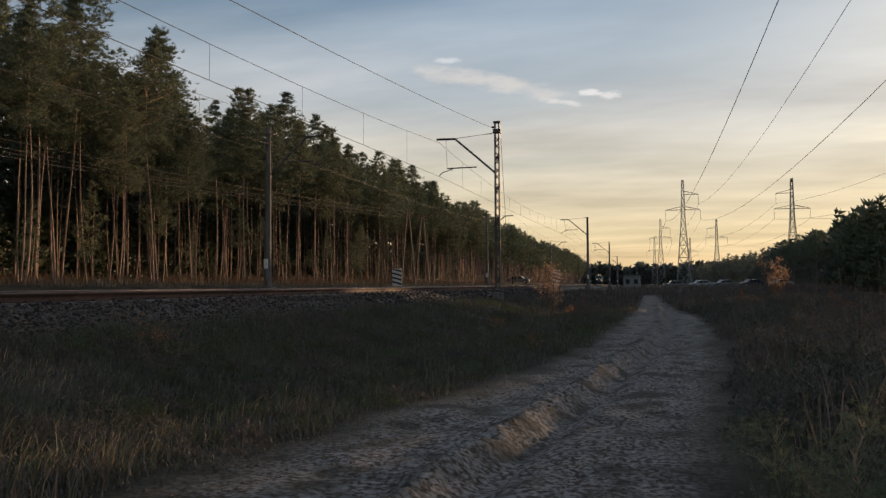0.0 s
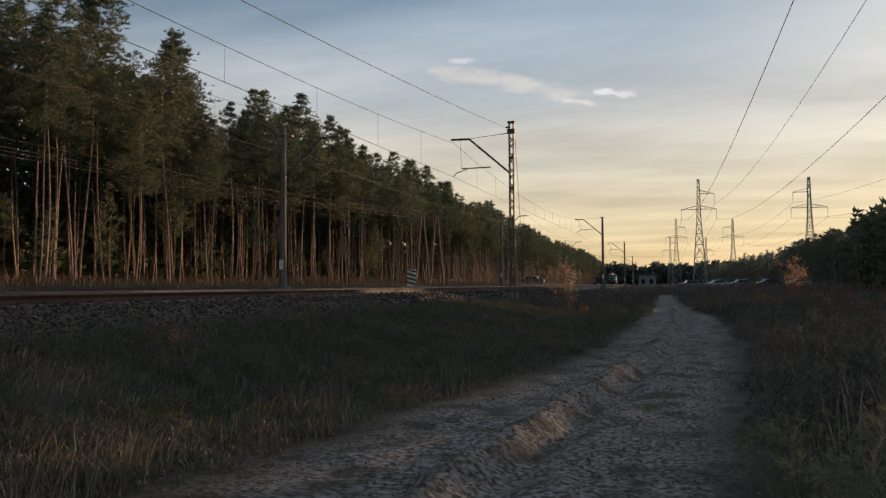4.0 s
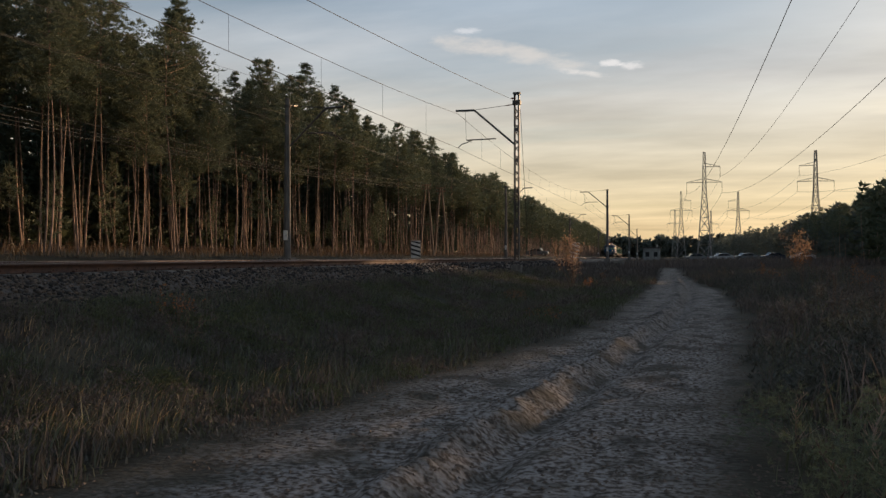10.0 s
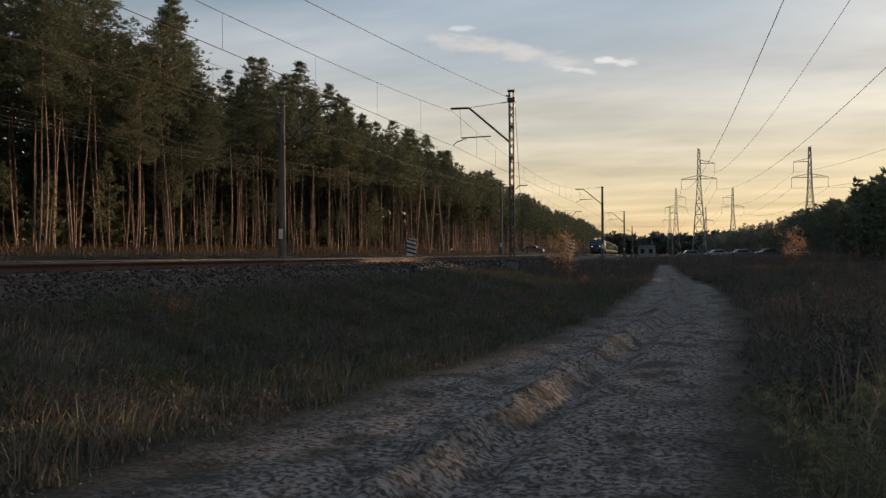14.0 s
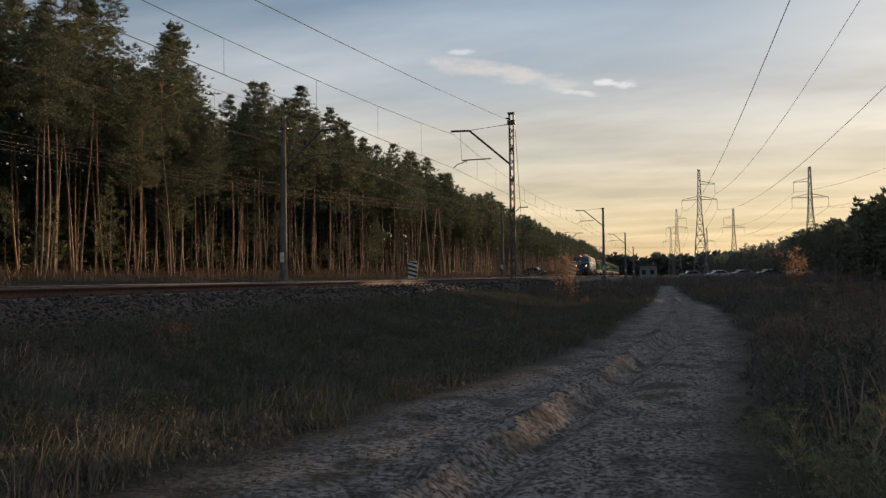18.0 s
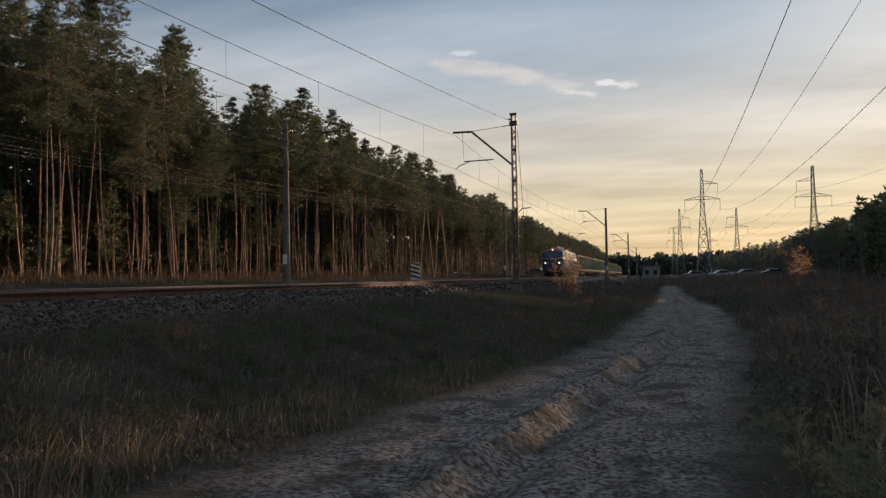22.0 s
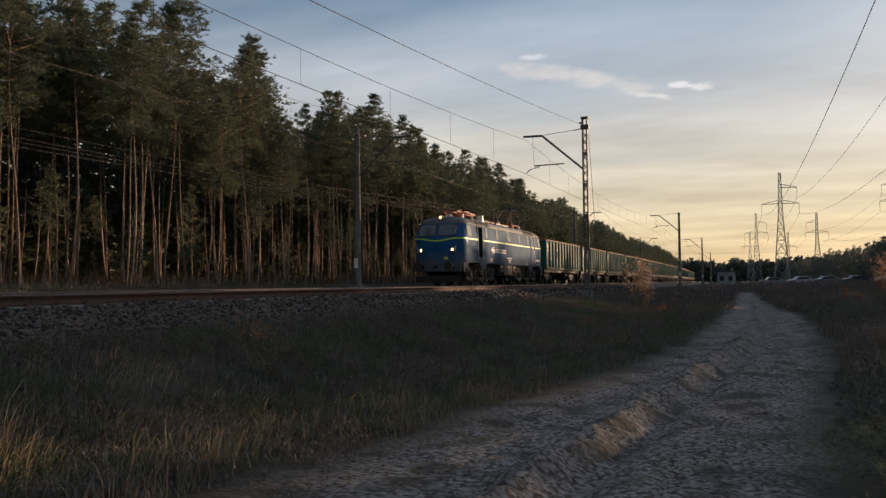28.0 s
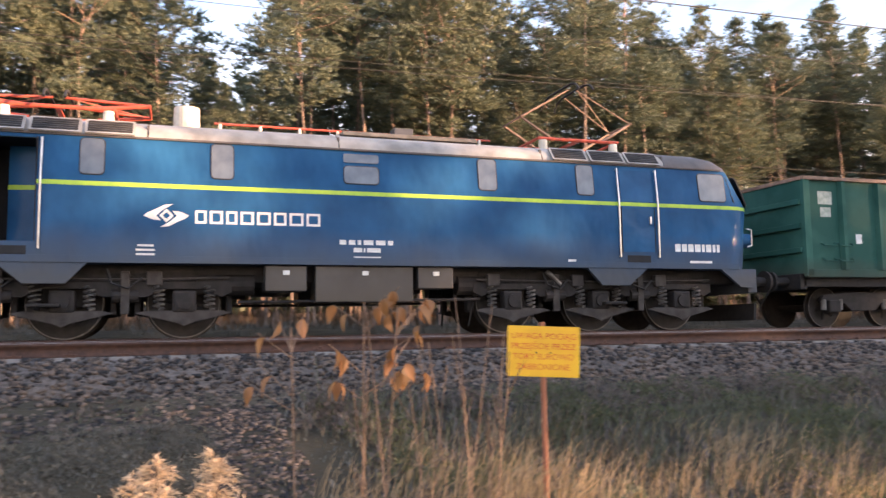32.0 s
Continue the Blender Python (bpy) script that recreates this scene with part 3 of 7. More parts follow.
# ---- stones on the shoulder ----
def build_stones():
    rng = np.random.default_rng(4)
    base = []
    for k in range(6):
        bm = bmesh.new()
        bmesh.ops.create_cube(bm, size=1.5)
        bmesh.ops.triangulate(bm, faces=bm.faces)
        pts = np.array([v.co[:] for v in bm.verts]) * rng.uniform(0.55, 1.2, (len(bm.verts), 1)) * np.array([1.0, 0.8, 0.62])
        base.append((pts, np.array([[v.index for v in f.verts] for f in bm.faces])))
        bm.free()
    def scatter(n, y0, y1, u0, u1, smin, smax, name, label, only=None):
        V, F, k = [], [], 0
        for i in range(n):
            y = y0 + (y1 - y0) * rng.random() ** 1.2
            u = rng.uniform(u0, u1)
            if only and not only(u - bend(y), y):
                continue
            d = u + mid   # offset from the middle of the bed
            if d > 3.85:
                z = RAIL - 0.2 - (d - 3.85) * 0.24 if d < 4.35 else RAIL - 0.32 - (d - 4.35) * 0.51
                z = max(z, ground_z(u - bend(y), y, True) - 0.01)
            elif abs(u + NEAR) < 1.35 or abs(u + FAR) < 1.35:
                z = RAIL - 0.215
            else:
                z = RAIL - 0.2
            pts, fs = base[rng.integers(6)]
            s = rng.uniform(smin, smax)
            a, bb = rng.uniform(0, 6.28, 2)
            ca, sa, cb, sb = math.cos(a), math.sin(a), math.cos(bb), math.sin(bb)
            rot = np.array([[ca, -sa, 0], [sa, ca, 0], [0, 0, 1]]) @ np.array([[1, 0, 0], [0, cb, -sb], [0, sb, cb]])
            V.append(pts @ rot.T * s + np.array([u - bend(y), y, z + s * 0.25]))
            F.append(fs + k)
            k += len(pts)
        ob = new(name, tri_mesh(name, np.concatenate(V), np.concatenate(F), M_STONE))
        tagged(ob, label, "gravel", kind="stuff")
    scatter(21000, -9, 26, -10.4, -8.25, 0.017, 0.042, "ballast_stones", "loose grey and brown crushed stones on the ballast shoulder")
    scatter(3000, 26, 75, -10.4, -8.6, 0.04, 0.08, "ballast_stones", "loose dark crushed stones along the ballast shoulder")
    scatter(6500, -0.6, 1.5, -8.9, -4.6, 0.012, 0.036, "gravel_spill", "grey gravel spilled down the bank to the road", lambda x, y: abs(y - 0.22 - 0.03 * (x + 9)) < 0.36 + 0.1 * noise.noise((x * 1.5, y, 2)))
    scatter(6000, -9, 22, -18.0, -10.2, 0.028, 0.055, "track_stones", "crushed stones between the rails and sleepers")


M_STONE = leaf_material("crushed_stone", (0.215, 0.155, 0.112), (0.012, 0.010, 0.009), through=0.0)
M_STONE.node_tree.nodes["Color Ramp"].color_ramp.elements[0].position = 0.38
build_stones()


# ---- catenary masts ----
def track_x(lateral, y):
    return -lateral - bend(y)


def insulator(p, q, parent, r=0.05, n=5):
    """A string of porcelain sheds between two points."""
    p, q = Vector(p), Vector(q)
    bm = bmesh.new()
    rod(bm, p, q, r * 0.3, n=6)
    for i in range(n):
        c = p.lerp(q, (i + 0.5) / n)
        d = (q - p).normalized() * 0.02
        rod(bm, c - d, c + d, r, r * 0.5, n=10)
    return part("insulator", bm, M_INSUL, parent, "brown porcelain insulator")


def lattice_mast(x, y, z0, z1, side, reach, wire_z, boom_z, boom_root):
    """Two steel channels tied by battens, with a cantilever."""
    t = thing("catenary_mast", "grey steel two-channel lattice catenary mast beside the track", "catenary mast", "catenary masts", at=pose(x, y, 0))
    h = z1 - z0
    w = 0.135
    for s in (-1, 1):
        out = [(s * (w + 0.014), -0.105), (s * (w + 0.014), 0.105), (s * (w - 0.055), 0.105), (s * (w - 0.055), 0.083), (s * (w - 0.014), 0.083), (s * (w - 0.014), -0.083), (s * (w - 0.055), -0.083), (s * (w - 0.055), -0.105)]
        part("channel", prism(out, z0, z1, axis="z"), M_STEEL, t)
    z, i = z0 + 0.35, 0
    while z < z1 - 0.75:
        for f in (-1, 1):
            sx = 1 if (i % 2 == 0) == (f > 0) else -1
            part("lacing_bar", rodded((-sx * w, f * 0.112, z), (sx * w, f * 0.112, z + 0.42), 0.024, n=6), M_STEEL, t)
        if i % 4 == 0:
            part("batten", boxed(-w, w, -0.118, -0.106, z - 0.09, z + 0.09), M_STEEL, t)
        z, i = z + 0.42, i + 1
    part("foundation", boxed(-0.26, 0.26, -0.24, 0.24, z0 - 0.9, z0 - 0.25, bevel=0.03), M_CONCRETE, t)
    part("cap", boxed(-0.20, 0.20, -0.14, 0.14, z1 - 0.05, z1 + 0.05, bevel=0.01), M_STEEL, t)
    part("clamp", boxed(-0.215, 0.215, -0.15, 0.15, z1 - 0.62, z1 - 0.38, bevel=0.02), M_STEEL, t)
    cantilever(t, side, reach, wire_z, boom_z, boom_root)
    return t


def cantilever(t, side, reach, wire_z, boom_z, boom_root):
    s = side
    e = s * reach
    bm = bmesh.new()
    rod(bm, (s * 0.12, 0, boom_root), (e * 0.72, 0, boom_z - 0.02), 0.055)
    rod(bm, (e * 0.72, 0, boom_z - 0.02), (e * 1.04, 0, boom_z), 0.06)
    part("boom", bm, M_STEEL, t)
    part("top_tie", rodded((s * 0.55, 0, boom_z + 0.16), (e * 0.72, 0, boom_z), 0.014), M_STEEL, t)
    insulator((s * 0.16, 0, boom_z + 0.2), (s * 0.6, 0, boom_z + 0.15), t)
    zr = wire_z + 0.42
    part("steady_tube", rodded((e * 0.35, 0, zr + 0.02), (e * 0.86, 0, zr), 0.034), M_STEEL, t)
    part("hanger", rodded((e * 0.86, 0, zr), (e * 0.88, 0, boom_z), 0.009), M_STEEL, t)
    bm = wire_bm([(e * 0.80, 0, zr - 0.05), (e * 0.85, 0, zr - 0.14), (e * 0.93, 0, zr - 0.2), (e * 1.0, 0, wire_z + 0.03)], 0.026, 6)
    part("steady_arm", bm, M_STEEL, t)
    bm = bmesh.new()
    rod(bm, (e * 0.78, 0, zr + 0.03), (e * 0.78, 0, zr - 0.16), 0.05, 0.01)
    part("steady_bracket", bm, M_STEEL, t)


def concrete_mast(x, y, z0, z1, side, reach, wire_z, boom_z, boom_root):
    t = thing("catenary_mast", "weathered grey concrete catenary mast beside the track", "catenary mast", "catenary masts", at=pose(x, y, 0))
    bm = bmesh.new()
    rod(bm, (0, 0, z0 - 0.5), (0, 0, z1), 0.20, 0.125, n=10)
    part("shaft", bm, M_CONCRETE, t)
    part("foundation", boxed(-0.35, 0.35, -0.35, 0.35, z0 - 0.5, z0 + 0.1, bevel=0.03), M_CONCRETE, t)
    part("clamp_band", rodded((0, 0, boom_root - 0.06), (0, 0, boom_root + 0.06), 0.18, n=10), M_STEEL, t)
    part("clamp_band", rodded((0, 0, boom_z + 0.12), (0, 0, boom_z + 0.24), 0.17, n=10), M_STEEL, t)
    part("number_plate", boxed(-0.11, 0.11, -0.215, -0.19, z0 + 1.0, z0 + 1.5, bevel=0.004), M_WHITE, t, "small white plate")
    cantilever(t, side, reach, wire_z, boom_z, boom_root)
    return t


NEAR_MASTS = [(-22.0, 6.85), (43.3, 7.62), (104.0, 8.1), (168.0, 8.2), (253.0, 8.1), (330.0, 8.0)]
FAR_MASTS = [(-30.0, 7.0), (37.6, 7.45), (93.0, 7.9), (158.0, 8.1), (240.0, 8.1), (330.0, 8.0)]
for i, (y, wz) in enumerate(NEAR_MASTS):
    x = track_x(NEAR, y) + 3.3
    if i == 1:
        lattice_mast(x, y, 1.42, 10.47, -1, 3.3, wz, 9.69, 7.7)
    else:
        concrete_mast(x, y, 1.3, 1.35 + 8.65, -1, 3.3, wz, wz + 1.75, wz - 0.2)
for y, wz in FAR_MASTS:
    x = track_x(FAR, y) - 3.0
    concrete_mast(x, y, 1.45, 9.75, 1, 3.0, wz, wz + 1.7, wz - 0.2)


# ---- overhead wires ----
def overhead(lateral, masts, name_word):
    for (ya, za), (yb, zb) in zip(masts, masts[1:]):
        t = thing("catenary_span", f"thin dark contact wire and messenger cable over the {name_word} track", "overhead wire", "overhead wires")
        n = max(4, int((yb - ya) / 5.5))
        def at(f, z):
            y = ya + (yb - ya) * f
            return Vector((track_x(lateral, y), y, z))
        lo = [at(i / 24, za + (zb - za) * i / 24 - 0.12 * 4 * (i / 24) * (1 - i / 24)) for i in range(25)]
        part("contact_wire", wire_bm(lo, 0.011 if lateral == NEAR else 0.007), M_CABLE, t)
        up = [at(i / 24, za + 1.90 + (zb - za) * i / 24 - 1.08 * 4 * (i / 24) * (1 - i / 24)) for i in range(25)]
        part("messenger_cable", wire_bm(up, 0.010 if lateral == NEAR else 0.007), M_CABLE, t)
        for k in range(1, n):
            f = k / n
            zl = za + (zb - za) * f - 0.12 * 4 * f * (1 - f)
            zu = za + 1.90 + (zb - za) * f - 1.08 * 4 * f * (1 - f)
            part("dropper", rodded(at(f, zl), at(f, zu), 0.005, n=4), M_CABLE, t)


overhead(NEAR, NEAR_MASTS, "nearer")
overhead(FAR, FAR_MASTS, "farther")
f1 = thing("feeder_cable", "thin dark feeder cable tied to the lattice mast", "overhead wire")
part("cable", wire_bm(sagging((track_x(NEAR, -22) + 3.3, -22, 5.7), (track_x(NEAR, 43.3) + 3.1, 43.1, 10.12), 0.55), 0.010), M_CABLE, f1)
insulator((track_x(NEAR, 43.3) + 3.25, 42.2, 10.0), (track_x(NEAR, 43.3) + 3.28, 43.0, 10.12), f1)
f3 = thing("feeder_cable", "thin dark feeder cable along the farther masts", "overhead wire")
part("cable", wire_bm(sagging((track_x(FAR, -30) - 2.85, -30, 8.0), (track_x(FAR, 37.6) - 2.85, 37.6, 8.85), 0.5), 0.009), M_CABLE, f3)
part("cable", wire_bm(sagging((track_x(FAR, 37.6) - 2.85, 37.6, 8.85), (track_x(FAR, 93) - 2.85, 93, 9.1), 0.6), 0.009), M_CABLE, f3)
f2 = thing("stay_cable", "slack dark stay cable down the lattice mast", "overhead wire")
part("cable", wire_bm([(-8.7, 43.4, 9.6), (-8.55, 43.6, 6.0), (-8.4, 43.7, 3.0)], 0.012), M_CABLE, f2)


# ---- wooden telegraph poles ----
def a_frame(x, y, h):
    z = ground_z(x, y, False)
    t = thing("telegraph_pole", "weathered wooden A-shaped telegraph pole by the forest edge", "telegraph pole", "telegraph poles", at=pose(x, y, z))
    for s in (-1, 1):
        part("leg", rodded((s * 0.75, 0, -0.4), (s * 0.10, 0, h), 0.12, 0.085, n=9), M_WOODPOLE, t)
    part("cross_brace", boxed(-0.52, 0.52, -0.11, -0.05, h * 0.44, h * 0.44 + 0.16, bevel=0.01), M_WOODPOLE, t)
    for k in range(2):
        part("crossarm", boxed(-0.5, 0.5, -0.14, -0.06, h - 0.5 + 0.35 * k, h - 0.4 + 0.35 * k, bevel=0.01), M_WOODPOLE, t)
        for s in (-1, 1):
            part("insulator", rodded((s * 0.42, -0.1, h - 0.4 + 0.35 * k), (s * 0.42, -0.1, h - 0.22 + 0.35 * k), 0.04, 0.025), M_INSUL, t)


a_frame(-24.6, 76.0, 7.1)
a_frame(-24.2, 79.5, 7.1)
for k, (dz, dx) in enumerate(((0, 0), (0.35, 0.1), (-0.4, 0.25), (-0.05, -0.5))):
    t = thing("telegraph_wire", "thin dark telegraph wire along the forest edge", "overhead wire", "telegraph wires")
    part("cable", wire_bm(sagging((-24.3 + dx, -20, 7.6 + dz), (-24.6 + dx, 76.0, 8.55 + dz * 0.8), 1.15, 20), 0.010), M_CABLE, t)


# ---- pylons ----
def pylon(x, y, z1, low, yaw, flip, label):
    z0 = ground_z(x, y, False)
    h = z1 - z0
    t = thing("power_pylon", label, "power pylon", "power pylons", at=pose(x, y, z0, 0, 0, yaw))
    def half(z):
        f = z / h
        return 1.9 * (1 - f / 0.62) + 0.55 * f / 0.62 if f < 0.62 else 0.55 + (0.28 - 0.55) * (f - 0.62) / 0.38
    zs = [0, 4.2, 8.0, 11.4, 14.4, 17.0, h * 0.66, h * 0.72, h * 0.79, h * 0.87, h * 0.95, h]
    for sx in (-1, 1):
        for sy in (-1, 1):
            part("corner_leg", wire_bm([(sx * half(a), sy * half(a), a) for a in zs], 0.085, 4), M_GALV, t)
    for a, b in zip(zs, zs[1:]):
        p, q = half(a), half(b)
        for sx, sy in ((1, 0), (-1, 0), (0, 1), (0, -1)):
            def c(w, z, k):
                return (sx * w, k * w, z) if sx else (k * w, sy * w, z)
            for u, v in ((c(p, a, -1), c(q, b, 1)), (c(p, a, 1), c(q, b, -1)), (c(q, b, -1), c(q, b, 1))):
                part("brace", rodded(u, v, 0.05, n=4), M_GALV, t)
    zl, zu = low - z0, low - z0 + (h - (low - z0)) * 0.52
    arms = [(1, zl, 4.6), (-1, zl, 4.6), (flip, zu, 4.1)]
    for s, z, w in arms:
        bm = bmesh.new()
        g = half(z)
        for k in (-1, 1):
            rod(bm, (s * g, k * g, z), (s * w, 0, z - 0.1), 0.06, n=4)
            rod(bm, (s * g, k * g, z + 0.9), (s * w, 0, z), 0.05, n=4)
        for f in (0.3, 0.6):
            u = s * (g + (w - g) * f)
            rod(bm, (u, -g * (1 - f), z), (u, g * (1 - f), z + 0.9 * (1 - f)), 0.035, n=4)
        part("crossarm", bm, M_GALV, t)
        insulator((s * w, 0, z - 0.1), (s * w, 0, z - 2.8), t, r=0.12, n=11)
    part("peak", rodded((0, 0, h - 0.3), (-0.35 * flip, 0, h + 0.35), 0.12, 0.05), M_GALV, t)
    tips = [Matrix(pose(x, y, z0, 0, 0, yaw)) @ Vector((s * w, 0, z - 2.8)) for s, z, w in arms]
    return tips


LINE_A = [(12.9, -40, 46.4, 26.3), (4.25, 232, 30, 21.9), (-2.9, 370, 30, 21.9), (-7.7, 515, 30, 21.9)]
LINE_B = [(47, -40, 38.0, 26.3), (32.7, 236.7, 30, 21.9), (21, 378, 30, 21.9), (13.6, 530, 30, 21.9)]
for line, flip, yaw, word in ((LINE_A, 1, 3.0, "slim grey lattice power pylon in the clearing"), (LINE_B, -1, 4.8, "grey lattice power pylon rising behind the far trees")):
    prev = None
    for i, (x, y, z1, low) in enumerate(line):
        tips = pylon(x, y, z1, low, yaw, flip, word)
        if prev:
            for p, q in zip(prev, tips):
                t = thing("power_line", "thin dark high-voltage conductor sagging between pylons", "power line", "power lines")
                part("conductor", wire_bm(sagging(p, q, 7.2 if i == 1 else 3.5, 26), 0.025), M_CABLE, t)
        prev = tips


# ---- pines ----
def pine_mesh(seed, h, crown0, reach, limbs, pads, tufts, blades, size, sides=7, bare=False, wide=0.10):
    """Arrays of one pine: trunk with limbs, and needle tufts that sit in flat pads. Returns trunk V, F and crown V, F."""
    rng = np.random.default_rng(seed)
    TV, TF, CV = [], [], []
    bx, by = rng.uniform(-0.55, 0.55, 2)
    def axis(z):
        f = z / h
        return np.array([bx * math.sin(f * 3.1) + 0.12 * math.sin(7 * f + seed), by * math.sin(f * 2.6) + 0.10 * math.cos(6 * f + seed), z])
    def tube(pts, rads, n):
        k0 = len(TV)
        for p, r in zip(pts, rads):
            for j in range(n):
                a = 6.2832 * j / n
                TV.append((p[0] + r * math.cos(a), p[1] + r * math.sin(a), p[2]))
        for i in range(len(pts) - 1):
            for j in range(n):
                a, b = k0 + i * n + j, k0 + i * n + (j + 1) % n
                TF.append((a, b, b + n)); TF.append((a, b + n, a + n))
    r0 = 0.0037 * h + 0.011
    steps = 4 if bare else 9
    zs = [0 - 0.3, 0.25] + [h * k / steps for k in range(1, steps + 1)]
    tube([axis(z) for z in zs], [r0 * 1.25, r0] + [max(r0 * (1 - k / (steps + 0.5)), 0.015) for k in range(1, steps + 1)], sides)
    for i in range(limbs):
        f = (i + rng.uniform(0.1, 0.9)) / limbs
        z = h * (crown0 + (0.99 - crown0) * f)
        a = i * 2.4 + rng.uniform(-0.7, 0.7)
        # widest a third of the way up the crown, pointed at the top
        prof = (0.55 + 1.3 * f) if f < 0.3 else 0.94 * (1 - (f - 0.3) / 0.72) ** 1.1 + 0.05
        L = reach * prof * rng.uniform(0.55, 1.2)
        up = -0.10 + 0.75 * f + rng.uniform(-0.15, 0.2)
        d = np.array([math.cos(a), math.sin(a), up]); d /= np.linalg.norm(d)
        p0 = axis(z)
        p1 = p0 + d * L * 0.55
        p2 = p1 + (d + np.array([0, 0, 0.35])) * L * 0.42
        if not bare:
            tube([p0, p1, p2], [0.010 + 0.012 * L, 0.010 + 0.006 * L, 0.006], 3)
        sv = np.array([-d[1], d[0], 0])
        for q in range(max(1, round(pads * (0.4 + 0.75 * L / reach)))):
            g = 0.30 + 0.72 * rng.random() ** 0.7
            c0 = (p0 + (p1 - p0) * g / 0.55) if g < 0.55 else (p1 + (p2 - p1) * (g - 0.55) / 0.45)
            c0 = c0 + sv * rng.normal(0, 0.26) * L * (0.25 + 0.75 * g) + np.array([0, 0, rng.normal(0.02, 0.08) * L])
            n = tufts
            c = c0 + rng.normal(0, 1, (n, 3)) * np.array([0.22, 0.22, 0.11]) * (0.45 + 0.45 * L)
            c = np.repeat(c, blades, 0)
            dirs = rng.normal(0, 1, (len(c), 3)); dirs[:, 2] = np.abs(dirs[:, 2]) * 0.8 - 0.05
            dirs += d * 0.5
            dirs /= np.linalg.norm(dirs, axis=1)[:, None]
            w = np.cross(dirs, rng.normal(0, 1, (len(c), 3)))
            w /= np.linalg.norm(w, axis=1)[:, None] + 1e-6
            ln = size * rng.uniform(0.6, 1.2, (len(c), 1))
            CV.append(np.stack([c + w * size * wide, c - w * size * wide + dirs * ln * 0.2, c + dirs * ln], 1).reshape(-1, 3))
    if not bare:   # dead snags below the crown
        for k in range(6):
            z = h * rng.uniform(0.10, max(crown0 + 0.08, 0.2))
            a = rng.uniform(0, 6.28)
            p0 = axis(z)
            tube([p0, p0 + np.array([math.cos(a), math.sin(a), rng.uniform(-0.1, 0.3)]) * rng.uniform(0.3, 1.1)], [0.018, 0.006], 3)
    CV = np.concatenate(CV)
    return np.array(TV), np.array(TF), CV, np.arange(len(CV)).reshape(-1, 3)


def smoothed(me):
    me.polygons.foreach_set("use_smooth", [True] * len(me.polygons))
    return me


PINES = []
SPEC = [(11, 14.2, 0.56, 2.0, 40), (12, 13.0, 0.52, 2.3, 42), (13, 15.0, 0.60, 1.95, 38), (14, 12.2, 0.48, 2.15, 42), (15, 13.6, 0.54, 2.3, 40), (16, 14.6, 0.62, 1.85, 36), (17, 11.5, 0.20, 2.2, 46)]
for fine in (True, False):
    for seed, h, c0, reach, limbs in SPEC:
        tv, tf, cv, cf = pine_mesh(seed, h, c0, reach, limbs, 5.6, 8, 14, 0.200, wide=0.072) if fine else pine_mesh(seed, h, c0, reach, 32, 4.0, 5, 6, 0.37, sides=5, wide=0.115)
        PINES.append((h, smoothed(tri_mesh("pine_trunk", tv, tf, M_BARK)), tri_mesh("pine_crown", cv, cf, M_NEEDLE)))
FAR_PINES = [pine_mesh(50 + k, 13.0, c, 2.0, 20, 2.6, 3, 4, 0.66, sides=4, bare=True, wide=0.17) for k, c in enumerate((0.4, 0.48, 0.35, 0.5, 0.44))]
LOW_PINES = [pine_mesh(70 + k, 13.0, c, 2.4, 15, 2, 2, 4, 1.2, sides=4, bare=True, wide=0.26) for k, c in enumerate((0.06, 0.10, 0.14))]
HEDGE_PINES = [pine_mesh(90 + k, 13.0, 0.03, 2.7, 13, 2, 2, 4, 2.2, sides=4, bare=True, wide=0.42) for k in range(3)]
PINE_THINGS = []
for h, tr, cr in PINES:
    t = thing("pine_tree", "tall slender Scots pine with reddish bark and dark needles", "tree", "pine forest")
    part("trunk", tr, M_BARK, t)
    part("crown", cr, M_NEEDLE, t)
    PINE_THINGS.append(t)
USED = set()


def plant_pine(k, x, y, height, turn):
    k = k % len(PINES)
    s = height / PINES[k][0]
    m = pose(x, y, ground_z(x, y, False) - 0.05, 0, 0, turn) @ Matrix.Scale(s, 4)
    if k in USED:
        return copy_thing(PINE_THINGS[k], m @ Matrix.Scale(1 / PINE_THINGS[k].scale.x, 4))
    USED.add(k)
    PINE_THINGS[k].matrix_basis = m
    return PINE_THINGS[k]


def far_trees(name, label, spots, seed, kinds=None, leaf=None):
    """Trees beyond counting, joined."""
    rng = np.random.default_rng(seed)
    tV, tF, cV, tk = [], [], [], 0
    for x, y, h in spots:
        pool = kinds or FAR_PINES
        tv, tf, cv, cf = pool[rng.integers(len(pool))]
        a, s = rng.uniform(0, 6.28), h / 13.0
        wd = s * rng.uniform(0.85, 1.25)
        ca, sa = math.cos(a), math.sin(a)
        rot = np.array([[ca * wd, -sa * wd, 0], [sa * wd, ca * wd, 0], [0, 0, s]])
        o = np.array([x, y, ground_z(x, y, False) - 0.05])
        tV.append(tv @ rot.T + o); tF.append(tf + tk); tk += len(tv)
        cV.append(cv @ rot.T + o)
    t = thing(name, label, "trees", kind="stuff")
    a = part("trunks", smoothed(tri_mesh(name + "_trunks", np.concatenate(tV), np.concatenate(tF), M_BARK)), None, t)
    c = np.concatenate(cV)
    b = part("crowns", tri_mesh(name + "_crowns", c, np.arange(len(c)).reshape(-1, 3), leaf or M_NEEDLE_FAR), None, t)
    for o in (a, b):
        tagged(o, kind="stuff")


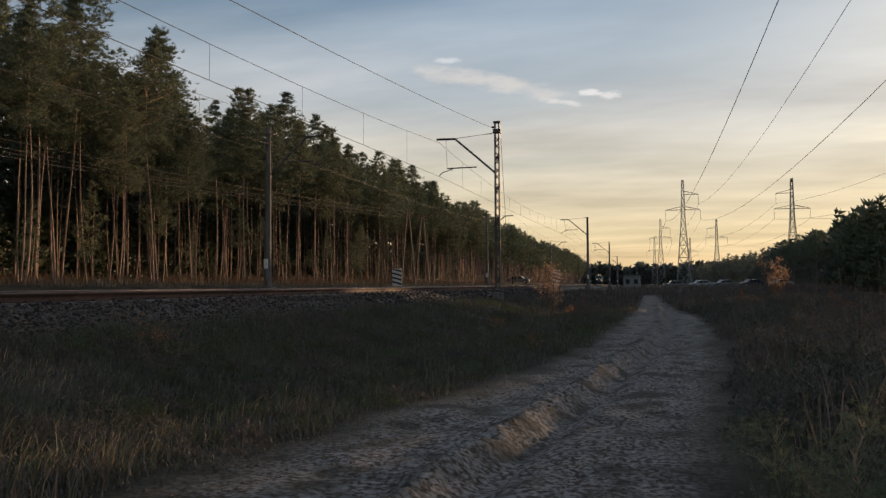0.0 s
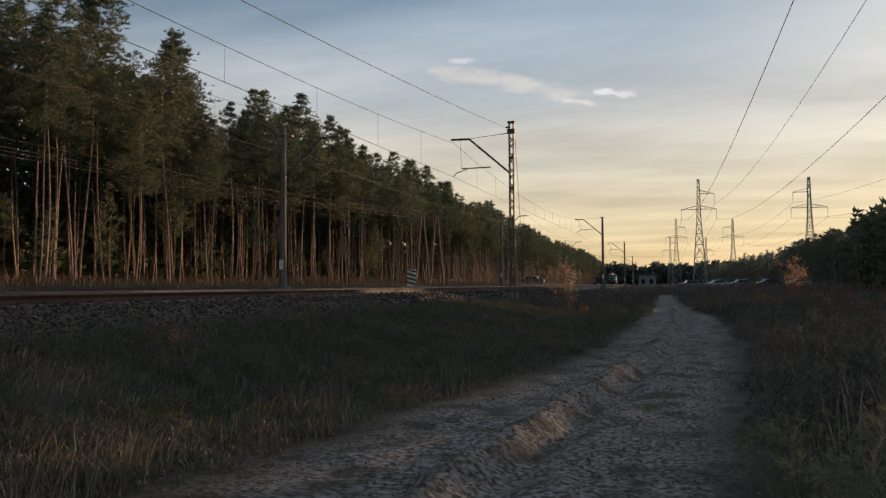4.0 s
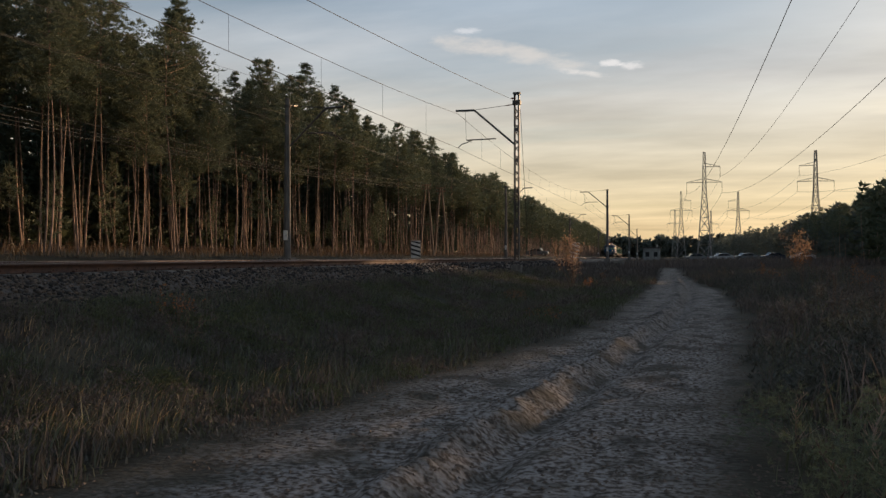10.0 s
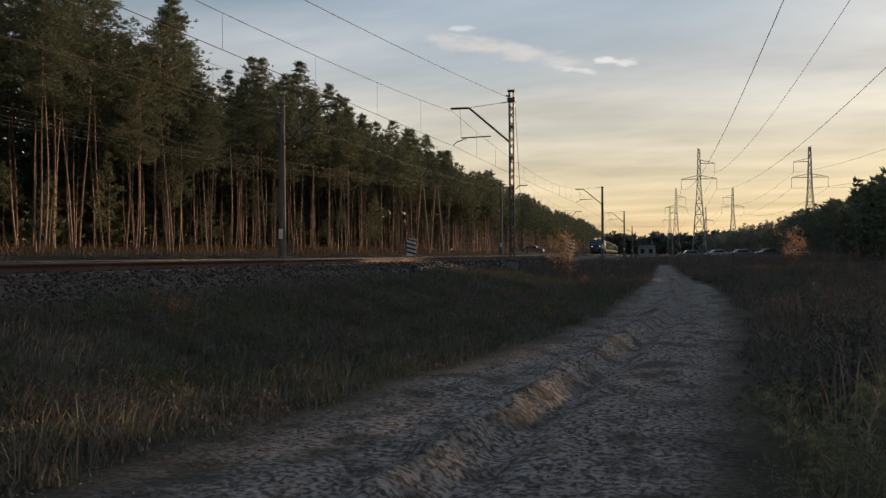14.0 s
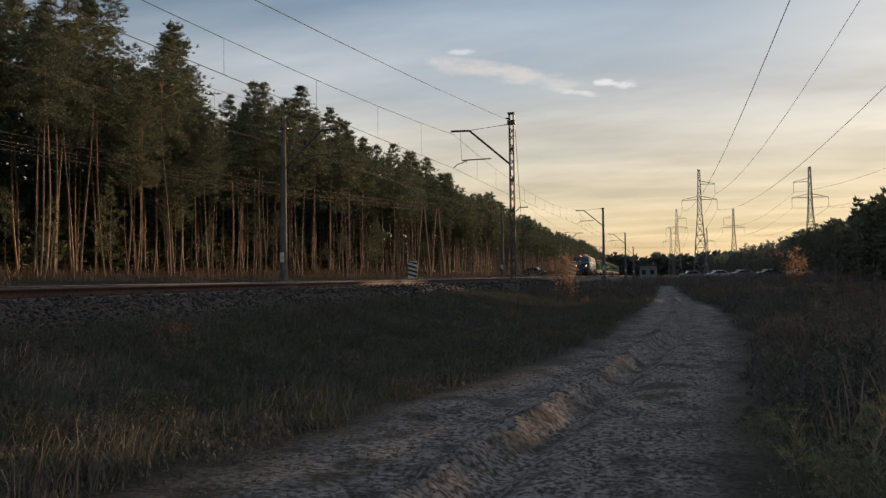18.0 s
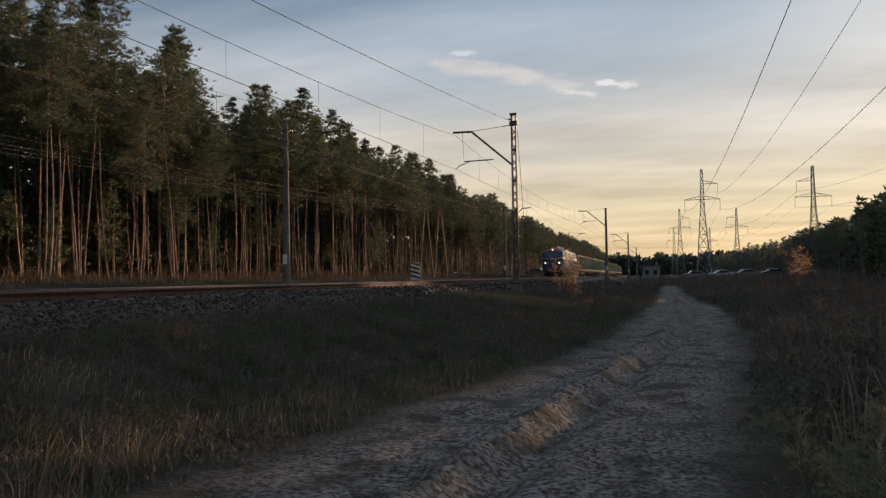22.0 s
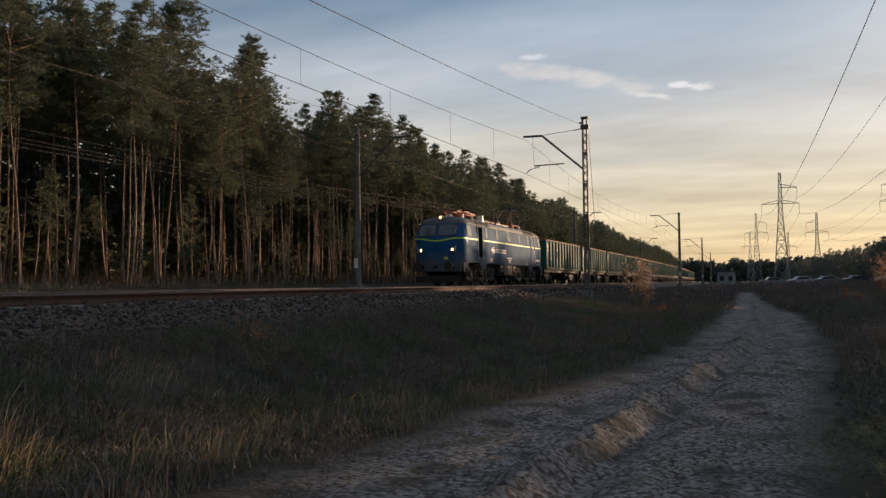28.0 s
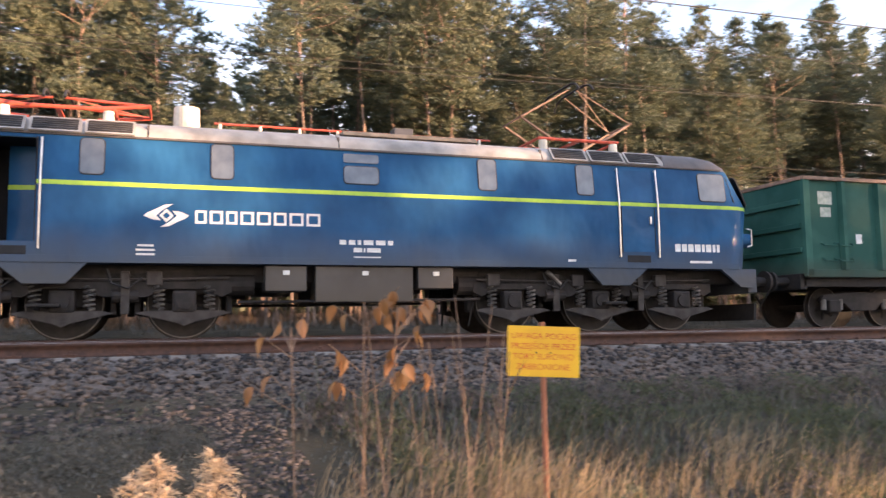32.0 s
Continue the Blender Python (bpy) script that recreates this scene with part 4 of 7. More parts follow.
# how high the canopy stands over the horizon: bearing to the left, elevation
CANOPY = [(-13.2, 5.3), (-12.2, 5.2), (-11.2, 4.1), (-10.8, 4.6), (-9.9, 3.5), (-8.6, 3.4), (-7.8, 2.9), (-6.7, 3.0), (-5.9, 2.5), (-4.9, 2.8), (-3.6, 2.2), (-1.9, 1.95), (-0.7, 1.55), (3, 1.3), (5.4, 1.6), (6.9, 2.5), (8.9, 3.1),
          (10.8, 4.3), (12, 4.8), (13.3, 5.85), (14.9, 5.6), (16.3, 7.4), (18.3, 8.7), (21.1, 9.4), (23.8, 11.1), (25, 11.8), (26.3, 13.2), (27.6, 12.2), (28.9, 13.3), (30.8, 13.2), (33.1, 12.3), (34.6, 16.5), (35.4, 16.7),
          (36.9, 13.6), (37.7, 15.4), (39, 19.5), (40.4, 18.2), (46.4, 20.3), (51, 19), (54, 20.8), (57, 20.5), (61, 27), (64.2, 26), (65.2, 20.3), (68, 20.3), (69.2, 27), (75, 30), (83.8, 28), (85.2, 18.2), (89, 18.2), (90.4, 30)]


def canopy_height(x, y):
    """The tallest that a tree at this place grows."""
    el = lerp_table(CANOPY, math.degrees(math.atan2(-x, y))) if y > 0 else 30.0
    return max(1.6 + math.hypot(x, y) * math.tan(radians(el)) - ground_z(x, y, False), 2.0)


def build_forests():
    rng = random.Random(8)
    # counted trees along the forest edge
    for row, (lat, step, top) in enumerate(((25.4, 2.9, 13.6), (27.4, 2.4, 14.2), (29.6, 2.4, 14.2), (32.0, 2.5, 14.0), (35.0, 2.7, 14.0), (38.2, 3.0, 14.0))):
        y = -17.0 + row * 0.9
        while y < (118 if row < 3 else 100):
            yy, ll = y + rng.uniform(-0.9, 0.9), lat + rng.uniform(-1.0, 1.0)
            k = rng.randrange(6)
            x = track_x(ll, yy)
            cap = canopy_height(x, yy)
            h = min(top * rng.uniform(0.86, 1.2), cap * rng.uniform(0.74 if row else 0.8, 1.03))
            plant_pine(k + (0 if yy < 46 and row < 2 else 7), x, yy, h, rng.uniform(0, 360))
            y += step * rng.uniform(0.7, 1.3)
    # trees that stand out over the canopy
    for bearing, lat, kind in ((34.9, 27.5, 3), (39.0, 27.0, 1), (26.3, 27.5, 5), (28.9, 26.8, 4), (23.8, 27.0, 0), (18.6, 27.2, 8), (13.3, 27.0, 10), (46.4, 27.0, 2), (53.8, 26.5, 6), (60.5, 26.0, 1), (42.0, 26.6, 4), (64.6, 26.4, 0), (71.5, 25.8, 3), (77.5, 26.4, 4)):
        y = 20.0
        for _ in range(40):
            y = 0.5 * y + 0.5 * (lat + bend(y)) / math.tan(radians(bearing))
        x = track_x(lat, y)
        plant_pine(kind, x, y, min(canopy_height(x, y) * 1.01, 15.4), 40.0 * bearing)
    # young trees among the edge row
    for k in range(26):
        yy = -12 + 95 * (k + rng.random()) / 26
        plant_pine(7 + rng.choice((6, 3)), track_x(rng.uniform(24.3, 29.0), yy), yy, rng.uniform(2.6, 6.0), rng.uniform(0, 360))
    def tall(x, y, lo, hi):
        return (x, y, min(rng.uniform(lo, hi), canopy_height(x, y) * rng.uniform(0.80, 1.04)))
    spots = []
    y = 98.0
    while y < 420:
        for lat in (25.6, 27.6, 30, 33, 37):
            spots.append(tall(track_x(lat + rng.uniform(-1.2, 1.2), y), y + rng.uniform(-1.4, 1.4), 12.0, 14.6))
        y += 2.6 if y < 180 else 3.6
    far_trees("pine_forest_along_the_line", "dense green pine forest along the far stretch of line", spots, 12, None, M_NEEDLE)
    spots = []
    y = -22.0
    while y < 130:
        for lat in (41, 44, 47.5, 51, 56):
            spots.append(tall(track_x(lat + rng.uniform(-1.5, 1.5), y), y + rng.uniform(-1.4, 1.4), 12.0, 14.5))
        y += 3.2
    far_trees("deep_pine_forest", "dense dark pine forest behind the edge trees", spots, 2)
    spots = []
    y = -40.0
    while y < 430:
        for lat in (44, 49, 54, 61):
            spots.append(tall(track_x(lat + rng.uniform(-2.5, 2.5), y), y + rng.uniform(-2.0, 2.0), 8.5, 12.5))
        y += 2.5 if y < 120 else 6.5
    for k in range(260):
        y = -30 + 190 * rng.random()
        spots.append((track_x(rng.uniform(39, 48), y), y, rng.uniform(3.0, 7.0)))
    for k in range(230):
        y = -12 + 140 * rng.random()
        spots.append((track_x(rng.uniform(50, 78), y), y, rng.uniform(3.0, 5.5)))
    hedge = []
    for k in range(250):
        yy = -20 + 0.95 * k
        hedge.append(tall(track_x(rng.uniform(80, 92), yy), yy, 8.5, 12.0))
        if k % 2:
            hedge.append(tall(track_x(rng.uniform(64, 74), yy), yy, 6.0, 9.0))
    far_trees("forest_understorey", "dark bushy young conifers deep in the forest", spots, 5, LOW_PINES)
    far_trees("deep_forest_thicket", "dark conifer thicket closing the depth of the forest", hedge, 15, HEDGE_PINES)
    hedge = []
    # bushy pines by the field on the sunny side of the road, mostly unseen, added to cast shade; a gap of bare stems
    # lets the low sun through
    spots, stems = [], []
    y = 24.0
    while y < 108:
        for x in (20.5, 23.5, 26.5):
            s = y - 1.6 * (x - 20.5)
            if 36.5 < s < 43.6:
                if rng.random() < 0.42:
                    stems.append((x + rng.uniform(-1.2, 1.2), y + rng.uniform(-0.7, 0.7), rng.uniform(10.4, 11.6)))
                if 39.8 < s < 41.7 and rng.random() < 0.9:
                    spots.append((x + rng.uniform(-1.0, 1.0), y + rng.uniform(-0.6, 0.6), rng.uniform(4.6, 5.0)))
                continue
            # unseen stems whose crowns keep sun off the ballast and locomotive
            if 44.6 < s < 46.3 or 49.2 < s < 54.5:
                for k in range(2):
                    stems.append((x + rng.uniform(-1.4, 1.4), y + rng.uniform(-0.6, 0.6), rng.uniform(11.2, 12.0)))
            low = 34.6 < s < 54 or 79 < s < 85.5
            top = (4.0 if s < 40 else 5.5 if s < 44.8 else 4.65 if s < 51 else 4.9 if s < 60 else 2.2) if low else 11.8 if 62 < y < 78 else 9.2
            if rng.random() < (1.0 if low else 0.9):
                spots.append((x + rng.uniform(-1.2, 1.2), y + rng.uniform(-0.7, 0.7), top * (rng.uniform(0.90, 1.02) if top < 7 else rng.uniform(0.82, 1.08))))
        y += 1.4
    far_trees("field_edge_pines", "young bushy pines by the field, mostly unseen, set to shade the bank", spots, 6, LOW_PINES)
    far_trees("bare_stemmed_pines", "unseen tall pines with bare stems, added to dapple the low sun", stems, 26, [FAR_PINES[3]])
    # right-hand forest, less an invented gap along the sun's line that lights the bushes
    def in_sun_gap(x, y):
        return y > 98 and abs(x - 7.9 - 0.625 * (y - 62)) < 3.0
    for k in range(44):
        y = 100 + k * 2.7
        x = 21.5 + 0.035 * (y - 100) + rng.uniform(-1.5, 5.0)
        if in_sun_gap(x, y):
            continue
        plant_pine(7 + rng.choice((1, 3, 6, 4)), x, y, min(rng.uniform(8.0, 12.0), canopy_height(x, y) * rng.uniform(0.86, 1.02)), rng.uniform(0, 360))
    spots = []
    for k in range(330):
        y = 108 + 420 * rng.random() ** 1.1
        edge = 24.5 if y < 205 else 27.5 - (y - 205) * 0.045
        spots.append(tall(edge + 2 + rng.random() ** 1.3 * 36, y, 9.0, 13.0))
    far_trees("far_pine_forest", "dark pine forest across the clearing", [p for p in spots if not in_sun_gap(*p[:2])], 3, None, M_NEEDLE_HAZED)
    spots = []
    y = 106.0
    while y < 515:
        edge = 23.5 if y < 205 else 27.0 - (y - 205) * 0.045
        for k in range(3):
            spots.append(tall(edge + rng.uniform(0, 4.5), y + rng.uniform(-1, 1), 6.0, 10.5))
        y += 2.0 if y < 260 else 3.4
    for k in range(230):
        y = 110 + 400 * rng.random()
        edge = 24.0 if y < 205 else 27.0 - (y - 205) * 0.045
        spots.append((edge + rng.random() * 10, y, rng.uniform(2.5, 5.5)))
    for k in range(230):
        hedge.append(tall(-170 + 1.2 * k + rng.uniform(-0.7, 0.7), 545 + rng.uniform(0, 14), 10, 15))
    for k in range(200):
        hedge.append(tall(-170 + 290 * rng.random(), 560 + 60 * rng.random(), 11, 16))
    far_trees("far_understorey", "dark bushy young trees across the clearing", [p for p in spots if not in_sun_gap(*p[:2])], 9, LOW_PINES, M_NEEDLE_HAZED)
    far_trees("distant_forest", "distant dark forest along the horizon", hedge, 16, HEDGE_PINES, M_NEEDLE_HAZED)


build_forests()


# ---- grass, heath and dry stalks ----
def blades(name, label, category, spots, mat, seed, width=0.012, lean=0.5, wind=0.0, far=False):
    """Thin arching blades; spots: x, y, z, height. wind: how far they all lean one way; far: plain pointed blades."""
    rng = np.random.default_rng(seed)
    P = np.array(spots, dtype=np.float32)
    n = len(P)
    a = rng.uniform(0, 6.2832, n)
    d = np.stack([np.cos(a) + wind * 0.5, np.sin(a) + wind, np.zeros(n)], 1)
    d /= np.linalg.norm(d, axis=1)[:, None] + 1e-6
    w = np.stack([-np.sin(a), np.cos(a), np.zeros(n)], 1)
    ln = lean * rng.uniform(0.2, 1.0, n)[:, None]
    h = P[:, 3:4]
    wd = width * rng.uniform(0.6, 1.4, n)[:, None]
    base, up = P[:, :3], np.array([0, 0, 1.0])
    def along(f):
        return base + up * h * (f - 0.42 * ln * f ** 2.6) + d * h * ln * 0.85 * f ** 1.9
    m1, m2, tip = along(0.42), along(0.75), along(1.0)
    if far:
        V = np.stack([base - w * wd, base + w * wd, tip], 1).reshape(-1, 3)
        return tagged(new(name, tri_mesh(name, V, np.arange(len(V)).reshape(-1, 3), mat)), label, category, kind="stuff")
    V = np.stack([base - w * wd, base + w * wd, m1 + w * wd * 0.85, m1 - w * wd * 0.85, m2 + w * wd * 0.6, m2 - w * wd * 0.6, tip], 1).reshape(-1, 3)
    k = (np.arange(n) * 7)[:, None]
    F = np.concatenate([k + np.array([q]) for q in ([0, 1, 2], [0, 2, 3], [3, 2, 4], [3, 4, 5], [5, 4, 6])])
    return tagged(new(name, tri_mesh(name, V, F, mat)), label, category, kind="stuff")


def hummocks(name, label, category, spots, mat, seed, leaf=0.035):
    """Low springy mounds of small leaves and sprigs; spots: x, y, radius, height."""
    rng = np.random.default_rng(seed)
    V = []
    for x, y, r, h in spots:
        far = 1.0 if y < 11 else 1.45
        n = int((170 + 900 * r) / far ** 2)
        a, q = rng.uniform(0, 6.2832, n), np.sqrt(rng.random(n))
        lump = 0.75 + 0.35 * np.sin(a * 3 + rng.uniform(0, 6)) * q
        px, py = x + r * q * np.cos(a), y + r * q * np.sin(a)
        z0 = ground_z(x, y)
        pz = z0 - 0.03 + h * lump * (1 - q ** 2.2) * rng.uniform(0.45, 1.1, n)
        c = np.stack([px, py, pz], 1)
        d = rng.normal(0, 1, (n, 3)); d[:, 2] = np.abs(d[:, 2]) + 0.5
        d /= np.linalg.norm(d, axis=1)[:, None]
        u = np.cross(d, rng.normal(0, 1, (n, 3))); u /= np.linalg.norm(u, axis=1)[:, None] + 1e-6
        s = leaf * far * rng.uniform(0.6, 1.9, (n, 1))
        V.append(np.stack([c - u * s * 0.30, c + u * s * 0.30, c + d * s * 1.7], 1).reshape(-1, 3))
    V = np.concatenate(V)
    return tagged(new(name, tri_mesh(name, V, np.arange(len(V)).reshape(-1, 3), mat)), label, category, kind="stuff")


M_GRASS_DRY = leaf_material("dry_straw_grass", (0.22, 0.175, 0.125), (0.085, 0.068, 0.050), through=0.4)
M_GRASS_GREEN = leaf_material("dull_green_grass", (0.140, 0.142, 0.075), (0.045, 0.052, 0.032), through=0.35)
M_GRASS_TAN = leaf_material("pale_tan_grass", (0.54, 0.37, 0.19), (0.22, 0.155, 0.085), through=0.5)
M_LITTER = leaf_material("brown_green_litter", (0.155, 0.138, 0.108), (0.048, 0.052, 0.040), through=0.3)
M_MOSS = leaf_material("moss_and_bilberry", (0.115, 0.125, 0.050), (0.040, 0.048, 0.024), through=0.3)
M_BRACKEN = leaf_material("dry_bracken", (0.20, 0.125, 0.07), (0.07, 0.05, 0.032), through=0.35)
M_HEATH = leaf_material("brown_heath", (0.182, 0.138, 0.112), (0.062, 0.053, 0.046), through=0.3)


def build_grass():
    rng = random.Random(21)
    def clump_field(n, x0, x1, y0, y1, per, h0, h1, spread, keep, power=1.5, patch=-0.05):
        out = []
        for i in range(n):
            x, y = rng.uniform(x0, x1), y0 + (y1 - y0) * rng.random() ** power
            if not keep(x, y) or noise.noise((x * 0.55 + h1 * 9, y * 0.45, per)) < patch:
                continue
            tussock = 0.8 + 1.1 * max(0.0, noise.noise((x * 0.75, y * 0.55, 9.0)) + 0.08)
            for k in range(per):
                a, r = rng.uniform(0, 6.28), spread * rng.random() ** 0.6
                px, py = x + r * math.cos(a), y + r * math.sin(a)
                out.append((px, py, ground_z(px, py, y < 60) - 0.02, rng.uniform(h0, h1) * tussock))
        return out
    def cover(x, y):
        return -8.75 < x + bend(y) and x < lerp_table(ROAD_L, y) + 0.1 and y > 0.62 + 0.2 * noise.noise((x, y, 3))
    def left(x, y):
        u = x + bend(y)
        spill = -0.5 < y + 0.4 * noise.noise((x, y, 1)) < 1.2 and u > -9.2 + 0.0 * y
        if y < 0.4 and noise.noise((x * 1.3, y * 1.3, 5)) < 0.35:
            return False
        return -8.9 < u and x < lerp_table(ROAD_L, y) + 0.1 * noise.noise((x, y, 0)) and not spill
    def right(x, y):
        return x > lerp_table(ROAD_R, y) + 0.25
    blades("ground_litter", "low brown and green litter and moss on the bank", "litter", clump_field(5200, -9.0, -2.0, -3.5, 22, 8, 0.03, 0.14, 0.28, cover, 1.6, -9), M_LITTER, 11, 0.011, 0.9)
    blades("grass", "dull green and olive grass on the bank", "grass", clump_field(4600, -9.3, -2.0, -6, 55, 12, 0.10, 0.40, 0.26, left, 1.5, -0.42), M_GRASS_GREEN, 1, 0.0045, 1.1, 0.5)
    blades("short_grass", "short dull grass and moss between the tussocks", "grass", clump_field(3000, -9.2, -2.0, 1, 30, 9, 0.05, 0.20, 0.30, left, 1.5, -9), M_GRASS_GREEN, 14, 0.006, 1.0, 0.3)
    blades("dry_grass", "straw-coloured dry grass on the bank", "grass", clump_field(1100, -9.0, -2.2, -4, 40, 10, 0.18, 0.56, 0.16, left, 1.5, 0.10), M_GRASS_DRY, 2, 0.0034, 1.1, 0.7)
    blades("heath", "rust-brown heath and weeds on the bank", "heath", clump_field(3000, -9.2, -1.8, -2, 70, 12, 0.06, 0.30, 0.3, left, 1.5, -0.2), M_HEATH, 3, 0.008, 0.8)
    blades("verge_grass", "dark green and brown weeds on the road verge", "grass", clump_field(3000, 0.3, 9, 2, 70, 12, 0.14, 0.55, 0.3, right, 1.5, -0.2), M_GRASS_GREEN, 4, 0.006, 1.0, 0.3)
    blades("verge_heath", "dark brown heath along the road verge", "heath", clump_field(2600, 0.3, 12, 5, 95, 12, 0.15, 0.75, 0.35, right), M_HEATH, 5, 0.007, 0.7)
    def mounds(n, x0, x1, y0, y1, r0, r1, h0, h1, keep, patch):
        out = []
        for i in range(n):
            x, y = rng.uniform(x0, x1), y0 + (y1 - y0) * rng.random() ** 1.5
            if keep(x, y) and noise.noise((x * 0.6 + 31 * patch, y * 0.4, patch * 7)) > -0.05:
                out.append((x, y, rng.uniform(r0, r1), rng.uniform(h0, h1)))
        return out
    hummocks("heather", "dark brown springy heather mounds on the bank", "heather", mounds(620, -9.0, -2.2, 1, 48, 0.18, 0.55, 0.14, 0.42, left, 1.0), M_HEATH, 31, 0.018)
    hummocks("moss", "dark green moss and bilberry mounds on the bank", "moss", mounds(900, -9.0, -2.2, 0, 40, 0.18, 0.6, 0.10, 0.32, left, 2.0), M_MOSS, 32, 0.017)
    def by_spill(x, y):
        return -8.3 < x < -4.2 and y < -0.25
    hummocks("bank_brush", "low dark brown brush beside the spilled gravel", "brush", mounds(420, -8.3, -4.0, -4.0, -0.2, 0.15, 0.4, 0.08, 0.22, by_spill, 5.0), M_LITTER, 35, 0.016)
    hummocks("verge_brush", "dark tangled brush on the road verge", "brush", mounds(620, 0.8, 11, 9, 70, 0.3, 0.7, 0.30, 0.85, right, 3.0), M_LITTER, 33, 0.026)
    hummocks("verge_heather", "rust-brown heather on the road verge", "heather", mounds(520, 0.9, 11, 8, 70, 0.25, 0.6, 0.25, 0.7, right, 4.0), M_HEATH, 34, 0.024)
    def beside_sign(x, y):
        return left(x, y) and x + bend(y) > -7.4 and -x > 1.15 * y and y + 0.45 > 0.14 * (-x - 0.46)
    def along_bank(x, y):
        return left(x, y) and x + bend(y) > -8.3 and x < -5.0 + 0.1 * y
    tan = clump_field(430, -7.8, -3.8, 0.4, 6.0, 6, 0.24, 0.66, 0.24, beside_sign, 1.0, -0.05)
    tan += clump_field(300, -8.3, -4.6, 2.6, 10, 5, 0.12, 0.38, 0.26, along_bank, 1.3, 0.05)
    def by_stalks(x, y):
        return x + bend(y) > -7.2 and y > 0.55 and -x > 2.0 * y
    tan += clump_field(200, -6.6, -3.9, 0.5, 2.6, 8, 0.25, 0.72, 0.16, by_stalks, 1.0, -0.3)
    blades("tall_grass", "tall pale tan grass lit by the low sun", "grass", tan, M_GRASS_TAN, 8, 0.0030, 1.25, 0.9)
    def far_bank(x, y):
        return x + bend(y) > -9.0 and not lerp_table(ROAD_L, y) - 0.1 < x < lerp_table(ROAD_R, y) + 0.2
    blades("far_heath", "dark brown heath on both sides of the far road", "heath", clump_field(3000, -10, 18, 44, 112, 8, 0.20, 0.55, 0.55, far_bank, 1.0, -0.6), M_HEATH, 13, 0.028, 0.7, far=True)
    def far_brush(x, y):
        return x + bend(y) > -9.0
    blades("far_brush", "dark brown brush across the end of the sand road", "brush", clump_field(1900, -8, 34, 97, 146, 8, 0.5, 1.15, 0.6, far_brush, 1.0, -0.9), M_HEATH, 12, 0.062, 0.6, far=True)
    def back(x, y):
        u = x + bend(y)
        return u < -19.4
    blades("forest_edge_weeds", "brown and green undergrowth along the forest edge", "undergrowth", clump_field(4200, -30, -19.2, -30, 120, 11, 0.10, 0.42, 0.5, back, 1.0), M_LITTER, 6, 0.017, 0.8, far=True)
    blades("bracken", "rust-brown bracken under the pines", "bracken", clump_field(2200, -44, -24, -20, 120, 10, 0.3, 1.0, 0.6, back, 1.0, 0.0), M_BRACKEN, 7, 0.036, 0.8, far=True)


build_grass()


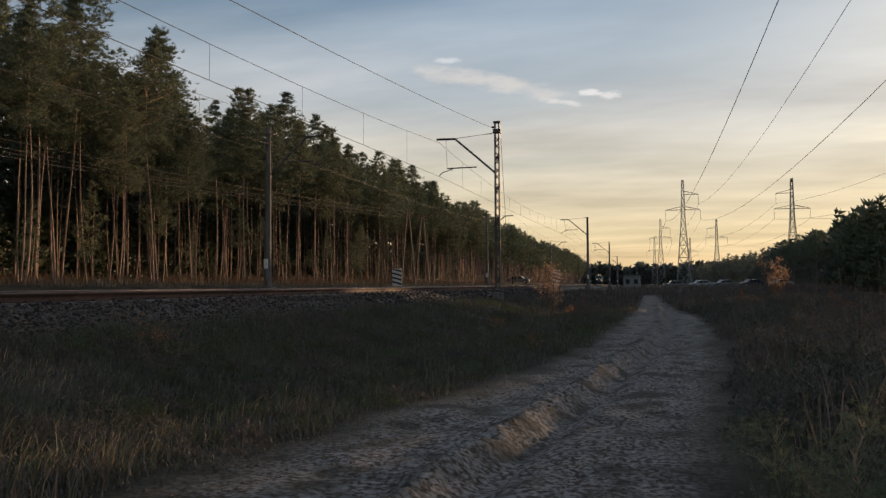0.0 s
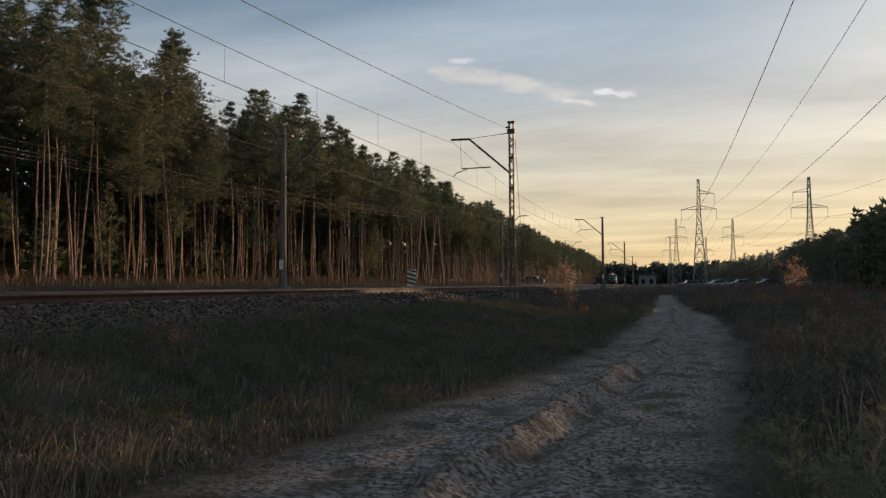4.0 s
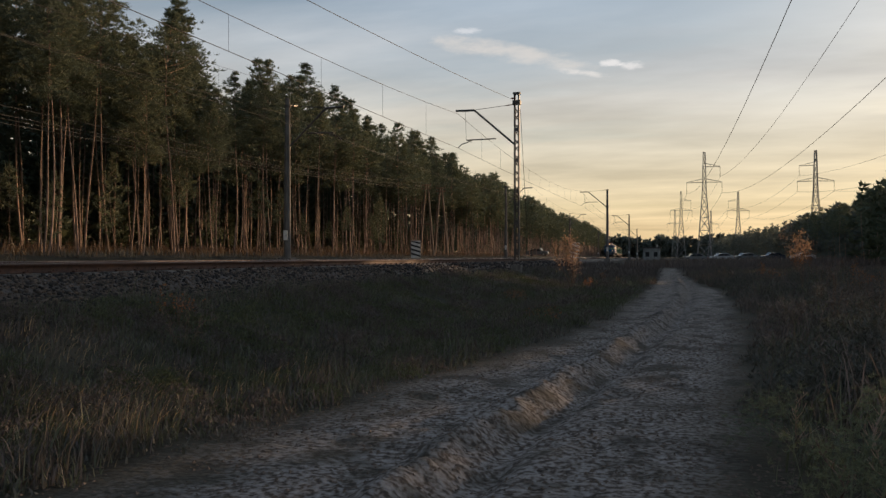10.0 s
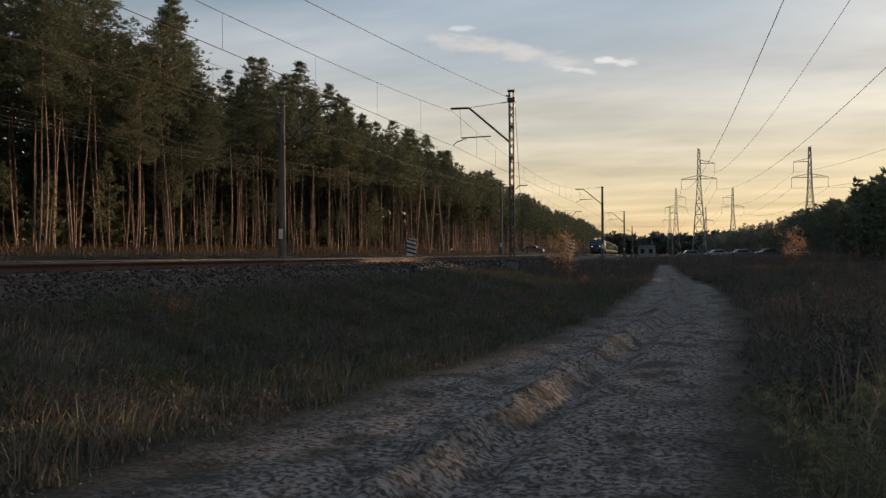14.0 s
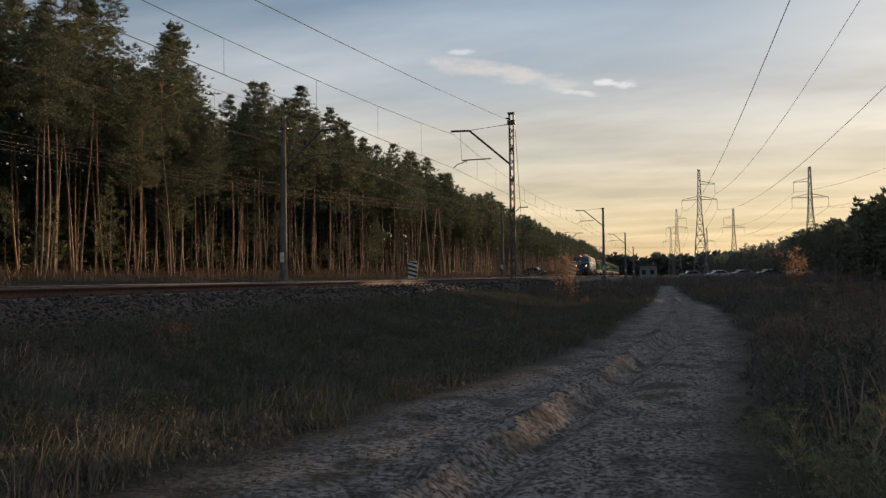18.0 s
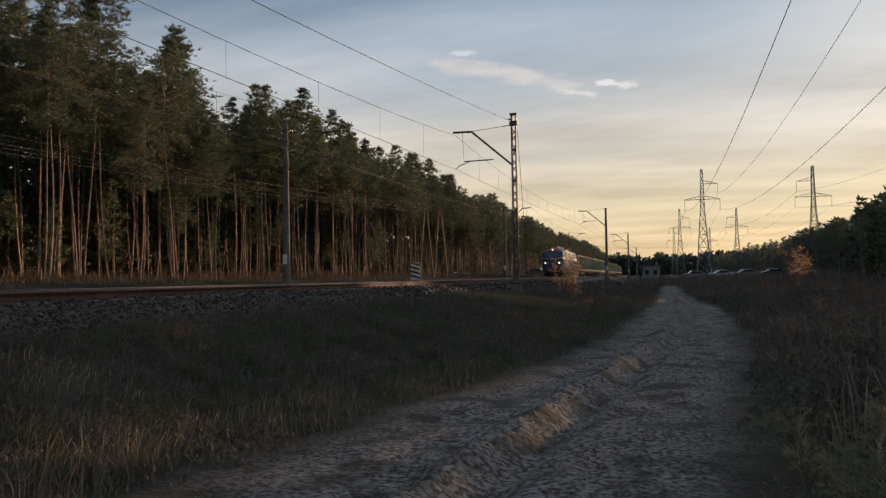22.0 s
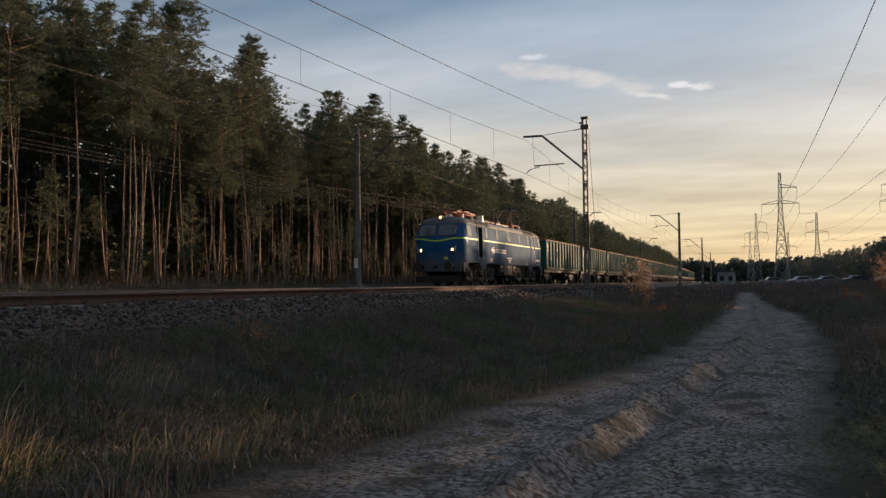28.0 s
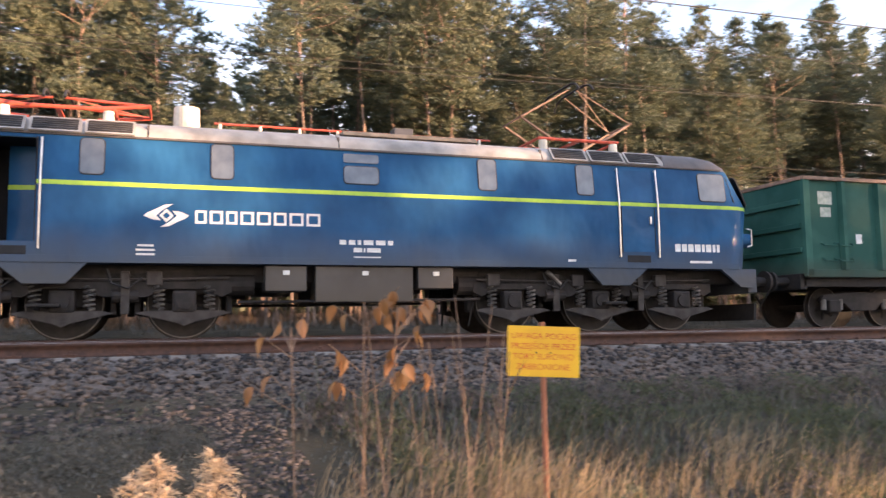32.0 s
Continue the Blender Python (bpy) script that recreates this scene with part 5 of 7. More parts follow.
# ---- train ----
def worn_paint(name, base, dark, dirt, rough=0.3, wave=0.12, dirt_top=1.7, coat=0.3, per_object=0.0):
    """Old paint: faded patches, streaks of dirt that climb from the sill, slightly wavy sheet metal."""
    m = bpy.data.materials.new(name)
    m.use_nodes = True
    nt = m.node_tree
    N = nt.nodes.new
    b = nt.nodes["Principled BSDF"]
    tc = N("ShaderNodeTexCoord")
    def tex(scale, detail, stretch=(1, 1, 1)):
        mp = N("ShaderNodeMapping"); mp.inputs["Scale"].default_value = stretch
        nt.links.new(tc.outputs["Object"], mp.inputs[0])
        n = N("ShaderNodeTexNoise")
        n.inputs["Scale"].default_value, n.inputs["Detail"].default_value = scale, detail
        nt.links.new(mp.outputs[0], n.inputs["Vector"])
        return n.outputs["Fac"]
    r1 = N("ShaderNodeValToRGB")
    r1.color_ramp.elements[0].position, r1.color_ramp.elements[1].position = 0.36, 0.66
    r1.color_ramp.elements[0].color, r1.color_ramp.elements[1].color = (*dark, 1), (*base, 1)
    fac = tex(1.3, 7)
    if per_object:
        oi = N("ShaderNodeObjectInfo")
        po = N("ShaderNodeMath"); po.operation = "MULTIPLY_ADD"; po.inputs[1].default_value = per_object
        nt.links.new(oi.outputs["Random"], po.inputs[0]); nt.links.new(fac, po.inputs[2])
        sb = N("ShaderNodeMath"); sb.operation = "SUBTRACT"; sb.inputs[1].default_value = per_object / 2
        nt.links.new(po.outputs[0], sb.inputs[0])
        fac = sb.outputs[0]
    nt.links.new(fac, r1.inputs[0])
    sep = N("ShaderNodeSeparateXYZ"); nt.links.new(tc.outputs["Object"], sep.inputs[0])
    mr = N("ShaderNodeMapRange")
    mr.inputs["From Min"].default_value, mr.inputs["From Max"].default_value = dirt_top, dirt_top - 1.3
    mr.inputs["To Min"].default_value, mr.inputs["To Max"].default_value = -0.15, 0.72
    nt.links.new(sep.outputs["Z"], mr.inputs["Value"])
    ad = N("ShaderNodeMath"); ad.operation = "ADD"
    gr = N("ShaderNodeMath"); gr.operation = "MULTIPLY"; gr.inputs[1].default_value = 0.28
    nt.links.new(tex(1.8, 5, (1, 1, 0.6)), gr.inputs[0])
    nt.links.new(mr.outputs[0], ad.inputs[0]); nt.links.new(gr.outputs[0], ad.inputs[1])
    r2 = N("ShaderNodeValToRGB")
    r2.color_ramp.elements[0].position, r2.color_ramp.elements[1].position = 0.20, 0.80
    nt.links.new(ad.outputs[0], r2.inputs[0])
    mx = N("ShaderNodeMix"); mx.data_type = "RGBA"
    mx.inputs["B"].default_value = (*dirt, 1)
    nt.links.new(r2.outputs[0], mx.inputs["Factor"]); nt.links.new(r1.outputs[0], mx.inputs["A"])
    nt.links.new(mx.outputs["Result"], b.inputs["Base Color"])
    rr = N("ShaderNodeMapRange")
    rr.inputs["To Min"].default_value, rr.inputs["To Max"].default_value = rough, rough + 0.35
    nt.links.new(r2.outputs[0], rr.inputs["Value"])
    nt.links.new(rr.outputs[0], b.inputs["Roughness"])
    b.inputs["Coat Weight"].default_value, b.inputs["Coat Roughness"].default_value = coat, 0.14
    b.inputs["Specular IOR Level"].default_value = 0.04
    bp = N("ShaderNodeBump"); bp.inputs["Strength"].default_value, bp.inputs["Distance"].default_value = wave, 0.10
    nt.links.new(tex(1.7, 2, (1, 1.2, 0.7)), bp.inputs["Height"])
    nt.links.new(bp.outputs[0], b.inputs["Normal"]); nt.links.new(bp.outputs[0], b.inputs["Coat Normal"])
    return m


def glow_material(name, color, strength):
    m = bpy.data.materials.new(name)
    m.use_nodes = True
    b = m.node_tree.nodes["Principled BSDF"]
    b.inputs["Base Color"].default_value = (*color, 1)
    b.inputs["Emission Color"].default_value, b.inputs["Emission Strength"].default_value = (*color, 1), strength
    return m


BLUE = (0.021, 0.096, 0.212), (0.014, 0.064, 0.150), (0.076, 0.085, 0.096)
M_BLUE = worn_paint("faded_blue_paint", *BLUE, rough=0.60, wave=0.42, coat=0.09, dirt_top=2.30)
M_BLUEDOOR = worn_paint("faded_blue_door_paint", *BLUE, rough=0.60, wave=0.3, coat=0.2, dirt_top=-3.0)
M_LIME = material("lime_stripe_paint", (0.42, 0.62, 0.05), (0.30, 0.48, 0.05), scale=5, rough=0.4, bump=0.05)
M_ROOF = material("pale_roof_paint", (0.35, 0.325, 0.29), (0.20, 0.185, 0.165), scale=2.5, rough=0.6, bump=0.15)
M_CABROOF = material("sooty_cab_roof", (0.10, 0.085, 0.078), (0.055, 0.048, 0.045), scale=3, rough=0.6, bump=0.15)
M_LOUVRE = material("louvre_metal", (0.13, 0.12, 0.11), (0.06, 0.055, 0.05), scale=5, rough=0.55, metal=0.2, bump=0.1)
# near-black: shade inside openings and recesses painted in; also joints and hut panes
M_DARKGAP = material("opening_shade_black", (0.018, 0.018, 0.02), (0.010, 0.010, 0.011), scale=4, rough=0.8, bump=0.1)
M_BOGIE = material("sooty_bogie_steel", (0.024, 0.021, 0.020), (0.011, 0.010, 0.009), scale=6, rough=0.75, metal=0.1, bump=0.3)
M_SPRING = material("greased_spring_steel", (0.15, 0.145, 0.135), (0.07, 0.065, 0.06), scale=9, rough=0.5, metal=0.3, bump=0.1)
M_WHEEL = material("wheel_steel", (0.030, 0.025, 0.022), (0.015, 0.013, 0.011), scale=8, rough=0.85, metal=0.0, bump=0.1)
M_TYRE = material("bright_wheel_rim", (0.16, 0.145, 0.13), (0.08, 0.07, 0.06), scale=10, rough=0.5, metal=0.5, bump=0.0)
# grey base colour stands in for the sky reflected in the panes
M_PANE = material("sky_grey_window_glass", (0.135, 0.15, 0.165), (0.09, 0.10, 0.115), scale=3, rough=0.16, bump=0.02, spec=0.7)
M_SCREEN = material("dark_windscreen_glass", (0.035, 0.04, 0.045), (0.02, 0.022, 0.026), scale=3, rough=0.08, bump=0.0, spec=0.7)
M_RUBBER = material("black_rubber_seal", (0.022, 0.022, 0.022), (0.014, 0.014, 0.014), scale=9, rough=0.7, bump=0.05)
M_CHROME = material("bright_handrail_steel", (0.62, 0.60, 0.57), (0.45, 0.43, 0.40), scale=9, rough=0.3, metal=0.85, bump=0.02)
M_RED = material("red_pantograph_paint", (0.46, 0.075, 0.035), (0.26, 0.05, 0.028), scale=6, rough=0.5, bump=0.1)
M_PORC = material("cream_porcelain", (0.62, 0.57, 0.47), (0.45, 0.40, 0.32), scale=6, rough=0.35, bump=0.05)
M_MARK = material("white_marking_paint", (0.72, 0.72, 0.70), (0.55, 0.55, 0.53), scale=7, rough=0.5, bump=0.05)
M_BOXGREY = worn_paint("grey_box_paint", (0.080, 0.080, 0.085), (0.05, 0.05, 0.055), (0.06, 0.055, 0.05), rough=0.5, wave=0.05)
M_LINK = material("dusty_link_steel", (0.055, 0.049, 0.045), (0.024, 0.021, 0.019), scale=5, rough=0.8, bump=0.3)
M_LAMP = glow_material("lit_headlamp", (1.0, 0.52, 0.19), 4.5)
M_WAGON = [worn_paint("wagon_green_paint", (0.042, 0.122, 0.098), (0.024, 0.080, 0.066), (0.075, 0.058, 0.044), rough=0.5, wave=0.10, dirt_top=1.9, coat=0.0, per_object=0.35)]
M_RIM = material("rusty_wagon_rim", (0.27, 0.175, 0.125), (0.16, 0.105, 0.075), scale=6, rough=0.8, bump=0.3)
M_LIMEPATCH = material("lime_patch_paint", (0.55, 0.56, 0.06), (0.40, 0.42, 0.05), scale=6, rough=0.5, bump=0.05)

HALF = 8.95
LEVELS = [(1.28, 1.49, 8.80), (1.62, 1.50, 8.83), (2.10, 1.50, 8.87), (2.56, 1.50, 8.92), (2.66, 1.497, 8.92), (3.10, 1.44, 8.71), (3.36, 1.41, 8.58), (3.44, 1.40, 8.54)]
STATIONS = [-7.4, -6.25, -5.45, -4.0, -2.0, 0.0, 2.0, 4.0, 5.45, 6.25, 7.4]


def level_at(z):
    for (a, w0, e0), (b, w1, e1) in zip(LEVELS, LEVELS[1:]):
        if z <= b:
            t = (z - a) / (b - a)
            return w0 + (w1 - w0) * t, e0 + (e1 - e0) * t
    return LEVELS[-1][1:]


def plan_ring(w, e, corner=0.80, n=6):
    """Plan outline, anticlockwise from the near side: points and which of them lie on the straight near side."""
    pts = [(w, d) for d in STATIONS]
    def turn(cx, cy, a0):
        return [(cx + corner * math.cos(a0 + math.pi / 2 * i / n), cy + corner * 0.92 * math.sin(a0 + math.pi / 2 * i / n)) for i in range(n + 1)]
    k = e - corner * 0.92
    pts += turn(w - corner, k, 0)
    pts += [(0.36, e + 0.04), (0.0, e + 0.05), (-0.36, e + 0.04)]
    pts += turn(-(w - corner), k, math.pi / 2)
    pts += [(-w, d) for d in reversed(STATIONS)]
    pts += turn(-(w - corner), -k, math.pi)
    pts += [(-0.36, -e - 0.04), (0.0, -e - 0.05), (0.36, -e - 0.04)]
    pts += turn(w - corner, -k, math.pi * 1.5)
    return pts


def ring_loft(rings, closed_top=False, closed_bottom=False, skip=None):
    bm = bmesh.new()
    rows = [[bm.verts.new((x, d, z)) for x, d in ring] for ring, z in rings]
    n = len(rows[0])
    for i in range(len(rows) - 1):
        for j in range(n):
            if skip and skip(i, j):
                continue
            k = (j + 1) % n
            bm.faces.new((rows[i][j], rows[i][k], rows[i + 1][k], rows[i + 1][j]))
    if closed_top:
        bm.faces.new(rows[-1])
    if closed_bottom:
        bm.faces.new(rows[0][::-1])
    bmesh.ops.recalc_face_normals(bm, faces=bm.faces)
    return bm


def shade_smooth(ob, angle=35):
    for p in ob.data.polygons:
        p.use_smooth = True
    ob.data.set_sharp_from_angle(angle=radians(angle))
    return ob


def side_frame(side, d, z):
    """A local frame on the body's side: x along, y up, z outwards."""
    w, _ = level_at(z)
    w1, _ = level_at(z + 0.05)
    tilt = math.atan2(w - w1, 0.05)
    m = Matrix.Translation((side * w, d, z))
    m = m @ (Matrix.Rotation(radians(90 * side), 4, "Z") @ Matrix.Rotation(radians(90), 4, "X"))
    return m @ Matrix.Rotation(-tilt, 4, "X")


def plate(w, h, t, corner=0.0, n=4):
    """A flat plate centred on the origin, thickness t outwards, with rounded corners."""
    if not corner:
        out = [(-w / 2, -h / 2), (w / 2, -h / 2), (w / 2, h / 2), (-w / 2, h / 2)]
    else:
        out = []
        for cx, cy, a0 in ((w / 2, -h / 2, -90), (w / 2, h / 2, 0), (-w / 2, h / 2, 90), (-w / 2, -h / 2, 180)):
            sx, sy = (1 if cx > 0 else -1), (1 if cy > 0 else -1)
            for i in range(n + 1):
                a = radians(a0 + 90 * i / n)
                out.append((cx - sx * corner + corner * math.cos(a), cy - sy * corner + corner * math.sin(a)))
    return prism(out, 0.0, t, axis="z")


def wheelset(parent, y, r, rim_w=0.135, gauge=0.7535):
    """Axle with two wheels; turns about its own middle."""
    ax = part("wheelset", rodded((-0.98, 0, 0), (0.98, 0, 0), 0.085, n=12), M_WHEEL, parent, at=pose(0, y, r))
    for s in (-1, 1):
        bm = bmesh.new()
        x0 = s * (gauge - 0.03)
        rod(bm, (x0 - 0.06, 0, 0), (x0 + 0.06, 0, 0), r, n=36)
        rod(bm, (x0 - s * 0.075, 0, 0), (x0 - s * 0.055, 0, 0), r + 0.028, n=36)
        w = part("wheel", bm, M_WHEEL, ax)
        bm = bmesh.new()
        n = 40
        for k in range(n):
            a, b = 6.2832 * k / n, 6.2832 * (k + 1) / n
            x = x0 + s * 0.063
            q = [bm.verts.new((x, rr * math.cos(t), rr * math.sin(t))) for rr, t in ((r * 0.965, a), (r * 0.995, a), (r * 0.995, b), (r * 0.965, b))]
            bm.faces.new(q)
        part("rim_face", bm, M_TYRE, w, "bright worn wheel rim")
        bm = bmesh.new()
        for k in range(6):
            a = 6.2832 * k / 6
            rod(bm, (x0 + s * 0.06, 0.12 * math.cos(a), 0.12 * math.sin(a)), (x0 + s * 0.075, r * 0.62 * math.cos(a), r * 0.62 * math.sin(a)), 0.035, 0.02, n=6)
        part("hub_ribs", bm, M_BOGIE, w)
    return ax


def coil(x, y, z0, z1, r, parent, turns=5):
    bm = bmesh.new()
    n = turns * 9
    pts = [(x + r * math.cos(6.2832 * turns * i / n), y + r * math.sin(6.2832 * turns * i / n), z0 + (z1 - z0) * i / n) for i in range(n + 1)]
    for p, q in zip(pts, pts[1:]):
        rod(bm, p, q, 0.020, n=5, caps=False)
    return part("coil_spring", bm, M_SPRING, parent)


ROLLERS = []   # wheelsets that turn: object, radius, place on its thing


def loco_bogie(loco, c, name="bogie"):
    b = part(name, boxed(-0.9, 0.9, c - 0.35, c + 0.35, 0.55, 0.95, bevel=0.03), M_BOGIE, loco)
    for s in (-1, 1):
        x0, x1 = sorted((s * 1.02, s * 1.16))
        out = [(c - 2.75, 0.98), (c - 2.75, 0.80)]
        for a in (-1.95, 0.0, 1.95):
            out += [(c + a - 0.62, 0.72), (c + a - 0.34, 0.86), (c + a + 0.34, 0.86), (c + a + 0.62, 0.72)]
        out += [(c + 2.75, 0.80), (c + 2.75, 0.98)]
        part("side_beam", prism(out, x0, x1), M_BOGIE, b)
        for a in (-1.95, 0.0, 1.95):
            y = c + a
            bm = bmesh.new()
            box(bm, min(s * 1.0, s * 1.28), max(s * 1.0, s * 1.28), y - 0.2, y + 0.2, 0.45, 0.83, bevel=0.05)
            rod(bm, (s * 1.27, y, 0.63), (s * 1.33, y, 0.63), 0.13, n=12)
            part("axle_box", bm, M_BOGIE, b)
            coil(s * 1.17, y - 0.42, 0.50, 0.90, 0.085, b)
            coil(s * 1.17, y + 0.42, 0.50, 0.90, 0.085, b)
            link = prism([(y - 0.80, 0.44), (y - 0.62, 0.48), (y + 0.62, 0.48), (y + 0.80, 0.44), (y + 0.12, 0.27), (y, 0.21), (y - 0.12, 0.27)], min(s * 1.19, s * 1.25), max(s * 1.19, s * 1.25))
            part("equaliser_link", link, M_LINK, b, "dusty grey equaliser link")
            for q in (-0.78, 0.78):
                part("brake_block", boxed(min(s * 0.68, s * 0.86), max(s * 0.68, s * 0.86), y + q - 0.05, y + q + 0.05, 0.42, 0.95, bevel=0.02), M_BOGIE, b)
        for q in (-0.98, 0.98):
            part("brake_cylinder", rodded((s * 1.10, c + q - 0.22, 0.74), (s * 1.10, c + q + 0.22, 0.74), 0.13, 0.11, n=12), M_BOGIE, b)
            part("hanger", boxed(min(s * 1.16, s * 1.22), max(s * 1.16, s * 1.22), c + q - 0.07, c + q + 0.07, 0.42, 1.16, bevel=0.015), M_LINK, b)
            part("air_hose", wire_bm([(s * 1.22, c + q - 0.3, 1.2), (s * 1.27, c + q - 0.22, 0.95), (s * 1.27, c + q + 0.05, 0.86), (s * 1.2, c + q + 0.28, 1.05)], 0.022, 6), M_RUBBER, b)
        part("brake_pipe", wire_bm([(s * 1.19, c - 2.7, 1.05), (s * 1.2, c - 1.3, 1.02), (s * 1.2, c + 1.2, 1.02), (s * 1.19, c + 2.7, 1.06)], 0.02, 6), M_LINK, b)
        for q in (-2.35, -0.5, 1.45):
            part("bracket", boxed(min(s * 1.12, s * 1.25), max(s * 1.12, s * 1.25), c + q - 0.13, c + q + 0.13, 0.92, 1.16, bevel=0.02), M_LINK, b)
        part("damper", rodded((s * 1.24, c - 0.9, 0.95), (s * 1.24, c - 1.2, 1.22), 0.05), M_SPRING, b)
        part("sand_pipe", rodded((s * 1.05, c - 2.6, 1.2), (s * 0.86, c - 2.75, 0.15), 0.022), M_BOGIE, b)
    for a in (-1.95, 0.0, 1.95):
        ROLLERS.append((wheelset(b, c + a, 0.625), 0.625, (0, c + a, 0.625)))


def lamp_tube(x, y0, y1, z, ro, ri, n=20):
    """An open lamp housing: solid at the back, hollow in front of the bulb."""
    bm = bmesh.new()
    rings = []
    for y, r in ((y0, ro), (y1, ro), (y1, ri), (y1 - (y1 - y0) * 0.6, ri)):
        rings.append([bm.verts.new((x + r * math.cos(6.2832 * k / n), y, z + r * math.sin(6.2832 * k / n))) for k in range(n)])
    for A, B in zip(rings, rings[1:]):
        for k in range(n):
            bm.faces.new((A[k], A[(k + 1) % n], B[(k + 1) % n], B[k]))
    bm.faces.new(rings[0][::-1]); bm.faces.new(rings[-1])
    bmesh.ops.recalc_face_normals(bm, faces=bm.faces)
    return bm


def pantograph_frame(bm, p, q, r=0.024):
    for s in (-0.42, 0.42):
        rod(bm, (s * p[0], p[1], p[2]), (s * q[0], q[1], q[2]), r, n=6)


def build_loco():
    t = thing("electric_locomotive", "blue electric freight locomotive with a lime stripe and lit headlamps", "locomotive")
    n_side = len(STATIONS)
    def hole(i, j):
        # the front door on the near side stands open
        return LEVELS[i][0] >= 1.62 and LEVELS[i + 1][0] <= 3.36 + 1e-6 and j < n_side - 1 and STATIONS[j] == -6.25
    body = shade_smooth(part("body", ring_loft([(plan_ring(w, e), z) for z, w, e in LEVELS], closed_bottom=True, skip=hole), M_BLUE, t))
    # vestibule behind the open door, its walls coloured near-black for the shade inside
    bm = bmesh.new()
    box(bm, 0.30, 1.495, -6.25, -6.23, 1.60, 3.36); box(bm, 0.30, 1.495, -5.47, -5.45, 1.60, 3.36)
    box(bm, 0.28, 0.32, -6.25, -5.45, 1.60, 3.36); box(bm, 0.30, 1.49, -6.25, -5.45, 1.58, 1.615); box(bm, 0.30, 1.40, -6.25, -5.45, 3.35, 3.39)
    part("vestibule", bm, M_DARKGAP, body, "open doorway with its inner shade painted dark")
    leaf = part("open_door", boxed(-0.37, 0.37, -0.025, 0.025, 1.64, 3.33, bevel=0.01), M_BLUEDOOR, body, "blue door swung inwards", at=pose(0.80, -5.62, 0, 0, 0, 80))
    part("door_stripe", boxed(-0.37, 0.37, -0.031, -0.027, 2.57, 2.65), M_LIME, leaf, "lime green stripe")
    part("door_stripe", boxed(-0.37, 0.37, 0.027, 0.031, 2.57, 2.65), M_LIME, leaf, "lime green stripe")
    # skirts below the body
    for s in (-1, 1):
        x0, x1 = sorted((s * 1.40, s * 1.488))
        for f in (-1, 1):
            out = [(f * 6.05, 1.285), (f * 4.65, 1.285), (f * 4.98, 0.93), (f * 5.62, 0.93)]
            part("skirt_panel", prism(out, x0, x1), M_BLUE, body)
            # dark block stands for the shaded step recess below the door
            part("foot_step", boxed(min(s * 1.30, s * 1.50), max(s * 1.30, s * 1.50), f * 5.85 - 0.28, f * 5.85 + 0.28, 1.40, 1.55, bevel=0.01), M_DARKGAP, body)
            part("foot_step", boxed(min(s * 1.25, s * 1.47), max(s * 1.25, s * 1.47), f * 5.3 - 0.25, f * 5.3 + 0.25, 0.55, 0.60, bevel=0.01), M_BOGIE, body)
            out = [(f * 8.73, 1.285), (f * 7.85, 1.285), (f * 8.15, 1.06), (f * 8.35, 0.90), (f * 8.70, 0.88)]
            part("end_skirt", prism(out, x0, x1), M_BLUE, body)
        part("sill", boxed(min(s * 1.485, s * 1.506), max(s * 1.485, s * 1.506), -8.3, 8.3, 1.28, 1.40, bevel=0.004), M_BLUE, body, "dirty blue sill band")
    # stripe right round the body, dipping on the noses
    rings = []
    for dz in (-0.038, 0.038):
        pts = plan_ring(1.5035, 8.925)
        z_of = []
        for x, d in pts:
            z_of.append(2.61 + dz - (0.15 * (0.5 + 0.5 * math.cos(math.pi * min(1.0, abs(x) / 1.2))) if abs(d) > 7.9 else 0.0))
        rings.append([(x, d, z) for (x, d), z in zip(pts, z_of)])
    bm = bmesh.new()
    lo, hi = ([bm.verts.new(p) for p in r] for r in rings)
    for j in range(len(lo)):
        if j < n_side - 1 and STATIONS[j] == -6.25:
            continue
        k = (j + 1) % len(lo)
        bm.faces.new((lo[j], lo[k], hi[k], hi[j]))
    stripe = part("stripe", bm, M_LIME, body, "lime green stripe")
    sm = stripe.modifiers.new("thickness", "SOLIDIFY"); sm.thickness = 0.004; sm.offset = 0
    # windows
    for s in (-1, 1):
        for d, w, h, z in ((-4.62, 0.37, 0.62, 3.08), (-2.5, 0.37, 0.62, 3.09), (2.52, 0.37, 0.62, 3.09), (4.66, 0.37, 0.62, 3.08), (-7.72, 0.66, 0.60, 3.04), (7.72, 0.66, 0.60, 3.04)):
            f = side_frame(s, d, z)
            fr = part("window", plate(w + 0.035, h + 0.035, 0.012, 0.085), M_RUBBER, body, at=f)
            part("pane", plate(w, h, 0.018, 0.07), M_PANE, fr, "glass with the grey of the reflected sky painted in")
        f = side_frame(s, 0.0, 2.96)
        fr = part("window", plate(0.68, 0.36, 0.012, 0.08), M_RUBBER, body, at=f)
        part("pane", plate(0.65, 0.33, 0.018, 0.07), M_PANE, fr, "glass with the grey of the reflected sky painted in")
        f = side_frame(s, 0.0, 3.28)
        part("window_vent", plate(0.67, 0.17, 0.015, 0.03), M_PANE, body, at=f)
        for fdir in (-1, 1):
            # doors with bright handrails
            if not (s == 1 and fdir == -1):
                f = side_frame(s, fdir * 5.85, 2.08)
                part("door", plate(0.76, 0.92, 0.010), M_BLUEDOOR, body, at=f)
                f = side_frame(s, fdir * 5.85, 3.0)
                part("door", plate(0.76, 0.68, 0.010), M_BLUEDOOR, body, at=f)
                for e in (-0.39, 0.39):
                    f = side_frame(s, fdir * 5.85 + e, 2.08)
                    part("door_gap", plate(0.02, 0.94, 0.013), M_DARKGAP, body, at=f)
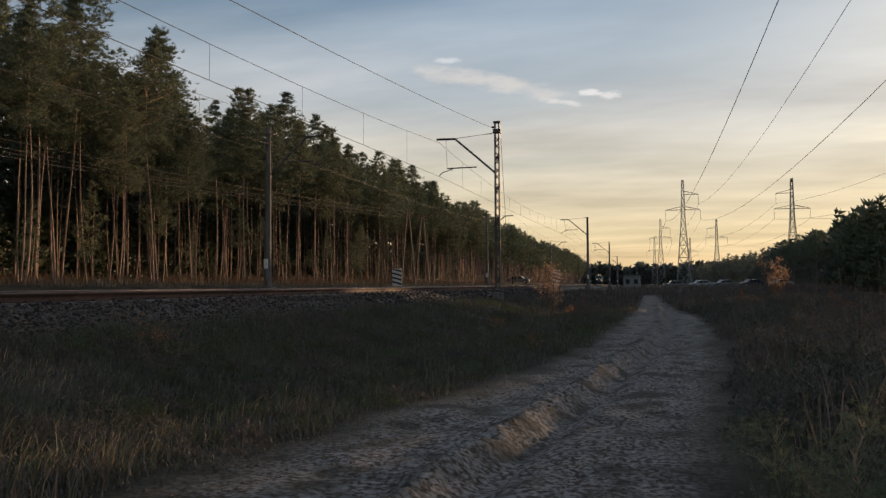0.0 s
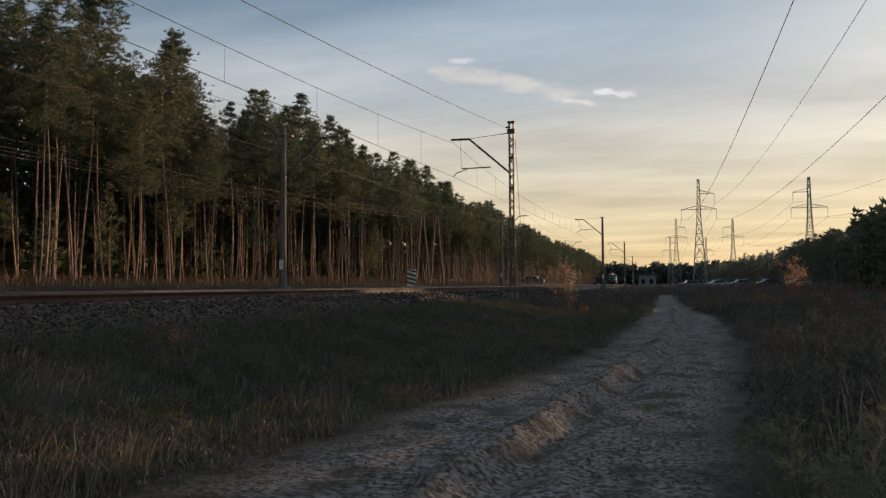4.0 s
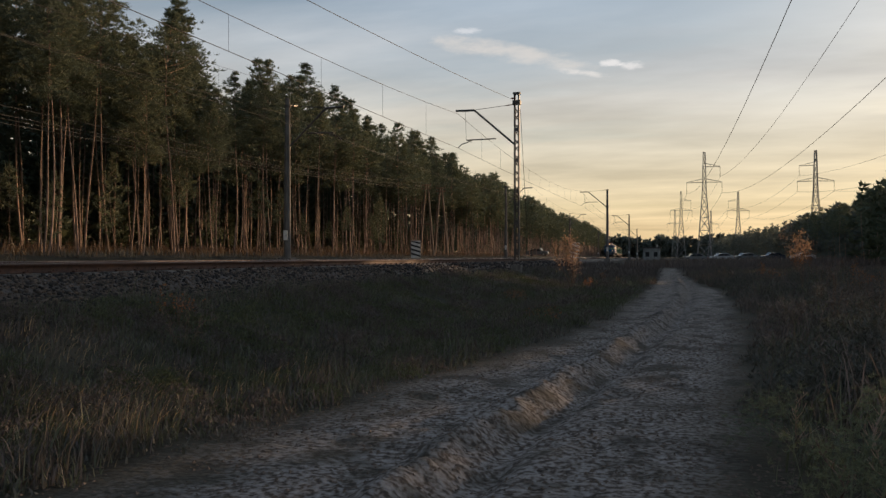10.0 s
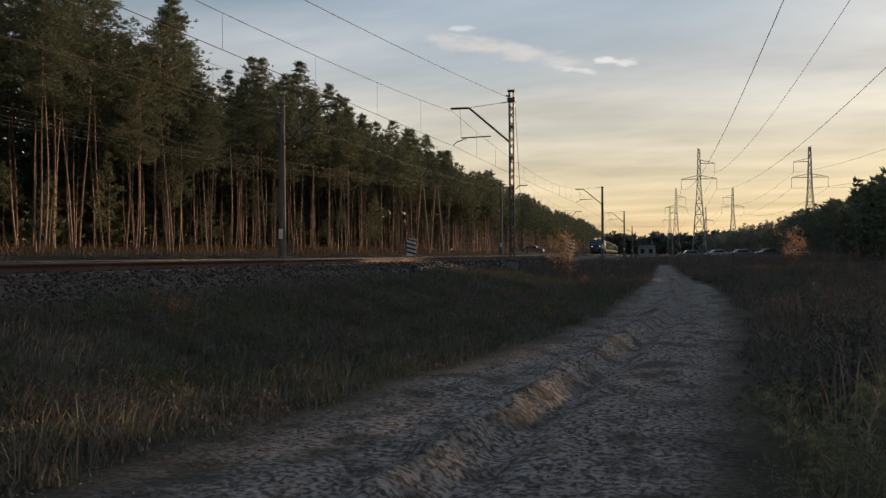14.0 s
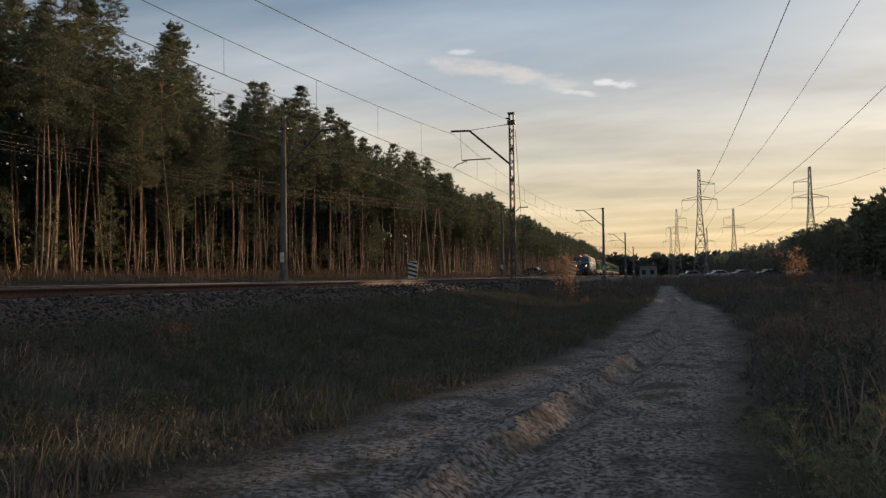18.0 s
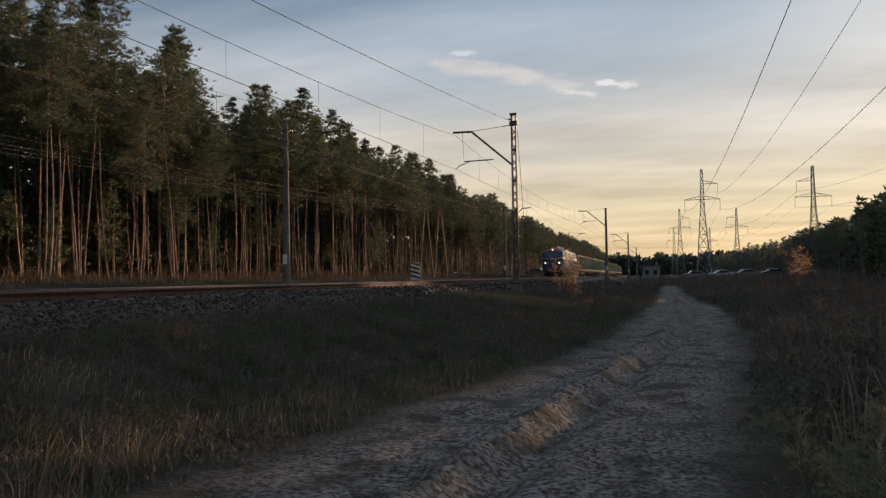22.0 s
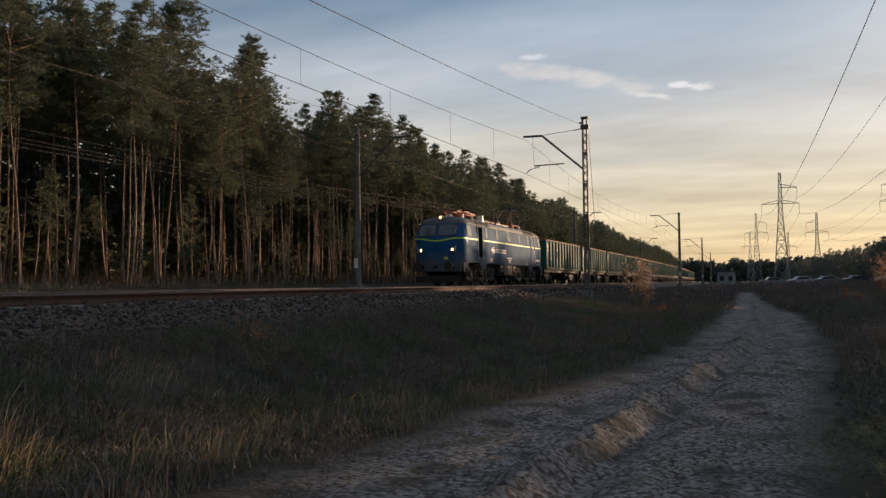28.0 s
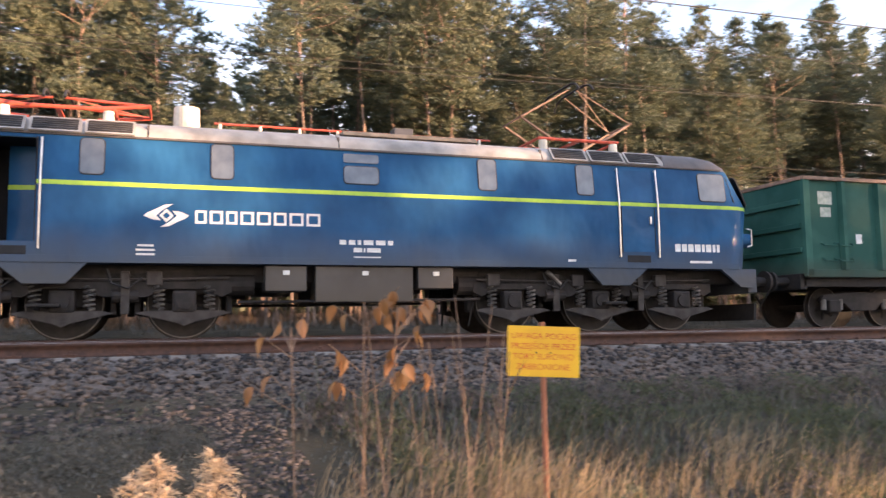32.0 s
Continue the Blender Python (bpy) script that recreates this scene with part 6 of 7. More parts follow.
                part("door_handle", boxed(min(s * 1.50, s * 1.545), max(s * 1.50, s * 1.545), fdir * 5.85 + 0.26, fdir * 5.85 + 0.30, 2.20, 2.36, bevel=0.008), M_CHROME, body)
            for e in (-0.46, 0.46):
                d = fdir * 5.85 + e
                bm = bmesh.new()
                rod(bm, (s * 1.545, d, 1.50), (s * 1.545, d, 2.62), 0.019, n=8)
                rod(bm, (s * 1.545, d, 2.62), (s * 1.47, d, 3.36), 0.019, n=8)
                rod(bm, (s * 1.49, d, 1.52), (s * 1.545, d, 1.52), 0.016, n=6)
                rod(bm, (s * 1.40, d, 3.34), (s * 1.47, d, 3.34), 0.016, n=6)
                part("handrail", bm, M_CHROME, body, "bright steel handrail")
        # gutter
        part("gutter", boxed(min(s * 1.395, s * 1.43), max(s * 1.395, s * 1.43), -8.0, 8.0, 3.425, 3.465, bevel=0.008), M_CABROOF, body)
        # markings on the side
        def mark(d, z, w, h, mat=M_MARK, name="marking"):
            part(name, plate(w, h, 0.004), mat, body, at=side_frame(s, d * s, z) @ pose(0, 0, 0.001))
        def bars(d0, z, h, widths, gap):
            d = d0
            for wd in widths:
                mark(d + wd / 2, z, wd, h)
                d += wd + gap
        # emblem: a white square on its corner between two pointed wings
        at = side_frame(s, -3.42 * s, 2.10) @ pose(0, 0, 0.001)
        for sg in (-1, 1):
            out = [(0.37, 0.01), (0.30, -0.05), (0.19, -0.10), (0.04, -0.185), (-0.10, -0.20), (0.06, -0.10), (0.165, 0.0), (0.09, 0.085), (0.22, 0.075)]
            part("emblem", prism([(sg * a, sg * b) for a, b in out], 0.0, 0.005, axis="z"), M_MARK, body, "white emblem", at=at)
        part("emblem", plate(0.17, 0.17, 0.006), M_MARK, body, at=at @ pose(0, 0, 0, 0, 0, 45))
        part("emblem_centre", plate(0.085, 0.085, 0.009), M_BLUEDOOR, body, at=at @ pose(0, 0, 0, 0, 0, 45))
        # lettering as plain shapes
        d = -2.95
        for wd in (0.19, 0.22, 0.19, 0.23, 0.24, 0.22, 0.25, 0.25):
            bm = bmesh.new()
            for x0, x1, y0, y1 in ((-0.5 * wd, 0.5 * wd, 0.075, 0.115), (-0.5 * wd, 0.5 * wd, -0.115, -0.075), (-0.5 * wd, 0.042 - 0.5 * wd, -0.075, 0.075), (0.5 * wd - 0.042, 0.5 * wd, -0.075, 0.075)):
                box(bm, x0, x1, y0, y1, 0.0, 0.004)
            part("marking", bm, M_MARK, body, "white painted marking", at=side_frame(s, (d + wd / 2) * s, 2.09) @ pose(0, 0, 0.001))
            d += wd + 0.055
        bars(-0.42, 1.70, 0.085, [0.12, 0.12, 0.06, 0.18, 0.18, 0.10], 0.05)
        bars(-0.16, 1.56, 0.08, [0.16, 0.03, 0.26], 0.03)
        mark(0.10, 1.43, 0.50, 0.022); mark(0.10, 1.34, 0.50, 0.015)
        bars(6.72, 1.72, 0.16, [0.13, 0.12, 0.13, 0.14, 0.07, 0.13, 0.07, 0.07], 0.035)
        for k in range(3):
            mark(-3.75, 1.58 - 0.075 * k, 0.30 - 0.04 * (k == 0), 0.035)
        for d, w, h in ((-7.0, 0.20, 0.05), (-5.0 - 0.9, 0.36, 0.08), (-4.6, 0.06, 0.04), (-1.9, 0.05, 0.04), (2.2, 0.42, 0.05), (3.3, 0.28, 0.04), (4.3, 0.18, 0.09), (7.35, 0.55, 0.10), (-6.75, 0.34, 0.05)):
            mark(d, 1.335 if h < 0.085 else 1.40, w, h)
        mark(-7.05, 2.30, 0.07, 0.10)
        # boxes below the floor
        for name, d0, d1, z0 in (("equipment_box", -1.74, -1.0, 0.81), ("battery_box", -0.84, 1.0, 0.61), ("equipment_box", 1.1, 1.8, 0.86)):
            bx = part(name, boxed(min(s * 0.8, s * 1.40), max(s * 0.8, s * 1.40), d0, d1, z0, 1.27, bevel=0.02), M_BOXGREY, body, "dusty grey box")
            part("latch", boxed(min(s * 1.395, s * 1.425), max(s * 1.395, s * 1.425), (d0 + d1) / 2 - 0.06, (d0 + d1) / 2 + 0.06, 1.10, 1.18, bevel=0.008), M_MARK, bx)
        part("air_tank", rodded((s * 0.95, -2.9, 0.95), (s * 0.95, -1.9, 0.95), 0.2, n=14), M_BOGIE, body)
        part("air_tank", rodded((s * 0.95, 2.0, 0.95), (s * 0.95, 2.9, 0.95), 0.2, n=14), M_BOGIE, body)
        part("pipe", rodded((s * 1.2, -2.2, 0.62), (s * 1.2, 2.4, 0.66), 0.03), M_BOGIE, body)
    part("underframe", boxed(-1.05, 1.05, -8.7, 8.7, 0.98, 1.29, bevel=0.02), M_BOGIE, t)
    # ends: windscreens, lamps, buffers
    for f in (-1, 1):
        for s in (-1, 1):
            m = Matrix.Translation((s * 0.56, f * 8.775, 3.05)) @ Matrix.Rotation(radians(180 if f > 0 else 0), 4, "Z") @ Matrix.Rotation(radians(90), 4, "X") @ pose(0, 0, 0, -25.0)
            fr = part("windscreen", plate(1.02, 0.74, 0.030, 0.10), M_RUBBER, body, at=m)
            part("pane", plate(0.94, 0.66, 0.040, 0.08), M_SCREEN, fr, "dark windscreen glass")
            mc = Matrix.Translation((s * 1.27, f * 8.35, 3.02)) @ Matrix.Rotation(radians((180 if f > 0 else 0) + (s * f * -52)), 4, "Z") @ Matrix.Rotation(radians(90), 4, "X") @ pose(0, 0, 0, -17.0)
            fr = part("corner_window", plate(0.42, 0.66, 0.030, 0.07), M_RUBBER, body, at=mc)
            part("pane", plate(0.36, 0.60, 0.040, 0.05), M_PANE, fr, "glass with the grey of the reflected sky painted in")
            lamp = part("headlamp", lamp_tube(s * 0.92, f * 8.78, f * 9.05, 1.97, 0.16, 0.10), M_BLUE, body)
            part("bulb", rodded((s * 0.92, f * 8.886, 1.97), (s * 0.92, f * 8.90, 1.97), 0.085, n=18), M_LAMP if f < 0 else M_PANE, lamp, "lit warm bulb" if f < 0 else "unlit bulb")
            bm = bmesh.new()
            rod(bm, (s * 1.10, f * 8.88, 1.82), (s * 1.10, f * 9.0, 1.85), 0.014)
            rod(bm, (s * 1.10, f * 9.0, 1.85), (s * 1.10, f * 9.0, 2.2), 0.014)
            rod(bm, (s * 1.10, f * 9.0, 2.2), (s * 1.10, f * 8.86, 2.22), 0.014)
            part("grab_rail", bm, M_CHROME, body, "bright steel grab rail")
            bm = bmesh.new()
            rod(bm, (s * 0.875, f * 8.9, 1.05), (s * 0.875, f * 9.45, 1.05), 0.13, 0.10, n=14)
            bf = part("buffer", bm, M_BOGIE, t)
            part("buffer_head", rodded((s * 0.875, f * 9.45, 1.05), (s * 0.875, f * 9.52, 1.05), 0.25, 0.24, n=20), M_WHEEL, bf)
        part("buffer_beam", boxed(-1.35, 1.35, f * 8.76 - 0.12, f * 8.76 + 0.12, 0.78, 1.30, bevel=0.03), M_BLUE, t)
        part("snow_plough", prism([(-1.25, 0.18), (1.25, 0.18), (1.3, 0.55), (-1.3, 0.55)], f * 8.85 - 0.03, f * 8.85 + 0.03, axis="y"), M_BOGIE, t)
        part("coupling_hook", boxed(-0.07, 0.07, min(f * 9.05, f * 9.42), max(f * 9.05, f * 9.42), 0.95, 1.12, bevel=0.02), M_BOGIE, t)
        part("patch", plate(0.20, 0.14, 0.012), M_LIMEPATCH, body, "small lime patch", at=Matrix.Translation((0.55 * -f, f * 8.95, 1.52)) @ Matrix.Rotation(radians(180 if f > 0 else 0), 4, "Z") @ Matrix.Rotation(radians(90), 4, "X"))
        # cab roof
        rings = [(plan_ring(1.40, 8.54), 3.44), (plan_ring(1.36, 8.48, 0.78), 3.55), (plan_ring(1.22, 8.30, 0.72), 3.70), (plan_ring(0.95, 8.0, 0.6), 3.82), (plan_ring(0.5, 7.65, 0.4), 3.88)]
        bm = ring_loft(rings, closed_top=True)
        cut = 6.6
        bmesh.ops.bisect_plane(bm, geom=bm.verts[:] + bm.edges[:] + bm.faces[:], plane_co=(0, f * cut, 0), plane_no=(0, -f, 0), clear_outer=True)
        shade_smooth(part("cab_roof", bm, M_CABROOF, t, "dark sooty cab roof"))
        top = part("top_lamp", lamp_tube(0, f * 7.95, f * 8.42, 3.80, 0.13, 0.10), M_CABROOF, t)
        part("bulb", rodded((0, f * 8.25, 3.80), (0, f * 8.27, 3.80), 0.085, n=16), M_LAMP if f < 0 else M_PANE, top, "lit warm bulb" if f < 0 else "unlit bulb")
    # main roof, with louvre panels towards both ends
    arc = [(1.40, 3.44), (1.37, 3.55), (1.24, 3.69), (0.97, 3.80), (0.5, 3.86), (0, 3.88), (-0.5, 3.86), (-0.97, 3.80), (-1.24, 3.69), (-1.37, 3.55), (-1.40, 3.44)]
    for a, b in ((-6.6, -3.75), (-3.75, -0.4), (-0.4, 3.75), (3.75, 6.6)):
        bm = bmesh.new()
        L = [bm.verts.new((x, a + 0.012, z)) for x, z in arc]
        H = [bm.verts.new((x, b - 0.012, z)) for x, z in arc]
        for i in range(len(arc) - 1):
            bm.faces.new((L[i], L[i + 1], H[i + 1], H[i]))
        bm.faces.new(L); bm.faces.new(H[::-1])
        bmesh.ops.recalc_face_normals(bm, faces=bm.faces)
        shade_smooth(part("roof_panel", bm, M_ROOF, t, "pale grey roof panel"))
        part("roof_joint", boxed(-1.30, 1.30, b - 0.02, b + 0.02, 3.60, 3.70), M_CABROOF, t)
    for s in (-1, 1):
        for f in (-1, 1):
            for k in range(3):
                d = f * (4.35 + 0.86 * k)
                m = Matrix.Translation((s * 1.335, d, 3.60)) @ Matrix.Rotation(radians(90 * s), 4, "Z") @ Matrix.Rotation(radians(90), 4, "X") @ pose(0, 0, 0, -40)
                g = part("louvre", plate(0.80, 0.37, 0.035, 0.03), M_ROOF, t, "ribbed roof louvre", at=m)
                # flat dark plate in place of the shade between the slats
                part("grille", plate(0.71, 0.29, 0.042), M_DARKGAP, g, "dark plate painted as the shade in the louvre")
                for q in range(5):
                    part("slat", boxed(-0.35, 0.35, -0.115 + 0.056 * q, -0.105 + 0.056 * q, 0.036, 0.054), M_LOUVRE, g)
    # roof gear
    part("vent_drum", rodded((0.55, -3.1, 3.82), (0.55, -3.1, 4.24), 0.24, 0.23, n=20), M_PORC, t, "cream cylindrical roof vent")
    for x in (-0.35, 0.45):
        bm = bmesh.new()
        rod(bm, (x, -2.6, 4.02), (x, 3.0, 4.02), 0.022, n=6)
        part("busbar", bm, M_RED if x > 0 else M_CABLE, t, "thin roof busbar")
        for k in range(8):
            part("bus_insulator", rodded((x, -2.5 + 0.75 * k, 3.86), (x, -2.5 + 0.75 * k, 4.02), 0.045, 0.03), M_PORC, t)
    part("resistor_tray", boxed(-0.7, 0.7, -0.2, 2.6, 3.90, 3.98, bevel=0.01), M_LOUVRE, t)
    part("horn", rodded((0.3, -7.3, 3.95), (0.3, -7.7, 3.97), 0.04, 0.09), M_CHROME, t)
    part("junction_box", boxed(0.1, 0.5, 0.9, 1.3, 3.95, 4.16, bevel=0.02), M_BOXGREY, t)
    for c, up in ((-5.3, False), (5.05, True)):
        pg = part("pantograph", boxed(-0.5, 0.5, c - 0.04, c + 0.04, 4.10, 4.16, bevel=0.01), M_RED, t, "red raised pantograph" if up else "red folded pantograph")
        bm = bmesh.new()
        for x in (-0.5, 0.5):
            rod(bm, (x, c - 0.95, 4.14), (x, c + 0.95, 4.14), 0.038, n=8)
        for y in (c - 0.95, c + 0.95):
            rod(bm, (-0.55, y, 4.14), (0.55, y, 4.14), 0.034, n=8)
        part("base_frame", bm, M_RED, pg)
        for x in (-0.5, 0.5):
            for y in (c - 0.85, c + 0.85):
                part("post_insulator", rodded((x, y, 3.78), (x, y, 4.10), 0.11, 0.09, n=14), M_PORC, pg)
        knee, zk, zt = (1.34, 4.60, 5.32) if up else (1.55, 4.26, 4.36)
        for s in (-1, 1):
            bm = bmesh.new()
            for x in (-0.45, 0.45):
                rod(bm, (x, c + s * 0.60, 4.15), (x, c + s * knee, zk), 0.032 if up else 0.045, 0.024 if up else 0.038, n=7)
            rod(bm, (-0.5, c + s * knee, zk), (0.5, c + s * knee, zk), 0.022, n=6)
            part("lower_arm", bm, M_RIM if up else M_RED, pg)
            bm = bmesh.new()
            for x in (-1, 1):
                rod(bm, (x * 0.45, c + s * knee, zk), (x * 0.30, c + s * 0.10, zt), 0.016 if up else 0.030, 0.012 if up else 0.024, n=6)
            rod(bm, (-0.45, c + s * knee, zk), (0.30, c + s * 0.12, zt), 0.010, n=5)
            part("upper_arm", bm, M_RED if not up else M_RIM, pg)
        for y in (-0.17, 0.17):
            bm = wire_bm([(-0.95, c + y, zt - 0.16), (-0.78, c + y, zt), (-0.55, c + y, zt + 0.06), (0.55, c + y, zt + 0.06), (0.78, c + y, zt), (0.95, c + y, zt - 0.16)], 0.024, 6)
            part("collector_strip", bm, M_BOGIE, pg)
    loco_bogie(t, -5.05)
    loco_bogie(t, 5.05)
    return t


def rib_outline(y):
    return [(y - 0.085, 0.0), (y - 0.045, 0.11), (y + 0.045, 0.11), (y + 0.085, 0.0)]


WAGON_HALF = 6.42


def build_wagon():
    t = thing("open_goods_wagon", "dirty green steel open goods wagon with ribbed sides and rusty rim", "wagon", "goods wagons")
    mat = M_WAGON[0]
    h = WAGON_HALF
    body = part("floor", boxed(-1.38, 1.38, -h, h, 1.22, 1.28), mat, t)
    for s in (-1, 1):
        part("side_wall", boxed(min(s * 1.38, s * 1.41), max(s * 1.38, s * 1.41), -h, h, 1.22, 3.36), mat, body)
        part("end_wall", boxed(-1.38, 1.38, s * h - 0.03, s * h + 0.03, 1.22, 3.36), mat, body)
    for s in (-1, 1):
        n = 11
        for k in range(n):
            y = -h + 2 * h * (k + 1) / (n + 1)
            out = [(s * (1.41 + dx), yy) for yy, dx in rib_outline(y)]
            part("rib", prism(out, 1.30, 3.33, axis="z"), mat, body)
        for y in (-h + 0.06, h - 0.06):
            part("corner_post", boxed(min(s * 1.36, s * 1.47), max(s * 1.36, s * 1.47), y - 0.09, y + 0.09, 1.15, 3.36, bevel=0.01), mat, body)
        part("top_rim", boxed(min(s * 1.37, s * 1.49), max(s * 1.37, s * 1.49), -h - 0.03, h + 0.03, 3.345, 3.43, bevel=0.012), M_RIM, body, "rusty top rim")
        part("bottom_sill", boxed(min(s * 1.36, s * 1.47), max(s * 1.36, s * 1.47), -h, h, 1.13, 1.31, bevel=0.012), mat, body)
        part("end_rim", boxed(-1.40, 1.40, s * h - 0.06, s * h + 0.06, 3.345, 3.43, bevel=0.012), M_RIM, body, "rusty top rim")
        for z in (1.75, 2.3, 2.85):
            part("end_rib", boxed(-1.36, 1.36, min(s * h, s * (h + 0.09)), max(s * h, s * (h + 0.09)), z - 0.06, z + 0.06, bevel=0.015), mat, body)
        for y, z, w, hh in ((-h + 0.62, 2.95, 0.40, 0.30), (-h + 0.62, 2.62, 0.30, 0.22), (-h + 1.55, 2.02, 0.17, 0.22), (-h + 3.7, 2.75, 0.5, 0.12), (-h + 4.6, 2.2, 0.22, 0.10), (h - 0.6, 2.9, 0.34, 0.08)):
            m = Matrix.Translation((s * 1.412, y * s, z)) @ Matrix.Rotation(radians(90 * s), 4, "Z") @ Matrix.Rotation(radians(90), 4, "X")
            part("marking", plate(w, hh, 0.004), M_MARK if hh > 0.21 and w < 0.2 else M_FADED, body, at=m)
        for y in (-h + 0.62, -h + 1.1):
            for z in (1.5, 1.85):
                part("step_iron", wire_bm([(s * 1.42, y * s - 0.18, z + 0.06), (s * 1.52, y * s - 0.18, z), (s * 1.52, y * s + 0.18, z), (s * 1.42, y * s + 0.18, z + 0.06)], 0.016, 5), mat, body)
        part("hand_wheel", wire_bm([(s * 1.50, 0.7 + 0.17 * math.cos(6.2832 * i / 14), 0.98 + 0.17 * math.sin(6.2832 * i / 14)) for i in range(15)], 0.018, 5), M_SPRING, t)
    fr = part("underframe", boxed(-0.28, 0.28, -h, h, 0.86, 1.20, bevel=0.02), M_BOGIE, t)
    for s in (-1, 1):
        part("solebar", boxed(min(s * 1.22, s * 1.30), max(s * 1.22, s * 1.30), -h, h, 0.92, 1.16, bevel=0.015), M_BOGIE, fr)
        part("headstock", boxed(-1.3, 1.3, s * h - 0.10, s * h + 0.10, 0.86, 1.22, bevel=0.02), M_BOGIE, fr)
        part("brake_tank", rodded((0.55 * s, -1.2, 0.85), (0.55 * s, -0.3, 0.85), 0.17, n=12), M_BOGIE, fr)
        for q in (-0.875, 0.875):
            bf = part("buffer", rodded((q, s * h, 1.05), (q, s * (h + 0.52), 1.05), 0.11, 0.09, n=10), M_BOGIE, fr)
            part("buffer_head", rodded((q, s * (h + 0.52), 1.05), (q, s * (h + 0.58), 1.05), 0.23, n=14), M_BOGIE, bf)
        part("air_hose", wire_bm([(0.35, s * (h + 0.1), 0.95), (0.38, s * (h + 0.3), 0.7), (0.36, s * (h + 0.42), 0.55), (0.3, s * (h + 0.5), 0.75)], 0.025, 5), M_RUBBER, fr)
    for c in (-4.5, 4.5):
        bg = part("bogie", boxed(-0.95, 0.95, c - 0.2, c + 0.2, 0.42, 0.82, bevel=0.03), M_BOGIE, t)
        for s in (-1, 1):
            out = [(c - 1.25, 0.62), (c - 1.15, 0.74), (c - 0.45, 0.80), (c + 0.45, 0.80), (c + 1.15, 0.74), (c + 1.25, 0.62), (c + 0.55, 0.55), (c + 0.35, 0.38), (c - 0.35, 0.38), (c - 0.55, 0.55)]
            part("side_frame", prism(out, min(s * 0.96, s * 1.06), max(s * 0.96, s * 1.06)), M_BOGIE, bg)
            for a in (-0.9, 0.9):
                part("axle_box", boxed(min(s * 0.94, s * 1.14), max(s * 0.94, s * 1.14), c + a - 0.16, c + a + 0.16, 0.34, 0.62, bevel=0.03), M_BOGIE, bg)
                for e in (-0.24, 0.24):
                    part("spring", rodded((s * 1.02, c + a + e, 0.40), (s * 1.02, c + a + e, 0.64), 0.065, n=10), M_SPRING, bg)
        for a in (-0.9, 0.9):
            wheelset(bg, c + a, 0.46)
    return t


M_FADED = material("faded_chalky_marking", (0.38, 0.42, 0.38), (0.20, 0.26, 0.22), scale=9, rough=0.7, bump=0.1)
loco = build_loco()
first_wagon = build_wagon()
TRAIN = [(loco, 9.55)]
WAGON_START, PITCH = 19.75, 14.04
WAGONS = [first_wagon]
TRAIN.append((first_wagon, WAGON_START + WAGON_HALF))
for i in range(1, 20):
    w = copy_thing(first_wagon, Matrix.Identity(4))
    WAGONS.append(w)
    TRAIN.append((w, WAGON_START + WAGON_HALF + i * PITCH))
for w in WAGONS[:3]:
    sets = [o for b in w.children if b.name.startswith("bogie") for o in b.children if o.name.startswith("wheelset")]
    ROLLERS += [(o, 0.46, tuple(o.matrix_basis.translation)) for o in sets]


def front_y(t):
    """The place of the train's nose along the line; it slows a little."""
    late = lerp_table([(0, 0.0), (28, 0.0), (30, -0.10), (31, -0.07), (31.5, 0.02), (32, 0.18)], t)
    return 347.96 - 11.0886 * t - 0.0551 * t * (t - 32) / 2 + late


# ---- warning sign and the plants beside it ----
M_SIGN = material("yellow_sign_enamel", (0.80, 0.46, 0.018), (0.70, 0.38, 0.015), scale=5, rough=0.4, bump=0.04)
M_SIGNTEXT = material("red_sign_lettering", (0.62, 0.10, 0.02), (0.5, 0.09, 0.02), scale=8, rough=0.5, bump=0.0)
M_POST = material("rusty_orange_post", (0.40, 0.15, 0.07), (0.22, 0.085, 0.045), scale=8, rough=0.7, bump=0.2, stretch=(1, 1, 0.3))
M_TWIG = material("dry_brown_stalk", (0.22, 0.145, 0.095), (0.10, 0.065, 0.042), scale=9, rough=0.85, bump=0.2)
M_LEAF = leaf_material("autumn_leaf", (0.46, 0.17, 0.05), (0.11, 0.10, 0.04), through=0.45)
M_LEAF_RED = leaf_material("rusty_bush_leaf", (0.42, 0.17, 0.06), (0.17, 0.07, 0.03), through=0.45)
M_LEAF_BRIGHT = leaf_material("bright_orange_leaf", (0.48, 0.31, 0.19), (0.22, 0.135, 0.085), through=0.55)
M_PLUME = leaf_material("pale_reed_plume", (0.74, 0.56, 0.36), (0.46, 0.33, 0.20), through=0.5)


def beside(az_deg, d):
    """A place beside the road end, by bearing and distance."""
    a = radians(az_deg - 0.3)
    return -0.46 - d * math.sin(a), -0.45 + d * math.cos(a)


def words(text, size, mat, parent, at):
    cu = bpy.data.curves.new("lettering", "FONT")
    cu.body, cu.size, cu.align_x, cu.extrude = text, size, "CENTER", 0.0012
    tmp = bpy.data.objects.new("lettering", cu)
    me = bpy.data.meshes.new_from_object(tmp)
    bpy.data.objects.remove(tmp)
    bpy.data.curves.remove(cu)
    me.materials.clear()
    return part("lettering", me, mat, parent, "red lettering", at=at)


